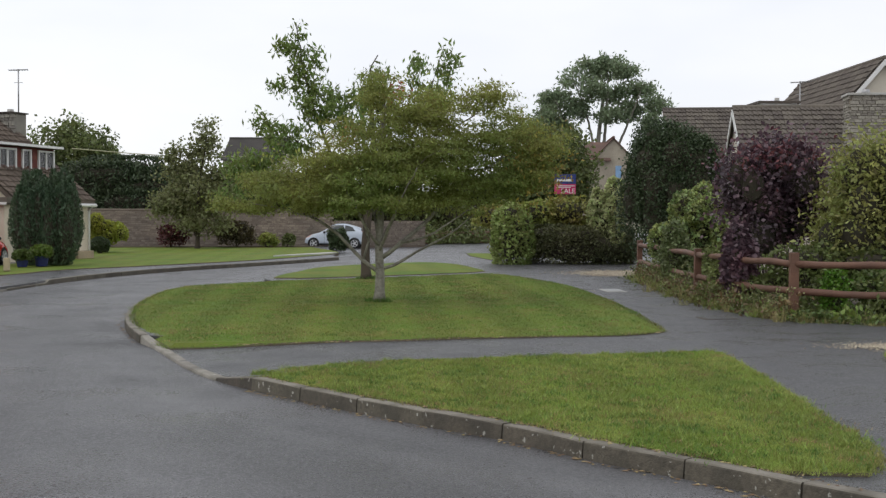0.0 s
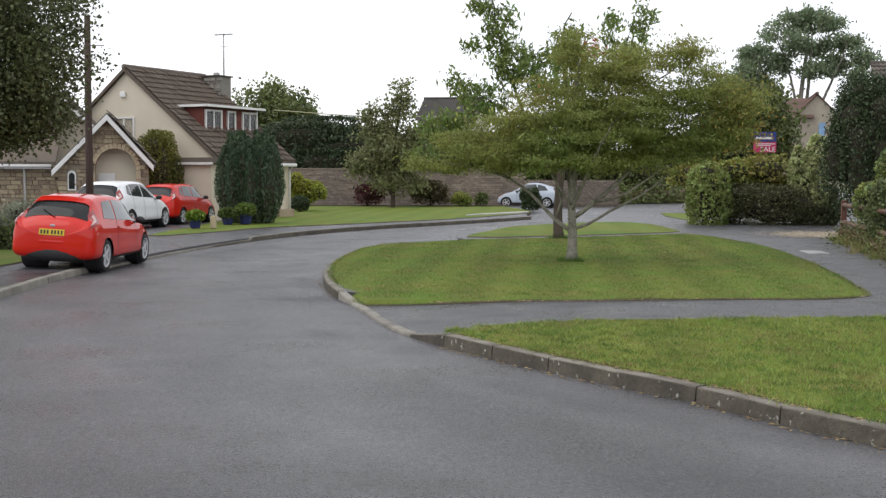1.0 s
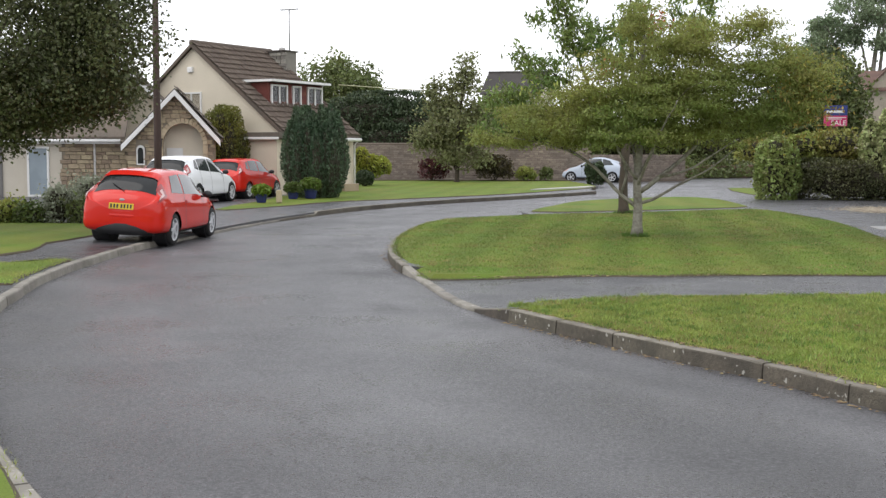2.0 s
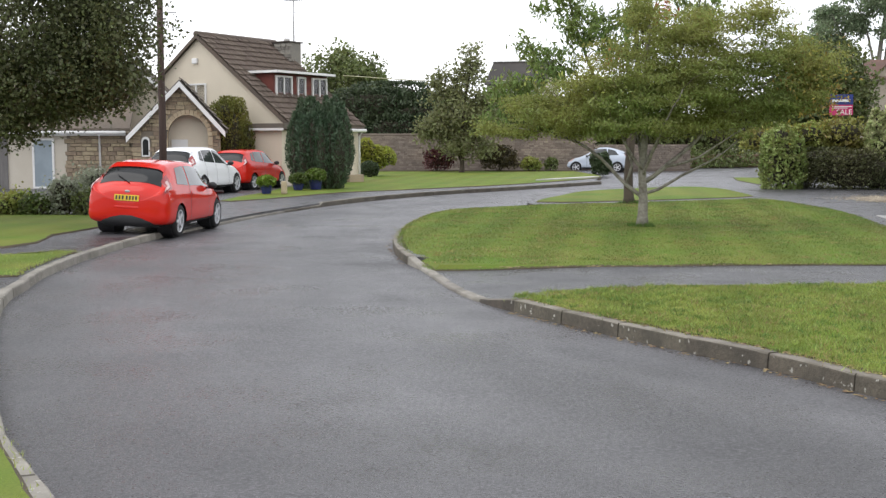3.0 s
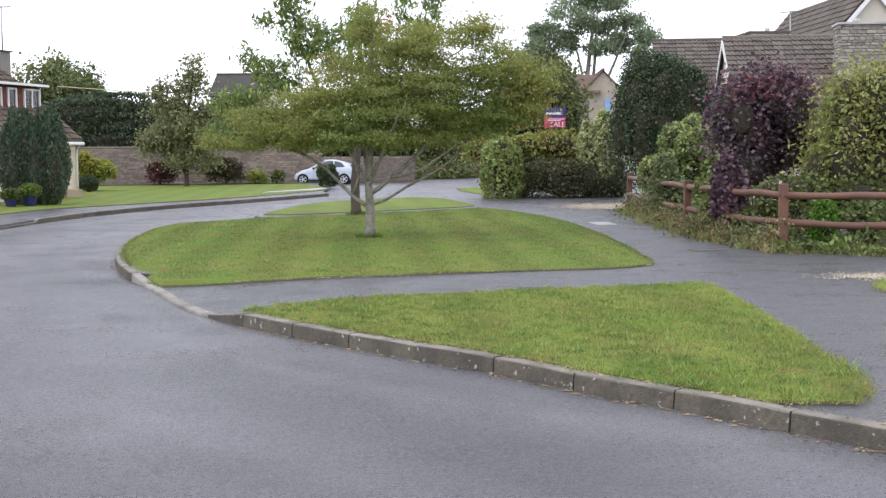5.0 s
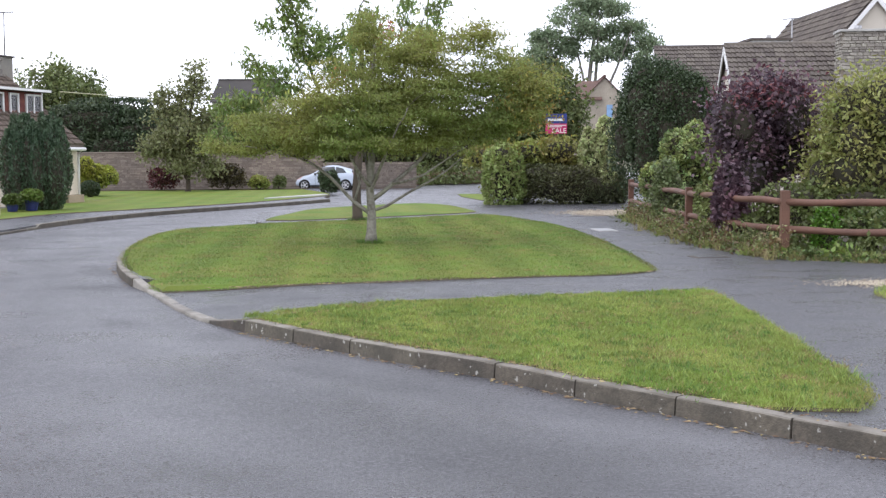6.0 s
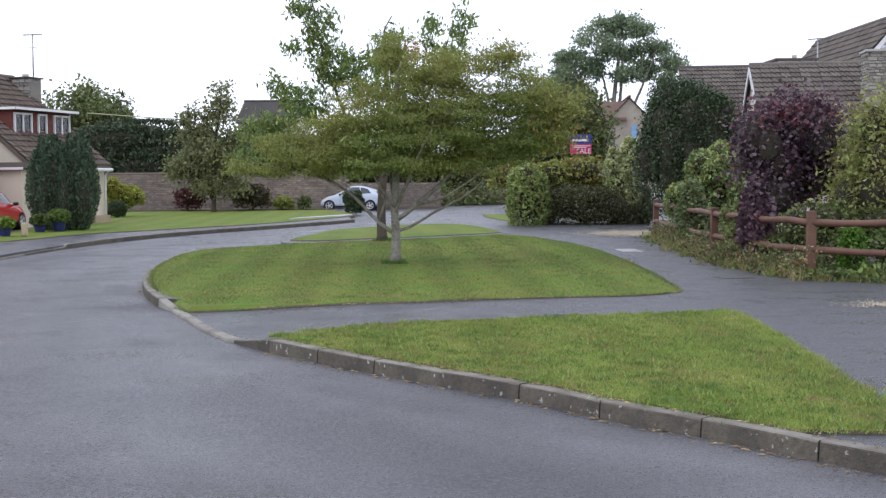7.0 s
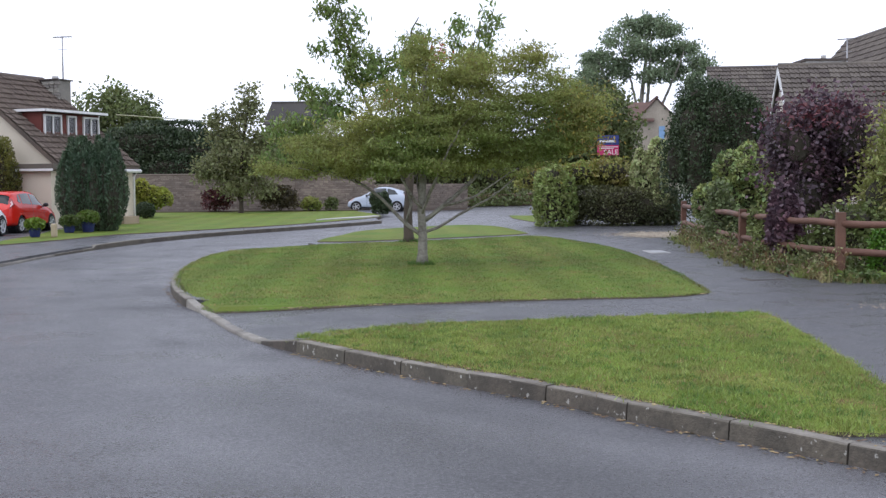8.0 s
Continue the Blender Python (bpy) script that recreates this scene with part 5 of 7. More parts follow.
rowan = tree("rowan_tree", (-1.26, 23.3, 0.12), [(0, 0, -0.05), (0.02, 0, 0.6), (-0.01, 0.02, 1.1), (0.03, 0, 1.8), (0.0, 0.05, 2.6), (0.1, 0, 3.9)],
     [([(0, 0, 0.6), (-0.3, 0.05, 0.8), (-0.62, 0.1, 1.12), (-1.05, 0.0, 1.55), (-1.7, -0.1, 1.8), (-2.5, -0.1, 1.95)], 0.042),
      ([(-0.3, 0.05, 0.85), (-0.2, 0.1, 1.2), (-0.35, 0.1, 1.7), (-0.8, 0.0, 2.3)], 0.03),
      ([(0, 0, 0.85), (0.45, -0.1, 1.2), (0.95, 0.0, 1.6), (1.5, 0.1, 2.2), (2.5, 0.1, 2.9)], 0.05),
      ([(0.45, -0.1, 1.2), (0.85, -0.3, 1.28), (1.3, -0.4, 1.55), (1.9, -0.5, 1.9)], 0.03),
      ([(0, 0, 0.65), (0.3, 0.05, 0.75), (0.75, 0.1, 1.0), (1.3, 0.1, 1.3), (2.0, 0.2, 1.8)], 0.034),
      ([(0, 0, 1.1), (-0.25, -0.2, 1.5), (-0.7, -0.3, 2.3), (-1.3, -0.3, 3.0)], 0.034),
      ([(0, 0, 1.1), (0.25, 0.3, 1.6), (0.5, 0.6, 2.5), (1.1, 0.8, 3.6)], 0.04),
      ([(0, 0, 1.0), (0.2, -0.5, 1.5), (0.5, -1.1, 2.1), (0.8, -1.6, 2.6)], 0.034),
      ([(0, 0, 1.2), (-0.2, 0.6, 1.9), (-0.5, 1.3, 2.5)], 0.034)],
     [((0.2, 0, 2.9), (1.9, 1.7, 0.9)), ((-1.9, 0, 2.15), (1.0, 1.1, 0.4)), ((-2.65, 0, 1.86), (0.5, 0.7, 0.2)), ((-1.0, 0, 2.65), (1.05, 1.1, 0.55)), ((-0.3, -0.3, 2.25), (1.2, 1.2, 0.4)),
      ((0.6, -0.4, 2.3), (1.3, 1.2, 0.4)), ((0.0, 0, 4.15), (0.5, 0.6, 0.45)), ((0.9, 0, 3.7), (1.1, 1.1, 0.5)), ((2.2, 0, 4.0), (0.62, 0.7, 0.45)), ((2.5, 0, 3.2), (0.95, 1.1, 0.65)),
      ((3.05, 0, 2.7), (0.55, 0.9, 0.4)), ((0.3, -0.4, 1.95), (1.7, 1.4, 0.26)), ((-1.2, -0.2, 1.9), (1.3, 1.1, 0.28)), ((1.6, -0.2, 2.05), (1.15, 1.1, 0.38)), ((1.5, 0, 2.6), (1.2, 1.2, 0.5)),
      ((0.7, 0.2, 2.85), (1.0, 1.2, 0.5)), ((1.6, 0.2, 3.2), (1.0, 1.0, 0.4)), ((2.4, -0.1, 2.35), (0.7, 0.8, 0.3)), ((3.25, 0, 3.05), (0.55, 0.9, 0.5)), ((2.95, 0, 2.35), (0.55, 0.8, 0.28)), ((-2.95, 0, 1.95), (0.45, 0.6, 0.2)), ((-2.3, 0, 2.4), (0.7, 0.8, 0.3))],
     0.027, ROWAN_LEAF, BARK, "young rowan with a grey lichened trunk and wide yellowing green crown", tips=1150, per_tip=88, spread=0.15, seed=5, droop=0.45, long=2.5, radius=0.095, flat=0.3, shell=0.2, twig_bark=BARK_DARK)
cherry = tree("cherry_tree", (-2.06, 31.9, 0.12), [(0, 0, -0.05), (-0.03, 0, 0.8), (0.05, 0, 1.8), (0.2, 0.0, 3.2), (0.1, 0, 5.0)],
     [([(0, 0, 1.6), (-0.7, 0, 2.8), (-1.35, 0.1, 4.3), (-1.75, 0, 5.7), (-1.95, 0, 6.9)], 0.065),
      ([(0.05, 0, 1.9), (0.8, 0, 3.2), (1.6, 0.1, 4.6), (2.0, 0, 5.9)], 0.065),
      ([(0.05, 0, 2.2), (-0.1, 0.5, 3.6), (-0.1, 0.4, 5.0), (0.3, 0.2, 6.1)], 0.06),
      ([(0.05, 0, 2.0), (-1.2, 0.3, 3.2), (-2.4, 0.2, 4.0)], 0.05),
      ([(0.05, 0, 2.3), (1.6, 0.3, 3.6), (3.2, 0.2, 4.6)], 0.05)],
     [((-1.9, 0, 6.0), (0.22, 0.3, 1.1)), ((-2.4, 0, 5.2), (0.35, 0.3, 0.25)), ((-2.35, 0, 6.3), (0.25, 0.25, 0.2)), ((-1.45, 0, 5.6), (0.3, 0.4, 0.9)), ((-1.3, 0, 4.7), (0.7, 0.7, 0.6)), ((-2.9, 0, 4.2), (0.35, 0.35, 0.3)), ((-2.2, 0, 3.7), (0.8, 0.9, 0.6)), ((-3.3, 0, 3.0), (0.7, 0.7, 0.45)), ((-3.8, 0, 2.2), (0.4, 0.5, 0.4)), ((1.4, 0, 5.6), (0.25, 0.3, 0.6)), ((2.25, 0, 5.7), (0.28, 0.3, 0.65)), ((1.8, 0, 4.9), (0.6, 0.6, 0.4)), ((0, 0, 4.4), (1.4, 1.2, 0.8)), ((0.2, 0, 5.3), (0.5, 0.5, 0.5))],
     0.06, CHERRY_LEAF, BARK_DARK, "taller cherry tree with long drooping leaves and upright top shoots", tips=580, per_tip=13, spread=0.11, seed=9, droop=1.1, long=2.9, radius=0.135, flat=0.9, weights=[0.75, 0.25, 0.15, 0.55, 1.1, 0.25, 1.2, 0.9, 0.4, 0.4, 0.45, 0.7, 2.2, 0.6])
rowan.scale, cherry.scale = (0.96, 0.96, 0.97), (0.95, 0.95, 0.97)
spray(cherry, (0.8, -0.9, 4.95), (0.3, 0.3, 0.3), 130, 0.055, RED_LEAF, 201, "leaves turning red")
spray(cherry, (-0.5, -0.9, 3.65), (0.3, 0.3, 0.3), 70, 0.055, RED_LEAF, 202, "leaves turning red")
ORANGE_LEAF = leaf_material("turning_orange_leaf", (0.36, 0.24, 0.06), (0.28, 0.27, 0.06), 0.4, 0.4)
spray(rowan, (3.2, 0.0, 2.7), (0.5, 0.6, 0.65), 1000, 0.036, ORANGE_LEAF, 203, "leaves turning orange")
spray(rowan, (1.1, 0.0, 3.9), (0.9, 0.8, 0.4), 900, 0.036, YELLOW_LEAF, 204, "leaves turning yellow")
spray(rowan, (-0.9, -0.3, 2.7), (1.0, 0.9, 0.4), 700, 0.036, YELLOW_LEAF, 205, "leaves turning yellow")
CLUMPS = [(-4.1, 9.5), (-3.5, 11.0), (-2.3, 12.5), (-0.8, 13.4), (0.8, 13.6), (2.2, 13.0), (3.4, 11.8), (4.3, 10.3), (3.7, 8.8), (1.6, 11.4), (-0.5, 11.7), (-1.9, 10.3), (2.5, 10.1), (0.5, 9.7), (-2.9, 8.7), (-5.3, 8.4)]
tree("eucalyptus_tree", (12.0, 95, 0), [(0, 0, -0.1), (0.2, 0, 4), (-0.1, 0, 7), (0.3, 0, 11)],
     [([(0, 0, 3.5), (-1.2, 0, 6.5), (-2.6, 0.3, 9.2), (-3.4, 0, 11)], 0.17), ([(0, 0, 4.5), (1.3, 0, 7.0), (2.4, -0.4, 9.6), (3.2, 0, 11.6)], 0.17), ([(0, 0, 5), (0.5, 0.3, 8.5), (0.7, 0, 13)], 0.18),
      ([(0, 0, 3.8), (2.2, 0.3, 6.2), (3.7, 0, 8.6), (4.2, 0, 10)], 0.14), ([(0, 0, 5), (-0.6, -0.3, 8), (-1.2, 0, 10.5), (-2.0, 0, 12.4)], 0.14), ([(0, 0, 3), (-2.6, 0, 6), (-4.2, 0, 8.2), (-5.2, 0, 8.6)], 0.1)],
     [((x, 1.2 * math.sin(i * 2.3), z), (1.15 + 0.2 * math.sin(i * 3.1), 1.2, 0.8 + 0.15 * math.cos(i * 1.7))) for i, (x, z) in enumerate(CLUMPS)],
     0.14, EUC_LEAF, BARK, "tall grey-green tree with an open billowing crown", tips=330, per_tip=52, spread=0.3, seed=12, droop=0.8, long=2.2, radius=0.3, flat=0.8)
tree("young_ash_tree", (-12.85, 63.0, 0.1), [(0, 0, -0.05), (0.05, 0, 1.5), (0.1, 0, 3.2), (0.5, 0, 5.8)],
     [([(0, 0, 0.6), (-0.7, 0, 1.8), (-1.3, 0, 3.2)], 0.06), ([(0, 0, 0.7), (0.8, 0, 1.9), (1.4, 0, 3.4)], 0.06), ([(0, 0, 0.5), (0.3, 0, 2.0), (0.8, 0, 4.2)], 0.06), ([(0, 0, 0.8), (-0.4, 0, 2.6), (-0.5, 0, 4.6)], 0.06)],
     [((0, 0, 3.0), (1.9, 1.7, 1.6)), ((0.6, 0, 5.4), (0.7, 0.7, 1.5)), ((-0.8, 0, 4.6), (0.9, 0.9, 0.9)), ((1.5, 0, 3.0), (0.9, 0.9, 1.3)), ((-1.5, 0, 2.4), (0.9, 0.9, 0.9)), ((0.2, 0, 1.5), (1.9, 1.2, 0.7))],
     0.12, leaf_material("ash_leaf", (0.25, 0.26, 0.12), (0.19, 0.205, 0.09), 0.4, 0.5), BARK_DARK, "loose olive-green young tree in front of the garden wall", tips=260, per_tip=40, spread=0.24, seed=14, droop=0.4, long=1.5, radius=0.12, flat=0.9)
tree("garden_tree", (-15.4, 22.6, 0.1), [(0, 0, -0.05), (0.05, 0, 1.2), (0.0, 0, 2.4), (0.2, 0, 4.6)],
     [([(0, 0, 1.3), (1.2, -0.2, 2.3), (3.4, -0.2, 3.4)], 0.08), ([(0, 0, 1.4), (-1.2, 0.1, 2.5), (-2.5, 0, 3.5)], 0.08), ([(0, 0, 1.5), (0.9, -0.7, 2.6), (2.0, -0.9, 4.2)], 0.07), ([(0, 0, 1.6), (0.4, 0.9, 3.0), (1.2, 1.2, 4.6)], 0.07), ([(0, 0, 1.7), (-0.9, -0.9, 3.4), (-1.3, -1.2, 4.8)], 0.07)],
     [((1.6, 0, 4.2), (2.6, 2.0, 1.8)), ((3.7, -0.2, 3.7), (1.2, 1.2, 1.15)), ((3.0, 0, 3.0), (1.3, 1.2, 0.6)), ((2.0, -0.4, 2.75), (1.9, 1.5, 0.7)), ((-0.6, 0, 2.9), (1.9, 1.5, 1.0)), ((3.4, 0, 5.0), (1.2, 1.4, 1.1)), ((1.5, 0, 2.25), (0.9, 1.2, 0.45)), ((2.7, 0, 2.5), (0.7, 0.9, 0.35))],
     0.055, leaf_material("dull_green_leaf", (0.125, 0.14, 0.055), (0.095, 0.11, 0.045), 0.5, 0.4), BARK_DARK, "dense dark green small-leaved garden tree", tips=620, per_tip=120, spread=0.22, seed=21, droop=0.3, long=1.6, radius=0.14, flat=0.9)
for i, (x, y, s, h, mat) in enumerate([(-24.3, 80, 3.1, 8.5, BROAD_LEAF), (-28.5, 84, 2.6, 6.6, BROAD_LEAF), (6.0, 72, 2.7, 7.7, OLIVE_LEAF), (10.0, 100, 3.2, 9.0, GREEN_LEAF), (20, 100, 4, 9, OLIVE_LEAF), (-12.3, 80, 2.4, 4.9, GREEN_LEAF), (-8.5, 82, 2.2, 5.2, OLIVE_LEAF)]):
    tree("background_tree", (x, y, 0), [(0, 0, -0.1), (0.1, 0, h * 0.4), (0, 0, h * 0.85)],
         [([(0, 0, h * 0.3), (-s * 0.5, 0, h * 0.5), (-s * 0.8, 0, h * 0.65)], 0.1), ([(0, 0, h * 0.3), (s * 0.5, 0, h * 0.5), (s * 0.8, 0, h * 0.65)], 0.1)],
         [((0, 0, h * 0.62), (s, s * 0.8, h * 0.36)), ((-s * 0.6, 0, h * 0.5), (s * 0.55, s * 0.5, h * 0.25)), ((s * 0.6, 0, h * 0.5), (s * 0.55, s * 0.5, h * 0.25))],
         0.16, mat, BARK_DARK, "rounded green tree behind the houses", tips=170, per_tip=95, spread=0.42, seed=30 + i, radius=0.2, flat=0.8, long=1.5)

# ---- hedges and shrubs ----
shrub("clipped_hedge", (5.0, 44.2, -0.25), (2.4, 1.7, 0.95), 32000, 0.05, leaf_material("hedge_leaf", (0.115, 0.115, 0.045), (0.075, 0.09, 0.035), 0.4, 0.2), "broad dark clipped hedge beside the footpath", "hedge", lumps=16, seed=41, square=4.5)
shrub("laurel_bush", (2.4, 43.4, -0.3), (0.9, 1.2, 1.3), 6500, 0.085, leaf_material("laurel_leaf", (0.28, 0.33, 0.1), (0.17, 0.23, 0.06), 0.45, 0.3), "glossy green laurel at the hedge end", "shrub", lumps=10, seed=42, square=3.0)
shrub("beech_bush", (3.3, 44.9, 0.1), (2.1, 1.0, 1.2), 8000, 0.09, leaf_material("russet_green_leaf", (0.26, 0.3, 0.07), (0.32, 0.26, 0.08), 0.4, 0.4), "loose olive and russet shrub above the hedge", "shrub", lumps=16, seed=43, spiky=0.8, loose=True)
shrub("variegated_bush", (5.75, 43.9, 0.1), (0.8, 0.7, 1.6), 6500, 0.09, leaf_material("cream_edged_leaf", (0.62, 0.62, 0.34), (0.3, 0.36, 0.13), 0.5, 0.3, patch=4.0), "pale variegated bush behind the hedge", "shrub", lumps=12, seed=44, loose=True)
shrub("yew_bush", (7.3, 38.8, 0.1), (1.75, 1.3, 2.35), 52000, 0.055, leaf_material("yew_leaf", (0.046, 0.075, 0.03), (0.055, 0.08, 0.032), 0.3, 0.1), "tall dense very dark evergreen bush", "shrub", lumps=34, seed=45, square=4.0, spiky=0.35, droop=-0.8)
shrub("spotted_laurel", (6.55, 31.2, 0.1), (1.12, 1.1, 1.25), 11000, 0.075, VARIEGATED, "rounded variegated yellow-green bush behind the fence", "shrub", lumps=14, seed=46, loose=True)
smoke = shrub("smoke_bush", (6.35, 24.0, 0.15), (1.1, 1.0, 1.58), 10500, 0.072, PURPLE_LEAF, "tall dark purple-leaved smoke bush", "shrub", lumps=26, seed=47, spiky=1.3, long=1.3, loose=True)
spray(smoke, (0.1, -0.2, 2.75), (0.75, 0.6, 0.35), 650, 0.05, leaf_material("red_smoke_leaf", (0.18, 0.055, 0.065), (0.13, 0.05, 0.06), 0.4, 0.3), 206, "reddish young leaves")
shrub("smoke_bush", (5.5, 22.4, 0.05), (0.36, 0.5, 0.78), 3200, 0.085, PURPLE_LEAF, "low purple smoke bush branches hanging through the fence", "shrub", lumps=12, seed=147, spiky=1.0, long=1.3, loose=True)
shrub("privet_bush", (8.05, 22.4, 0.1), (1.45, 1.2, 1.52), 13000, 0.052, leaf_material("privet_leaf", (0.4, 0.39, 0.13), (0.24, 0.27, 0.08), 0.45, 0.48, patch=1.6), "loose yellow-green privet above the fence", "shrub", lumps=24, seed=48, spiky=1.6, long=2.0, loose=True)
shrub("lonicera_bush", (5.42, 28.5, 0.12), (0.42, 0.8, 0.72), 5600, 0.05, leaf_material("dusty_green_leaf", (0.17, 0.21, 0.085), (0.12, 0.15, 0.055), 0.4, 0.35), "straggling green shrub growing through the fence", "shrub", lumps=12, seed=49, spiky=1.2, loose=True)
shrub("climbing_bush", (5.36, 23.9, 0.05), (0.26, 0.6, 0.62), 3400, 0.042, leaf_material("pale_climber_leaf", (0.27, 0.3, 0.1), (0.16, 0.2, 0.07), 0.45, 0.4), "pale green climber sprawling over the rails", "shrub", lumps=12, seed=149, spiky=1.2, loose=True)
shrub("dwarf_conifer", (6.42, 20.0, 0.1), (0.25, 0.25, 0.42), 1600, 0.04, leaf_material("bright_green_conifer", (0.12, 0.25, 0.02), (0.09, 0.2, 0.02), 0.3, 0.2), "small bright green dwarf conifer", "shrub", lumps=6, seed=50, spiky=1.0)
shrub("fuchsia_bush", (7.0, 22.0, 0.1), (1.5, 0.6, 0.62), 6500, 0.055, OLIVE_LEAF, "mid-height dull green shrub filling the bed", "shrub", lumps=16, seed=151, spiky=0.8, loose=True)
shrub("hebe_bush", (7.5, 20.8, 0.1), (0.6, 0.5, 0.42), 2400, 0.06, GREEN_LEAF, "low green shrub behind the rails", "shrub", lumps=10, seed=51, spiky=1.0, loose=True)


def plume_conifer(name, place, width, deep, height, plumes, mat, label, group, seed):
    """An upright conifer of many close, feathery plumes on a narrow foot."""
    rng = np.random.default_rng(seed)
    ob = thing(name, pose(*place), label, "conifer", group)
    pts, dirs = [], []
    bm = bmesh.new()
    for k in range(plumes):
        a, q = 2.4 * k, math.sqrt((k + 0.5) / plumes)
        cx, cy = math.cos(a) * q * width * 0.74, math.sin(a) * q * deep * 0.74
        top = height * (1 - 0.28 * q ** 2.5) * rng.uniform(0.94, 1.04)
        r = width * rng.uniform(0.26, 0.36)
        n = 1500
        t = rng.random(n) ** 0.8
        ang = rng.uniform(0, 6.283, n)
        bulge = r * np.sin(np.pi * (0.12 + 0.86 * t)) ** 0.6 * (1 + 0.12 * np.sin(ang * 5 + t * 9))
        bulge *= 1 - np.abs(rng.normal(size=n)) * 0.12
        lean = 0.5 + 0.5 * np.minimum(t * 2.4, 1.0)
        pts.append(np.stack([cx * lean + bulge * np.cos(ang), cy * lean + bulge * np.sin(ang), 0.06 + t * top], 1))
        dirs.append(np.stack([np.cos(ang) * 0.7, np.sin(ang) * 0.7, np.full(n, 1.5)], 1))
        # Solid lump within each plume, its dark colour standing in for inner shade.
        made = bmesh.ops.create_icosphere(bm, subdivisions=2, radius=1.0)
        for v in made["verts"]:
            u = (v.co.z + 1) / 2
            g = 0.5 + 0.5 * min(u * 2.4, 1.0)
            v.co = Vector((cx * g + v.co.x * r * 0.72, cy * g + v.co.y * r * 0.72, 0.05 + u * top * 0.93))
    part("twig_core", bm, CORE_SHADE, ob)
    part("foliage", leaves_mesh("foliage", np.concatenate(pts), 0.036, rng, 0.0, 3.6, np.concatenate(dirs)), mat, ob)
    part("trunk", tube_mesh("trunk", [(0, 0, -0.1), (0.02, 0, 0.4), (0, 0, 1.2)], [0.12, 0.1, 0.08], 8), BARK_DARK, ob)
    return ob


for x, w, h, n, seed in ((-13.66, 0.9, 3.2, 19, 52), (-12.98, 0.92, 3.25, 19, 152)):
    plume_conifer("conifer_bush", (x, 40.6, 0.05), w, 0.8, h, n, CONIFER_LEAF, "dense dark green upright conifer beside its twin", "pair of dark conifers", seed)
shrub("columnar_yew", (-17.8, 43.2, 0.05), (0.95, 0.75, 1.8), 14000, 0.05, leaf_material("golden_yew_leaf", (0.21, 0.2, 0.035), (0.1, 0.12, 0.025), 0.4, 0.2), "clipped column of golden-green yew", "conifer", lumps=8, seed=53, square=4.0, droop=-1.0)
shrub("golden_bush", (-15.6, 55.8, 0.1), (0.95, 0.9, 0.9), 4500, 0.08, GOLD_LEAF, "bright golden-leaved bush by the house", "shrub", lumps=14, seed=54, loose=True)
shrub("box_ball", (-15.4, 54.2, 0.1), (0.55, 0.55, 0.42), 3200, 0.045, DARK_LEAF, "clipped dark green box ball", "shrub", lumps=2, seed=55)
shrub("berberis_bush", (-14.6, 65.0, 0.12), (0.85, 0.7, 0.62), 2600, 0.08, MAROON_LEAF, "low maroon berberis against the wall", "shrub", lumps=12, seed=56, spiky=0.8)
shrub("cotoneaster_bush", (-11.3, 65.6, 0.12), (1.15, 0.8, 0.75), 3600, 0.09, leaf_material("bronze_leaf", (0.1, 0.075, 0.03), (0.07, 0.06, 0.03), 0.4, 0.2), "bronze-green spreading shrub against the wall", "shrub", lumps=14, seed=57, spiky=0.8)
shrub("spirea_bush", (-9.6, 65.8, 0.12), (0.6, 0.5, 0.4), 1500, 0.08, YELLOW_LEAF, "small yellow-green shrub in the wall bed", "shrub", lumps=8, seed=58, spiky=0.8)
shrub("lavender_bush", (-8.5, 66.2, 0.12), (0.4, 0.4, 0.38), 900, 0.08, OLIVE_LEAF, "small brownish shrub in the wall bed", "shrub", lumps=6, seed=59, spiky=0.8)
shrub("verge_bush", (-5.35, 60.6, -0.08), (0.55, 0.5, 0.68), 3000, 0.08, DARK_LEAF, "dark rounded shrub at the road's edge", "shrub", lumps=10, seed=60)
shrub("tall_hedge", (-18.6, 72, 0.0), (5.6, 1.6, 2.6), 46000, 0.1, leaf_material("cypress_leaf", (0.05, 0.08, 0.036), (0.062, 0.085, 0.038), 0.3, 0.1), "tall dark evergreen hedge behind the garden wall", "hedge", lumps=10, seed=61, square=7.0, long=2.2, droop=-0.6)
shrub("far_hedge", (5.0, 92, 0.0), (7.0, 2.0, 2.6), 12000, 0.2, OLIVE_LEAF, "dark hedge and scrub at the end of the road", "hedge", lumps=26, seed=62, square=3.0)
shrub("roadside_scrub", (-3.5, 83, 0.3), (5.0, 1.6, 1.7), 9000, 0.17, OLIVE_LEAF, "scrubby greenery above the earth bank", "hedge", lumps=24, seed=63, square=3.0)
for i, (x, y, rx, rz, mat) in enumerate([(-14.35, 25.3, 0.5, 0.56, SILVER_LEAF), (-13.65, 25.2, 0.5, 0.42, OLIVE_LEAF), (-14.9, 25.0, 0.45, 0.36, GREEN_LEAF), (-15.6, 25.0, 0.6, 0.4, YELLOW_LEAF), (-14.1, 26.2, 0.55, 0.62, SILVER_LEAF), (-16.6, 25.1, 0.6, 0.42, GREEN_LEAF)]):
    shrub("border_shrub", (x, y, -0.12), (rx, 0.6, rz), 2600, 0.05, mat, "low mixed border shrub in the front garden", "shrub", lumps=10, seed=70 + i, spiky=1.6, group="front garden border")

flower_pot(-13.55, 35.9, 0.2, 0.27, leaf_material("lime_pot_leaf", (0.2, 0.28, 0.03), (0.14, 0.22, 0.03), 0.35, 0.3), 81, "blue glazed pot with a lime-green plant")
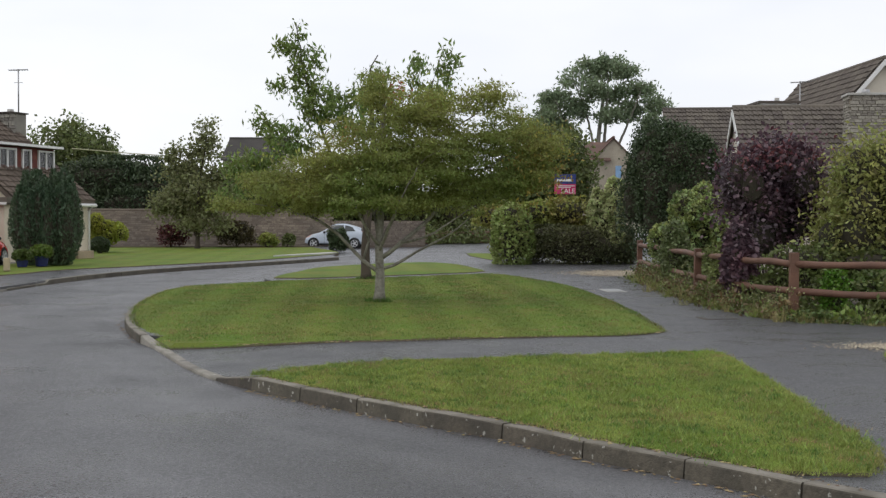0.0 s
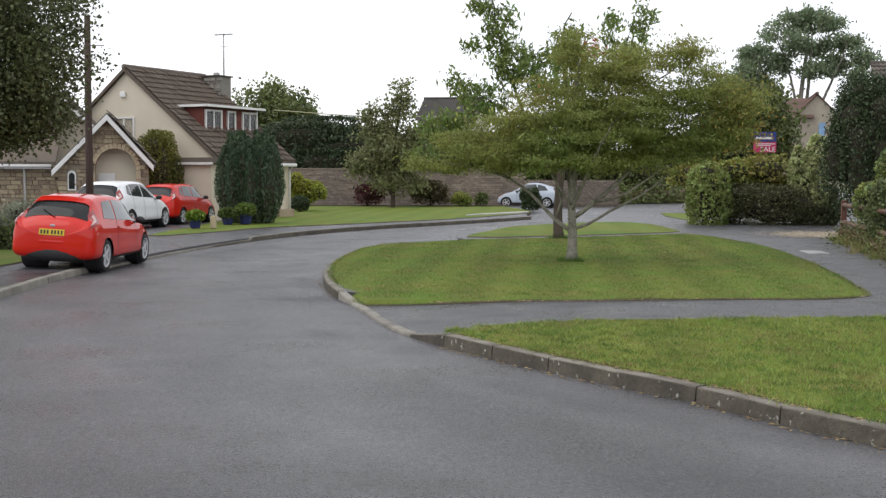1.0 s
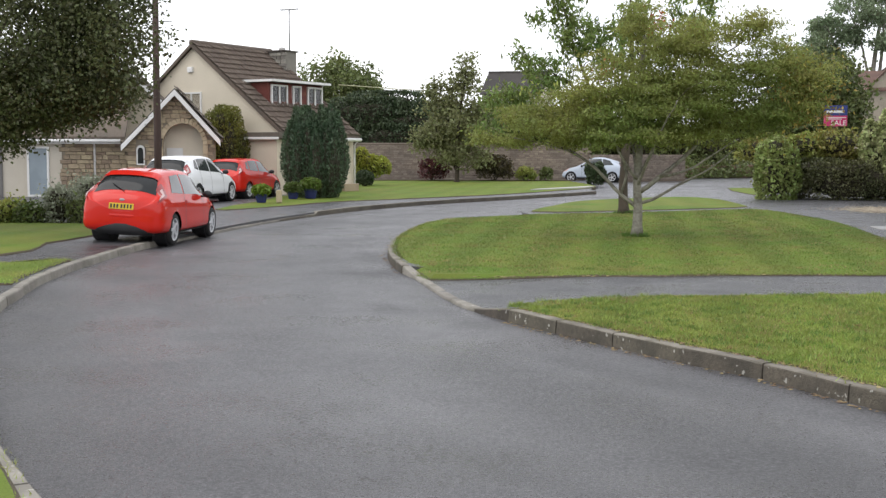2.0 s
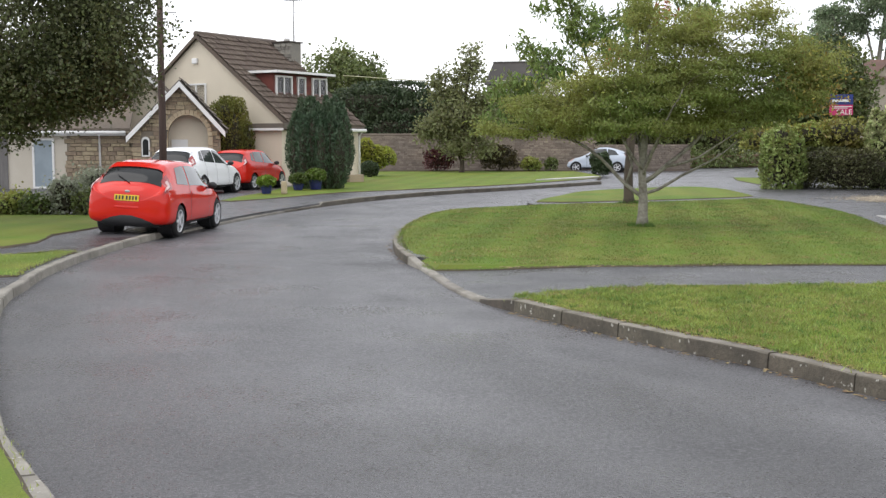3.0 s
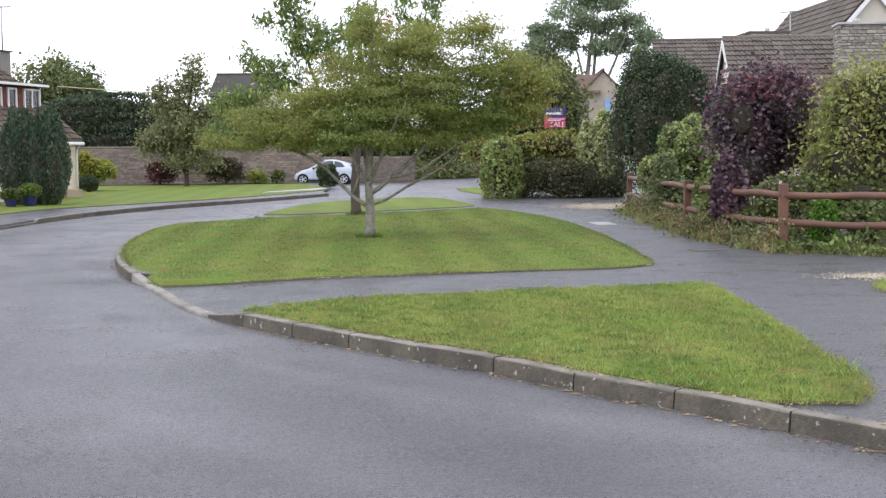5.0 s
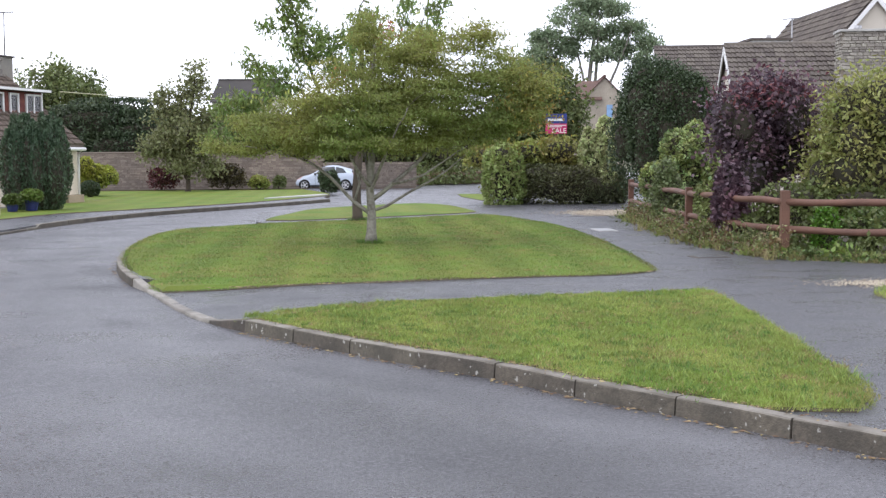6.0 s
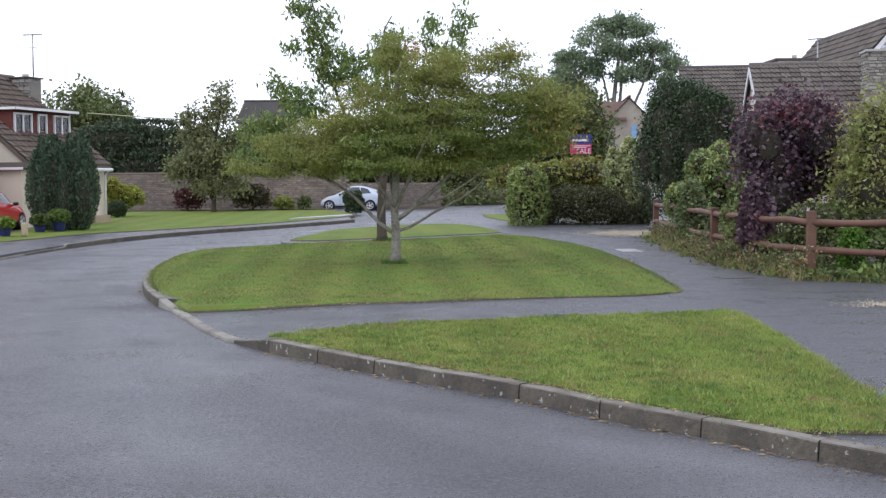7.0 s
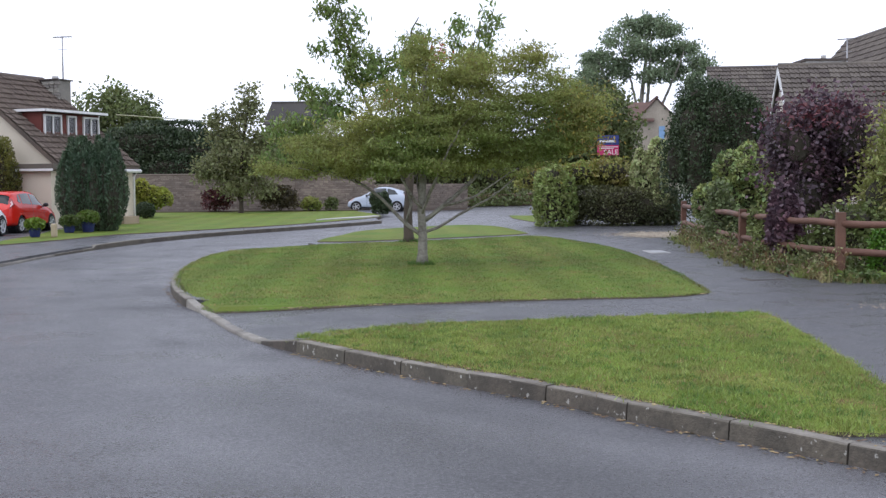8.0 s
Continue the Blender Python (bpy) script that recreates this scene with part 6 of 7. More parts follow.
flower_pot(-13.55, 38.9, 0.21, 0.25, GREEN_LEAF, 82, "blue glazed pot with a green hydrangea")
flower_pot(-13.1, 39.4, 0.25, 0.34, leaf_material("pot_leaf", (0.14, 0.2, 0.03), (0.1, 0.16, 0.03), 0.35, 0.3), 83, "wide blue glazed pot with a leafy plant")
stub = thing("stone_marker", pose(-13.0, 36.0, 0.12), "small pale weathered stone marker on the lawn", "stone")
part("stone", boxes((-0.085, 0.085, -0.08, 0.08, 0, 0.4), bevel=0.04), DRESSED, stub)
post = thing("white_marker", pose(-1.9, 78.0, 0.0), "tiny white object lying on the far road", "litter")
part("marker", boxes((-0.12, 0.12, -0.1, 0.1, 0, 0.16), bevel=0.03), WHITE, post)

# ---- grass and weeds ----
def inside_polygon(px, py, poly):
    hit = np.zeros(len(px), bool)
    for (x0, y0), (x1, y1) in zip(poly, poly[1:] + poly[:1]):
        cross = ((y0 > py) != (y1 > py)) & (px < (x1 - x0) * (py - y0) / (y1 - y0 + 1e-12) + x0)
        hit ^= cross
    return hit


def blades_mesh(name, x, y, z, h, w, rng):
    """Upright grass blades, one bent triangle each."""
    k = len(x)
    a = rng.uniform(0, 6.283, k)
    lean = rng.normal(size=(k, 2)) * h[:, None] * 0.55
    dx, dy = np.cos(a) * w, np.sin(a) * w
    v = np.empty((k, 3, 3))
    v[:, 0] = np.stack([x - dx, y - dy, z], 1)
    v[:, 1] = np.stack([x + dx, y + dy, z], 1)
    v[:, 2] = np.stack([x + lean[:, 0], y + lean[:, 1], z + h], 1)
    me = bpy.data.meshes.new(name)
    me.vertices.add(k * 3)
    me.vertices.foreach_set("co", v.astype(np.float32).ravel())
    me.loops.add(k * 3)
    me.loops.foreach_set("vertex_index", np.arange(k * 3, dtype=np.int32))
    me.polygons.add(k)
    me.polygons.foreach_set("loop_start", np.arange(0, k * 3, 3, dtype=np.int32))
    me.update(calc_edges=True)
    return me


def turf(name, poly, count, label, top=0.13, h=(0.008, 0.022), w=0.0035, seed=1, y_max=None, edge=0, mat=None):
    rng = np.random.default_rng(seed)
    p = np.array(poly)
    lo, hi = p.min(0), p.max(0)
    if y_max:
        hi[1] = min(hi[1], y_max)
    x, y = rng.uniform(lo[0], hi[0], count * 3), rng.uniform(lo[1], hi[1], count * 3)
    ok = inside_polygon(x, y, poly)
    x, y = x[ok][:count], y[ok][:count]
    if edge:
        i = rng.integers(0, len(p), edge)
        q = p[i] + (p[(i + 1) % len(p)] - p[i]) * rng.random((edge, 1)) + rng.normal(size=(edge, 2)) * 0.03
        x, y = np.append(x, q[:, 0]), np.append(y, q[:, 1])
    hh = rng.uniform(*h, len(x)) * (1 + 0.6 * (rng.random(len(x)) < 0.02))
    z = np.full(len(x), top)
    if edge:
        z[-edge:] -= 0.03
        hh[-edge:] *= 1.6
        z[-edge:] = np.array([level(a, b) + 0.015 for a, b in zip(x[-edge:], y[-edge:])])
    ob = part(name, blades_mesh(name, x, y, z, hh, w, rng), mat or BLADE)
    return tagged(ob, label, "grass", kind="stuff")


turf("grass_front", LAWNS["lawn_front"], 150000, "short blades of the mown front lawn", seed=101, edge=5000)
turf("grass_island", LAWNS["lawn_island"], 120000, "short darker blades of the mown lawn island", seed=102, w=0.006, edge=6000, mat=BLADE_DARKER)
turf("grass_left", LAWNS["lawn_near_left"], 9000, "short blades on the verge corner", seed=103, edge=1500)
turf("grass_drive_edge", LAWNS["lawn_drive_edge"], 9000, "rough blades beside the gravel drive", seed=105, h=(0.02, 0.06), edge=900)
turf("grass_strip", LAWNS["lawn_left_strip"], 9000, "short blades on the kerbside strip", seed=104, w=0.006, edge=1500)


def weeds(name, line, width, count, mat, leaf, height, label, seed):
    """A ragged growth of leaves along a line, thicker in clumps."""
    rng = np.random.default_rng(seed)
    pts = np.array(flat(line, 0.1))
    i = rng.integers(0, len(pts) - 1, count)
    c = pts[i] + rng.normal(size=(count, 2)) * width
    n = np.array([noise.noise(Vector((a * 1.3, b * 1.3, seed))) for a, b in c])
    z = 0.1 + rng.random(count) ** 1.4 * height * np.clip(0.65 + 1.1 * n, 0.12, 1.6)
    me = leaves_mesh(name, np.column_stack([c, z]), leaf, rng, 0.0, 2.0)
    return tagged(part(name, me, mat), label, "weeds", kind="stuff")


FENCE_FOOT = [(5.4, 33.0), (5.24, 30), (5.1, 25.5), (5.18, 22.3), (5.58, 19.75)]
FENCE_SIDE = [(5.72, 19.55), (6.9, 18.9), (9.6, 17.0)]
weeds("fence_weeds", FENCE_FOOT, 0.15, 2600, leaf_material("weed_leaf", (0.2, 0.24, 0.065), (0.15, 0.18, 0.05), 0.45, 0.35), 0.035, 0.4, "tangle of green weeds along the fence foot", 111)
weeds("fence_weeds_pale", FENCE_FOOT, 0.16, 4200, leaf_material("dull_weed_leaf", (0.26, 0.26, 0.11), (0.19, 0.2, 0.08), 0.45, 0.35), 0.03, 0.6, "pale dry weeds along the fence foot", 112)
weeds("fence_weeds_brown", FENCE_FOOT, 0.16, 3500, leaf_material("dry_brown_leaf", (0.2, 0.13, 0.06), (0.15, 0.1, 0.05), 0.4, 0.2), 0.045, 0.38, "dead brown stalks along the fence foot", 113)
weeds("side_weeds", FENCE_SIDE, 0.16, 2200, GREEN_LEAF, 0.045, 0.2, "low green plants under the rails", 114)
weeds("side_weeds_bright", FENCE_SIDE, 0.15, 900, leaf_material("fresh_green_leaf", (0.18, 0.24, 0.05), (0.14, 0.18, 0.04), 0.4, 0.3), 0.05, 0.22, "bright green ground cover beside the path", 115)
weeds("bed_growth", [(5.9, 33), (5.9, 28), (5.8, 23), (6.4, 20.6), (9.5, 19.2)], 0.4, 12000, OLIVE_LEAF, 0.05, 0.62, "dense mixed undergrowth behind the fence", 116)
def long_grass(name, line, clumps, mat, label, seed, h=(0.1, 0.38), per=34, wide=0.17):
    """Uncut grass standing in clumps along a line."""
    rng = np.random.default_rng(seed)
    pts = np.array(flat(line, 0.1))
    c = pts[rng.integers(0, len(pts), clumps)] + rng.normal(size=(clumps, 2)) * wide
    q = np.repeat(c, per, 0) + rng.normal(size=(clumps * per, 2)) * 0.05
    hh = np.repeat(rng.uniform(*h, clumps), per) * rng.uniform(0.4, 1.0, clumps * per)
    ob = part(name, blades_mesh(name, q[:, 0], q[:, 1], np.full(len(q), 0.1), hh, 0.006, rng), mat)
    return tagged(ob, label, "grass", kind="stuff")


DRY_BLADE_LONG = leaf_material("dry_long_grass", (0.36, 0.31, 0.14), (0.27, 0.26, 0.1), 0.45, 0.3, 0.7, 1.0)
long_grass("long_grass_dry", FENCE_FOOT, 130, DRY_BLADE_LONG, "dry uncut grass standing along the fence foot", 141)
long_grass("long_grass_green", FENCE_FOOT, 150, leaf_material("green_long_grass", (0.2, 0.27, 0.06), (0.27, 0.29, 0.08), 0.45, 0.35, 0.7, 1.0), "uncut green grass standing along the fence foot", 142, h=(0.08, 0.28))
long_grass("side_grass", FENCE_SIDE, 110, DRY_BLADE_LONG, "mixed uncut grass under the rails", 143, h=(0.06, 0.25))
weeds("bank_growth", [(-6, 77), (0, 81), (4, 86), (9, 97)], 0.8, 7000, OLIVE_LEAF, 0.14, 1.5, "scrub over the earth bank", 118)


def tufts(name, poly, clumps, label, mat, seed, h=(0.03, 0.06), per=26, r=0.035):
    """Coarser tufts standing in the mown turf."""
    rng = np.random.default_rng(seed)
    p = np.array(poly)
    lo, hi = p.min(0), p.max(0)
    c = rng.uniform(lo, hi, (clumps * 3, 2))
    c = c[inside_polygon(c[:, 0], c[:, 1], poly)][:clumps]
    q = np.repeat(c, per, 0) + rng.normal(size=(len(c) * per, 2)) * r * rng.uniform(0.5, 1.8, (len(c), 1)).repeat(per, 0)
    hh = rng.uniform(*h, len(q))
    ob = part(name, blades_mesh(name, q[:, 0], q[:, 1], np.full(len(q), 0.13), hh, 0.005, rng), mat)
    return tagged(ob, label, "grass", kind="stuff")


PALE_BLADE = leaf_material("pale_coarse_grass", (0.3, 0.36, 0.09), (0.24, 0.3, 0.06), 0.4, 0.35, 0.6, 1.0)
DARK_BLADE = leaf_material("dark_clover", (0.11, 0.2, 0.035), (0.13, 0.21, 0.04), 0.35, 0.25, 0.6, 1.0)
DRY_BLADE = leaf_material("dry_straw", (0.36, 0.27, 0.12), (0.27, 0.2, 0.09), 0.4, 0.25, 0.7, 1.0)
tufts("grass_tufts_pale", LAWNS["lawn_front"], 520, "paler coarse tufts in the front lawn", PALE_BLADE, 121)
tufts("grass_tufts_dark", LAWNS["lawn_front"], 420, "dark clover patches in the front lawn", DARK_BLADE, 122, h=(0.02, 0.045), r=0.05)
tufts("grass_tufts_dry", LAWNS["lawn_front"], 260, "dry straw-coloured patches in the front lawn", DRY_BLADE, 123, h=(0.015, 0.035), r=0.06)
tufts("island_tufts_dark", LAWNS["lawn_island"], 260, "dark clover patches in the lawn island", DARK_BLADE, 124, h=(0.02, 0.045), r=0.08)
tufts("island_tufts_dry", LAWNS["lawn_island"], 420, "dry patches in the lawn island", DRY_BLADE, 125, h=(0.015, 0.035), r=0.09)


for x, y, seed in ((-1.26, 23.3, 126), (-2.06, 31.9, 127)):
    ring = [(x + 0.26 * math.cos(a * 0.7), y + 0.22 * math.sin(a * 0.7)) for a in range(9)]
    tufts("trunk_grass", ring, 34, "longer uncut grass round the trunk", DARK_BLADE, seed, h=(0.04, 0.11), r=0.03)


def litter(name, line, offset, count, mat, size, label, seed, z=-0.005):
    """Fallen leaves and stalks gathered along a line."""
    rng = np.random.default_rng(seed)
    pts = np.array(inset(flat(line, 0.05), offset))
    c = pts[rng.integers(0, len(pts), count)] + rng.normal(size=(count, 2)) * 0.035
    a = rng.uniform(0, 6.283, count)
    d = np.stack([np.cos(a), np.sin(a)], 1) * size * rng.uniform(0.5, 1.6, (count, 1))
    e = np.stack([-d[:, 1], d[:, 0]], 1) * 0.35
    zz = np.full((count, 1), z)
    v = np.stack([np.hstack([c - d, zz]), np.hstack([c + e, zz + size * 0.25]), np.hstack([c + d, zz + size * 0.1]), np.hstack([c - e, zz])], 1).reshape(-1, 3)
    me = mesh_of(name, v, [(4 * i, 4 * i + 1, 4 * i + 2, 4 * i + 3) for i in range(count)])
    return tagged(part(name, me, mat), label, "leaf litter", kind="stuff")


STRAW = leaf_material("fallen_straw", (0.34, 0.25, 0.13), (0.22, 0.15, 0.08), 0.5, 0.1, 0.8, 2.0)
litter("gutter_litter", RIGHT_KERB[1:], -0.05, 420, STRAW, 0.022, "dry stalks and leaves in the gutter", 131)
litter("kerb_top_litter", RIGHT_KERB[1:], 0.13, 500, STRAW, 0.02, "dry clippings along the kerb top", 132, z=0.128)
litter("tip_litter", TIP_KERB, -0.05, 160, STRAW, 0.025, "dry leaves in the gutter round the tip", 133)
litter("path_litter", [(-3.0, 15.45), (0.1, 16.38), (3.1, 17.4)], 0.1, 110, STRAW, 0.03, "fallen leaves along the lawn's edge", 134, z=0.125)
litter("fence_litter", FENCE_FOOT, -0.35, 150, STRAW, 0.03, "fallen leaves along the planted verge", 135, z=0.115)

# ---- cars ----
def smooth_table(xs, cols, x):
    """Catmull-Rom through a table's columns at x."""
    i = min(max(int(np.searchsorted(xs, x)) - 1, 0), len(xs) - 2)
    t = (x - xs[i]) / (xs[i + 1] - xs[i])
    a, b, c, d = cols[max(i - 1, 0)], cols[i], cols[i + 1], cols[min(i + 2, len(xs) - 1)]
    return 0.5 * (2 * b + (c - a) * t + (2 * a - 5 * b + 4 * c - d) * t * t + (3 * b - a - 3 * c + d) * t ** 3)


# station, sill height, height of greatest width, waist, top, half widths at the sill, greatest, waist and roof edge
HATCH = np.array([
    (-1.98, 0.34, 0.56, 0.86, 0.93, 0.66, 0.76, 0.71, 0.58), (-1.95, 0.31, 0.59, 0.92, 0.99, 0.73, 0.82, 0.765, 0.64), (-1.87, 0.29, 0.62, 0.96, 1.06, 0.77, 0.85, 0.795, 0.66),
    (-1.70, 0.28, 0.64, 0.98, 1.24, 0.785, 0.865, 0.805, 0.62), (-1.52, 0.27, 0.64, 0.99, 1.38, 0.79, 0.87, 0.81, 0.575), (-1.35, 0.26, 0.64, 0.985, 1.445, 0.79, 0.87, 0.81, 0.58),
    (-0.7, 0.24, 0.62, 0.95, 1.49, 0.79, 0.865, 0.815, 0.61), (-0.1, 0.24, 0.62, 0.92, 1.48, 0.79, 0.865, 0.815, 0.61), (0.3, 0.24, 0.61, 0.90, 1.41, 0.79, 0.865, 0.81, 0.6),
    (0.75, 0.24, 0.60, 0.88, 1.16, 0.78, 0.86, 0.80, 0.61), (1.02, 0.25, 0.58, 0.86, 0.99, 0.78, 0.85, 0.79, 0.63), (1.4, 0.26, 0.55, 0.80, 0.92, 0.76, 0.84, 0.74, 0.58),
    (1.75, 0.27, 0.52, 0.70, 0.80, 0.70, 0.77, 0.66, 0.50), (1.93, 0.30, 0.48, 0.60, 0.66, 0.58, 0.64, 0.54, 0.40), (2.0, 0.36, 0.46, 0.52, 0.56, 0.46, 0.50, 0.42, 0.30)])


ROUND = HATCH.copy()
ROUND[:, 4] = (0.82, 0.88, 0.96, 1.08, 1.2, 1.3, 1.48, 1.5, 1.42, 1.18, 1.02, 0.96, 0.84, 0.66, 0.56)


class Shell:
    """A car's skin as a surface: x along the car, v from the sill's middle (0) over the side to the roof's middle (1)."""

    def __init__(self, table, length=1.0, height=1.0):
        self.xs, self.cols, self.length, self.height = table[:, 0], table[:, 1:], length, height

    def at(self, x, v, side=1):
        z0, zm, belt, top, w0, w1, w2, w3 = smooth_table(self.xs, self.cols, x)
        ring = np.array([(0, z0), (w0, z0), (w1, zm), (w2, belt), (w3, top - 0.075), (0.55 * w3, top - 0.012), (0, top)])
        y, z = smooth_table(np.arange(7) / 6, ring, v)
        return np.array((x * self.length, side * max(y, 0.0), z * self.height))

    def patch(self, name, corners, out=0.006, nu=10, nv=6, side=1, thick=0.0):
        """A curved panel on the skin; corners are four (x, v)."""
        a, b, c, d = [np.array(p, float) for p in corners]
        vs, fs = [], []
        for i in range(nu + 1):
            for j in range(nv + 1):
                s, t = i / nu, j / nv
                q = (a * (1 - s) + b * s) * (1 - t) + (d * (1 - s) + c * s) * t
                p = self.at(q[0], q[1], side)
                e = 0.01
                du = self.at(min(q[0] + e, 1.99), q[1], side) - self.at(max(q[0] - e, -1.96), q[1], side)
                dv = self.at(q[0], min(q[1] + e, 1), side) - self.at(q[0], max(q[1] - e, 0), side)
                nrm = np.cross(du, dv) * side
                nrm /= np.linalg.norm(nrm) + 1e-9
                if nrm[1] * side < -0.2:
                    nrm = -nrm
                vs.append(p + nrm * out)
        for i in range(nu):
            for j in range(nv):
                k = i * (nv + 1) + j
                fs.append((k, k + nv + 1, k + nv + 2, k + 1))
        return mesh_of(name, vs, fs, True)

    def whole_patch(self, name, x0, x1, v0, out=0.006, nu=8, nv=8):
        """A panel across the middle from side to side (screens)."""
        vs, fs = [], []
        for i in range(nu + 1):
            x = x0 + (x1 - x0) * i / nu
            for j in range(-nv, nv + 1):
                v = 1 - (1 - v0) * abs(j) / nv
                p = self.at(x, v, 1 if j >= 0 else -1)
                d = self.at(x + 0.01, 1.0) - self.at(x - 0.01, 1.0)
                n = np.array((-d[2], 0, d[0]))
                n /= np.linalg.norm(n)
                vs.append(p + n * out)
        w = 2 * nv + 1
        for i in range(nu):
            for j in range(w - 1):
                k = i * w + j
                fs.append((k, k + w, k + w + 1, k + 1))
        return mesh_of(name, vs, fs, True)


def bumper(name, x, z0, z1, half, rise):
    """A bumper panel that curves round the car's tail; rise lifts its lower edge at the ends."""
    prof = ((0.16, 0.0), (0.03, 0.03), (0.0, 0.35), (0.0, 0.75), (0.02, 0.95), (0.1, 1.0))
    vs, fs, n, m = [], [], 36, 6
    for i in range(n + 1):
        s = 2 * i / n - 1
        back = 0.24 * abs(s) ** 7 + 0.04 * s * s
        for dx, f in prof:
            lo = z0 + rise * abs(s) ** 3
            vs.append((x + dx + back, half * s * (1 - 0.25 * dx), lo + (z1 - lo) * f))
    for i in range(n):
        for j in range(m - 1):
            k = i * m + j
            fs.append((k, k + 1, k + m + 1, k + m))
    return mesh_of(name, vs, fs, True)


def wheel(car, x, y, side, radius=0.305, style=5):
    """A wheel: tyre and spoked alloy rim."""
    w = thing("wheel", None)
    w.parent = car
    w.matrix_basis = pose(x, y, radius, 0, 0, 0 if side > 0 else 180)
    prof = [(-0.1, radius * 0.72), (-0.1, radius * 0.94), (-0.07, radius), (0.07, radius), (0.1, radius * 0.94), (0.1, radius * 0.72)]
    vs, fs, k = [], [], 28
    for i in range(k):
        a = 2 * math.pi * i / k
        for d, r in prof:
            vs.append((r * math.cos(a), d, r * math.sin(a)))
    m = len(prof)
    for i in range(k):
        for j in range(m - 1):
            a, b = i * m + j, ((i + 1) % k) * m + j
            fs.append((a, a + 1, b + 1, b))
    part("tyre", mesh_of("tyre", vs, fs, True), RUBBER, w)
    bm = bmesh.new()
    r0 = radius * 0.74
    for a, b, d0, d1 in ((r0, r0 * 0.86, 0.05, 0.1),):
        ring_v = []
        for i in range(k):
            t = 2 * math.pi * i / k
            c, s = math.cos(t), math.sin(t)
            ring_v.append([bm.verts.new((q * c, d, q * s)) for q, d in ((a, -0.02), (a, d1), (b, d1 - 0.01), (b, d0 - 0.06))])
        for i in range(k):
            p, q = ring_v[i], ring_v[(i + 1) % k]
            for j in range(3):
                bm.faces.new((p[j], p[j + 1], q[j + 1], q[j]))
    for i in range(style):
        box(bm, 0.02, r0 * 0.9, 0.055, 0.085, -0.028, 0.028, 0.008, Matrix.Rotation(2 * math.pi * i / style, 4, "Y"))
    bmesh.ops.create_cone(bm, cap_ends=True, segments=16, radius1=0.05, radius2=0.04, depth=0.04, matrix=pose(0, 0.08, 0, -90))
    part("rim", bm, ALLOY, w, "silver spoked alloy rim")
    bm = bmesh.new()
    bmesh.ops.create_cone(bm, cap_ends=True, segments=24, radius1=r0 * 0.9, radius2=r0 * 0.9, depth=0.02, matrix=pose(0, 0.01, 0, 90))
    part("brake_backing", bm, BLACK, w)


def hatchback(name, m, paint, label, table=HATCH, length=1.0, height=1.0, doors=3, plate=True, rear_bumper_black=True):
    car = thing(name, m, label, "car")
    sh = Shell(table, length, height)
    wheels = ((-1.2, 1), (-1.2, -1), (1.29, 1), (1.29, -1))
    nx, nv = 110, 42
    xs = np.linspace(table[0, 0], table[-1, 0], nx)
    vs, fs = [], []
    rows = []
    for x in xs:
        half = [sh.at(x, v, 1) for v in np.linspace(0, 1, nv)]
        rows.append(half + [np.array((p[0], -p[1], p[2])) for p in half[-2:0:-1]])
    w = len(rows[0])
    for r in rows:
        for p in r:
            for wx, _ in wheels[::2]:
                dx, dz = p[0] - wx * length, p[2] - 0.31
                q = math.hypot(dx, dz)
                if abs(p[1]) > 0.5 and 0.315 < q < 0.375:
                    p = np.array((wx * length + dx / q * 0.345, p[1], 0.31 + dz / q * 0.345))
            vs.append(p)
    for i in range(nx - 1):
        for j in range(w):
            f = (i * w + j, i * w + (j + 1) % w, (i + 1) * w + (j + 1) % w, (i + 1) * w + j)
            c = sum(np.array(vs[k]) for k in f) / 4
            if abs(c[1]) > 0.5 and any(math.hypot(c[0] - wx * length, c[2] - 0.31) < 0.344 for wx, _ in wheels):
                continue
            fs.append(f)
    # domed tail
    ring = np.array(vs[:w])
    mid = np.array((ring[0][0], 0, 0.62 * height))
    last = 0
    for k, back in ((0.9, 0.02), (0.7, 0.034), (0.45, 0.042)):
        start = len(vs)
        vs += [mid + (p - mid) * k - np.array((back, 0, 0)) for p in ring]
        fs += [(last + j, start + j, start + (j + 1) % w, last + (j + 1) % w) for j in range(w)]
        last = start
    vs.append(mid - np.array((0.046, 0, 0)))
    fs += [(last + j, len(vs) - 1, last + (j + 1) % w) for j in range(w)]
    fs.append(tuple((nx - 1) * w + j for j in range(w))[::-1])
    part("body", mesh_of("body", vs, fs, True), paint, car)
    # dark wheel housings
    for wx, s in wheels:
        bm = bmesh.new()
        bmesh.ops.create_cone(bm, cap_ends=True, segments=24, radius1=0.36, radius2=0.36, depth=0.3, matrix=pose(wx * length, s * 0.62, 0.33, 90))
        part("wheel_housing", bm, BLACK, car)
        wheel(car, wx * length, s * 0.755, s)
    part("underside", boxes((-1.75 * length, 1.75 * length, -0.6, 0.6, 0.2, 0.4)), BLACK, car)
    part("rear_window", sh.whole_patch("rear_window", -1.84, -1.55, 0.665), GLASS, car)
    part("windscreen", sh.whole_patch("windscreen", 0.42, 0.95, 0.70), GLASS, car)
    part("roof_spoiler", sh.whole_patch("roof_spoiler", -1.56, -1.38, 0.655, out=0.028), paint, car)
    for s in (1, -1):
        if doors == 3:
            spans = [((-1.28, 0.53), (-0.62, 0.525), (-0.62, 0.655), (-1.05, 0.65)), ((-0.55, 0.525), (0.72, 0.53), (0.30, 0.65), (-0.55, 0.655))]
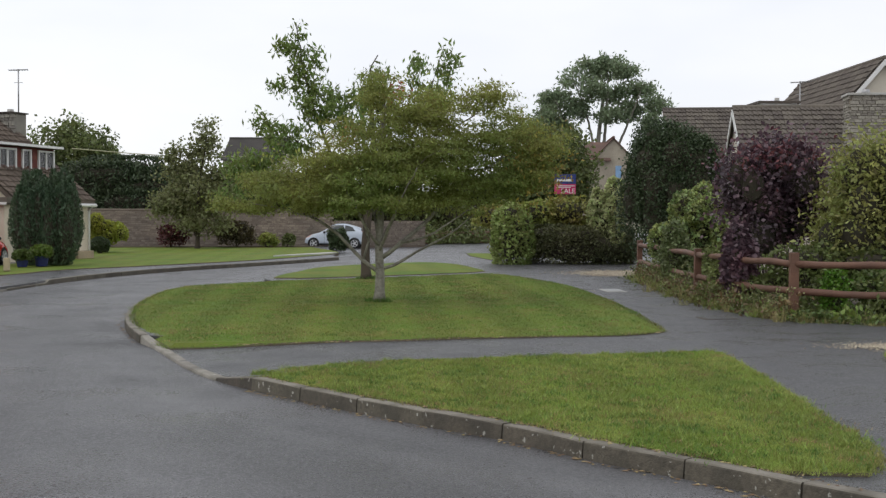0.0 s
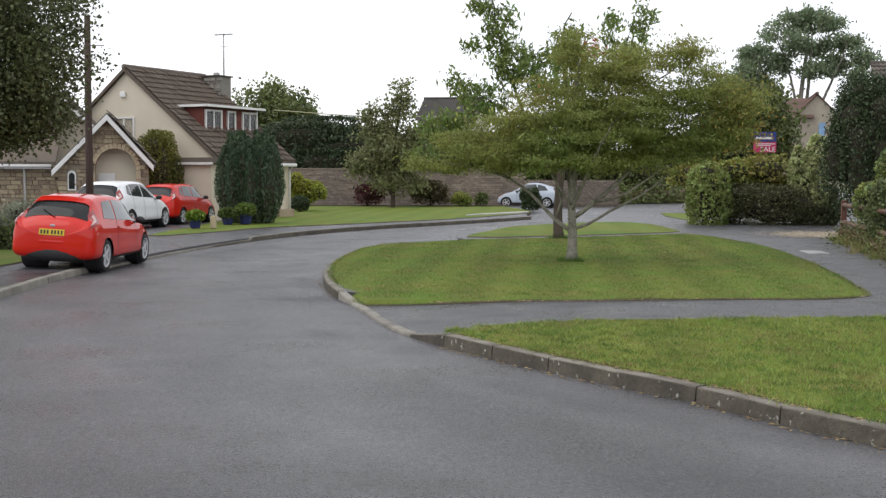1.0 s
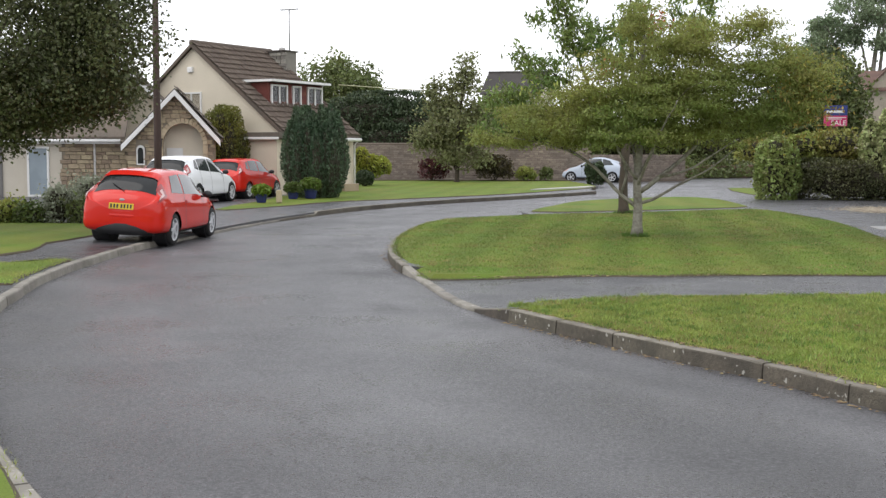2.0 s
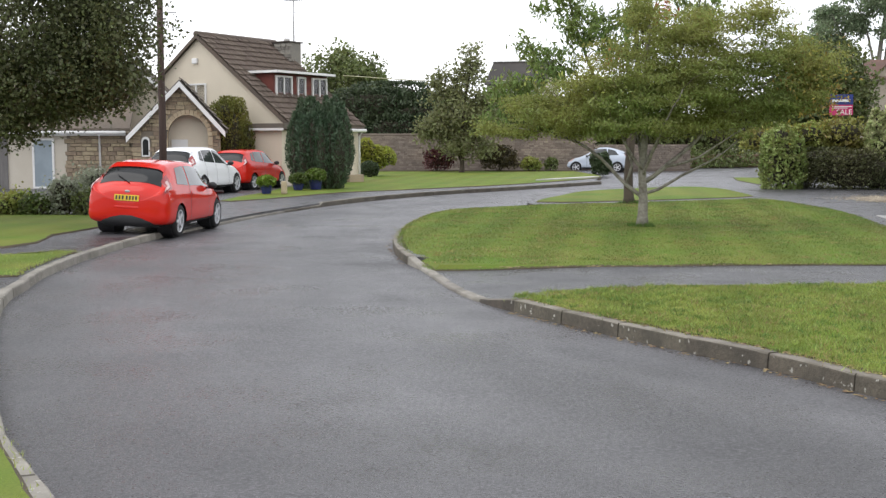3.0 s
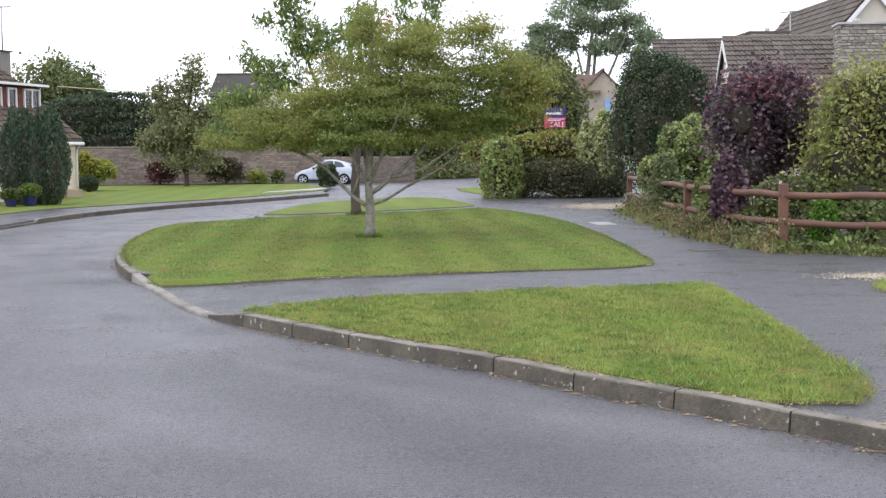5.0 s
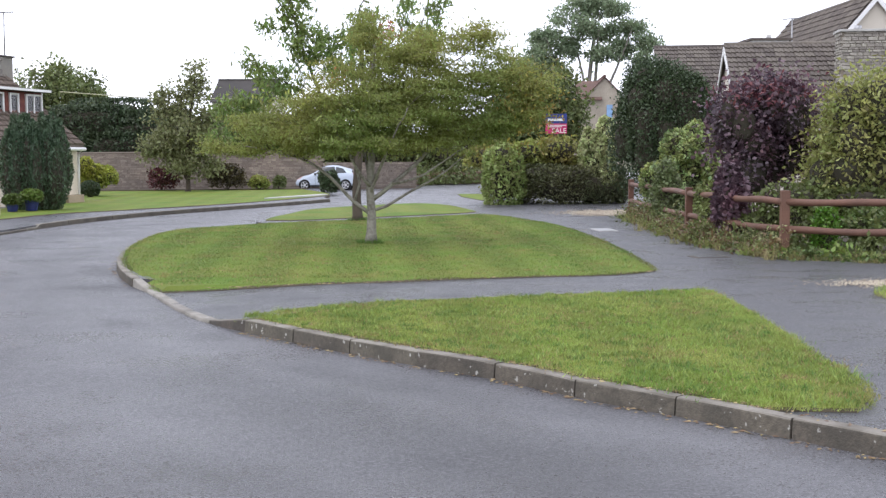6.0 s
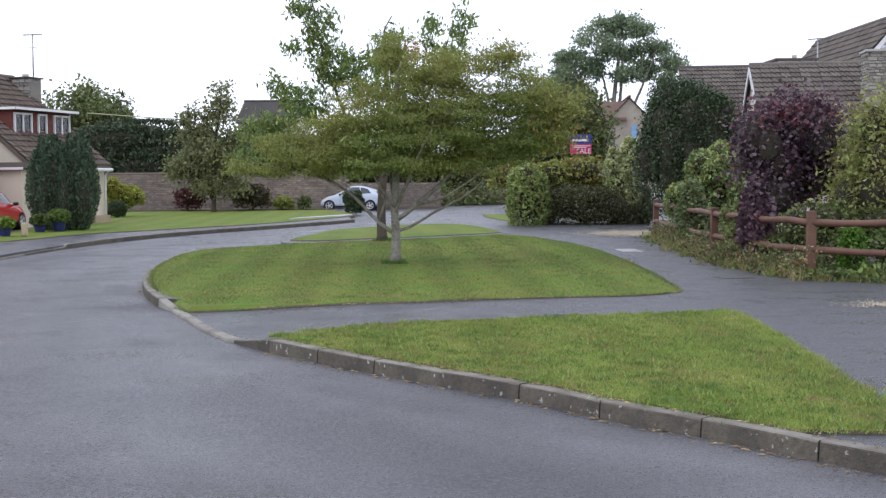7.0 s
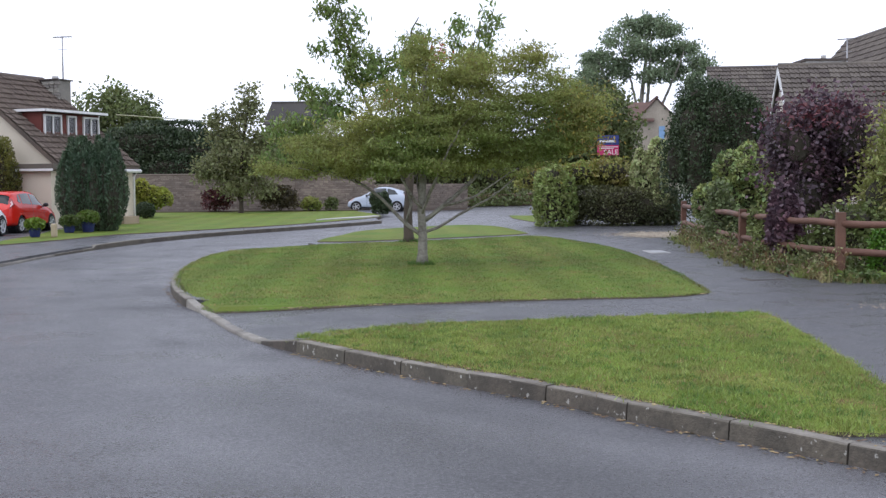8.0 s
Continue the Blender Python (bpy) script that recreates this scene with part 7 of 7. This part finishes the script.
            seams = (-0.58, 0.62)
        else:
            spans = [((-1.3, 0.55), (-1.08, 0.53), (-1.0, 0.65), (-1.12, 0.64)), ((-1.02, 0.53), (-0.3, 0.525), (-0.3, 0.655), (-0.95, 0.655)), ((-0.24, 0.525), (0.72, 0.53), (0.30, 0.65), (-0.24, 0.655))]
            seams = (-0.27, -1.0, 0.62)
        for c in spans:
            part("side_window", sh.patch("side_window", c, side=s), CAR_GLASS, car)
        for x in seams:
            part("door_seam", sh.patch("door_seam", ((x, 0.2), (x + 0.012, 0.2), (x + 0.012, 0.52), (x, 0.52)), 0.003, 1, 10, s), BLACK, car)
        part("door_handle", sh.patch("door_handle", ((-0.52, 0.455), (-0.32, 0.455), (-0.32, 0.475), (-0.52, 0.475)), 0.022, 4, 3, s), paint, car)
        part("sill_trim", sh.patch("sill_trim", ((-0.84, 0.165), (0.93, 0.165), (0.93, 0.2), (-0.84, 0.2)), 0.006, 8, 2, s), BLACK, car)
        part("tail_light", sh.patch("tail_light", ((-1.97, 0.47), (-1.66, 0.5), (-1.57, 0.63), (-1.84, 0.7)), 0.022, 6, 6, s), LAMP_RED, car, "red and clear tail light cluster")
        part("reversing_lamp", sh.patch("reversing_lamp", ((-1.95, 0.5), (-1.76, 0.52), (-1.68, 0.6), (-1.86, 0.65)), 0.032, 3, 3, s), LAMP_CLEAR, car)
        part("headlight", sh.patch("headlight", ((1.55, 0.42), (1.9, 0.42), (1.86, 0.6), (1.35, 0.55)), 0.01, 6, 5, s), LAMP_CLEAR, car)
        bm = bmesh.new()
        bmesh.ops.create_icosphere(bm, subdivisions=2, radius=1.0, matrix=pose(0.62 * length, s * 0.93, 0.97 * height) @ Matrix.Diagonal((0.07, 0.11, 0.075, 1)))
        part("door_mirror", bm, BLACK, car, smooth=True)
        box_bm = bmesh.new()
        box(box_bm, 0.6 * length, 0.66 * length, s * 0.93, s * 0.72, 0.9 * height, 0.94 * height, 0.0)
        part("mirror_arm", box_bm, BLACK, car)
    rear = -1.965 * length
    if rear_bumper_black:
        part("lower_bumper", bumper("lower_bumper", rear - 0.052, 0.2, 0.49, 0.74, 0.07), BLACK, car, "black plastic lower bumper")
    part("bumper", bumper("bumper", rear - 0.062, 0.49, 0.63, 0.82, 0.0), paint, car)
    tilt = pose(-2.0 * length, 0, 0.775 * height, 0, 9, 0)
    if plate:
        bm = bmesh.new()
        box(bm, -0.03, 0.0, -0.26, 0.26, -0.056, 0.056, 0.004, tilt)
        pl = part("number_plate", bm, YELLOW, car, "yellow rear number plate")
        for k in range(7):
            bm = bmesh.new()
            y = -0.205 + k * 0.066 + (0.02 if k > 3 else 0)
            box(bm, -0.034, -0.029, y - 0.018, y + 0.018, -0.036, 0.036, 0.0, tilt)
            part("plate_bar", bm, BLACK, pl)
    bm = bmesh.new()
    bmesh.ops.create_uvsphere(bm, u_segments=12, v_segments=6, radius=1.0, matrix=pose(-1.99 * length, 0, 0.9 * height) @ Matrix.Diagonal((0.02, 0.065, 0.03, 1)))
    part("badge", bm, METAL, car, smooth=True)
    a, b = sh.at(-1.86, 1.0), sh.at(-1.74, 0.86)
    part("rear_wiper", tube_mesh("rear_wiper", [a + (-0.025, 0, 0.0), b + (-0.03, 0, 0.01)], 0.009, 5), BLACK, car)
    return car


def car_pose(x, y, hx, hy, z=0.0, lean=0.0):
    return pose(x, y, z) @ pose(0, 0, 0, 0, 0, math.degrees(math.atan2(hy, hx))) @ pose(0, 0, 0, lean, 0, 0)


hatchback("red_hatchback", car_pose(-10.42, 21.85, -0.11, 0.994, 0.045, 3.2) @ Matrix.Diagonal((0.95, 0.87, 0.96, 1)), CAR_RED, "bright red three-door hatchback parked with two wheels on the kerb", height=0.955)
hatchback("white_hatchback", car_pose(-16.0, 36.1, 0.03, 1.0, 0.095), CAR_WHITE, "white five-door hatchback parked on the drive", doors=5, plate=False, rear_bumper_black=False)
hatchback("red_supermini", car_pose(-16.0, 40.6, 0.1, 1.0, 0.095) @ Matrix.Scale(0.92, 4), CAR_RED, "red five-door supermini parked on the drive", length=0.95, height=1.01, doors=5, plate=False)
hatchback("silver_hatchback", car_pose(-6.2, 69.3, -1.0, 0.03, 0.0) @ Matrix.Scale(0.93, 4), CAR_SILVER, "pale silver-blue rounded small car parked by the garden wall", table=ROUND, doors=3, plate=False, rear_bumper_black=False)
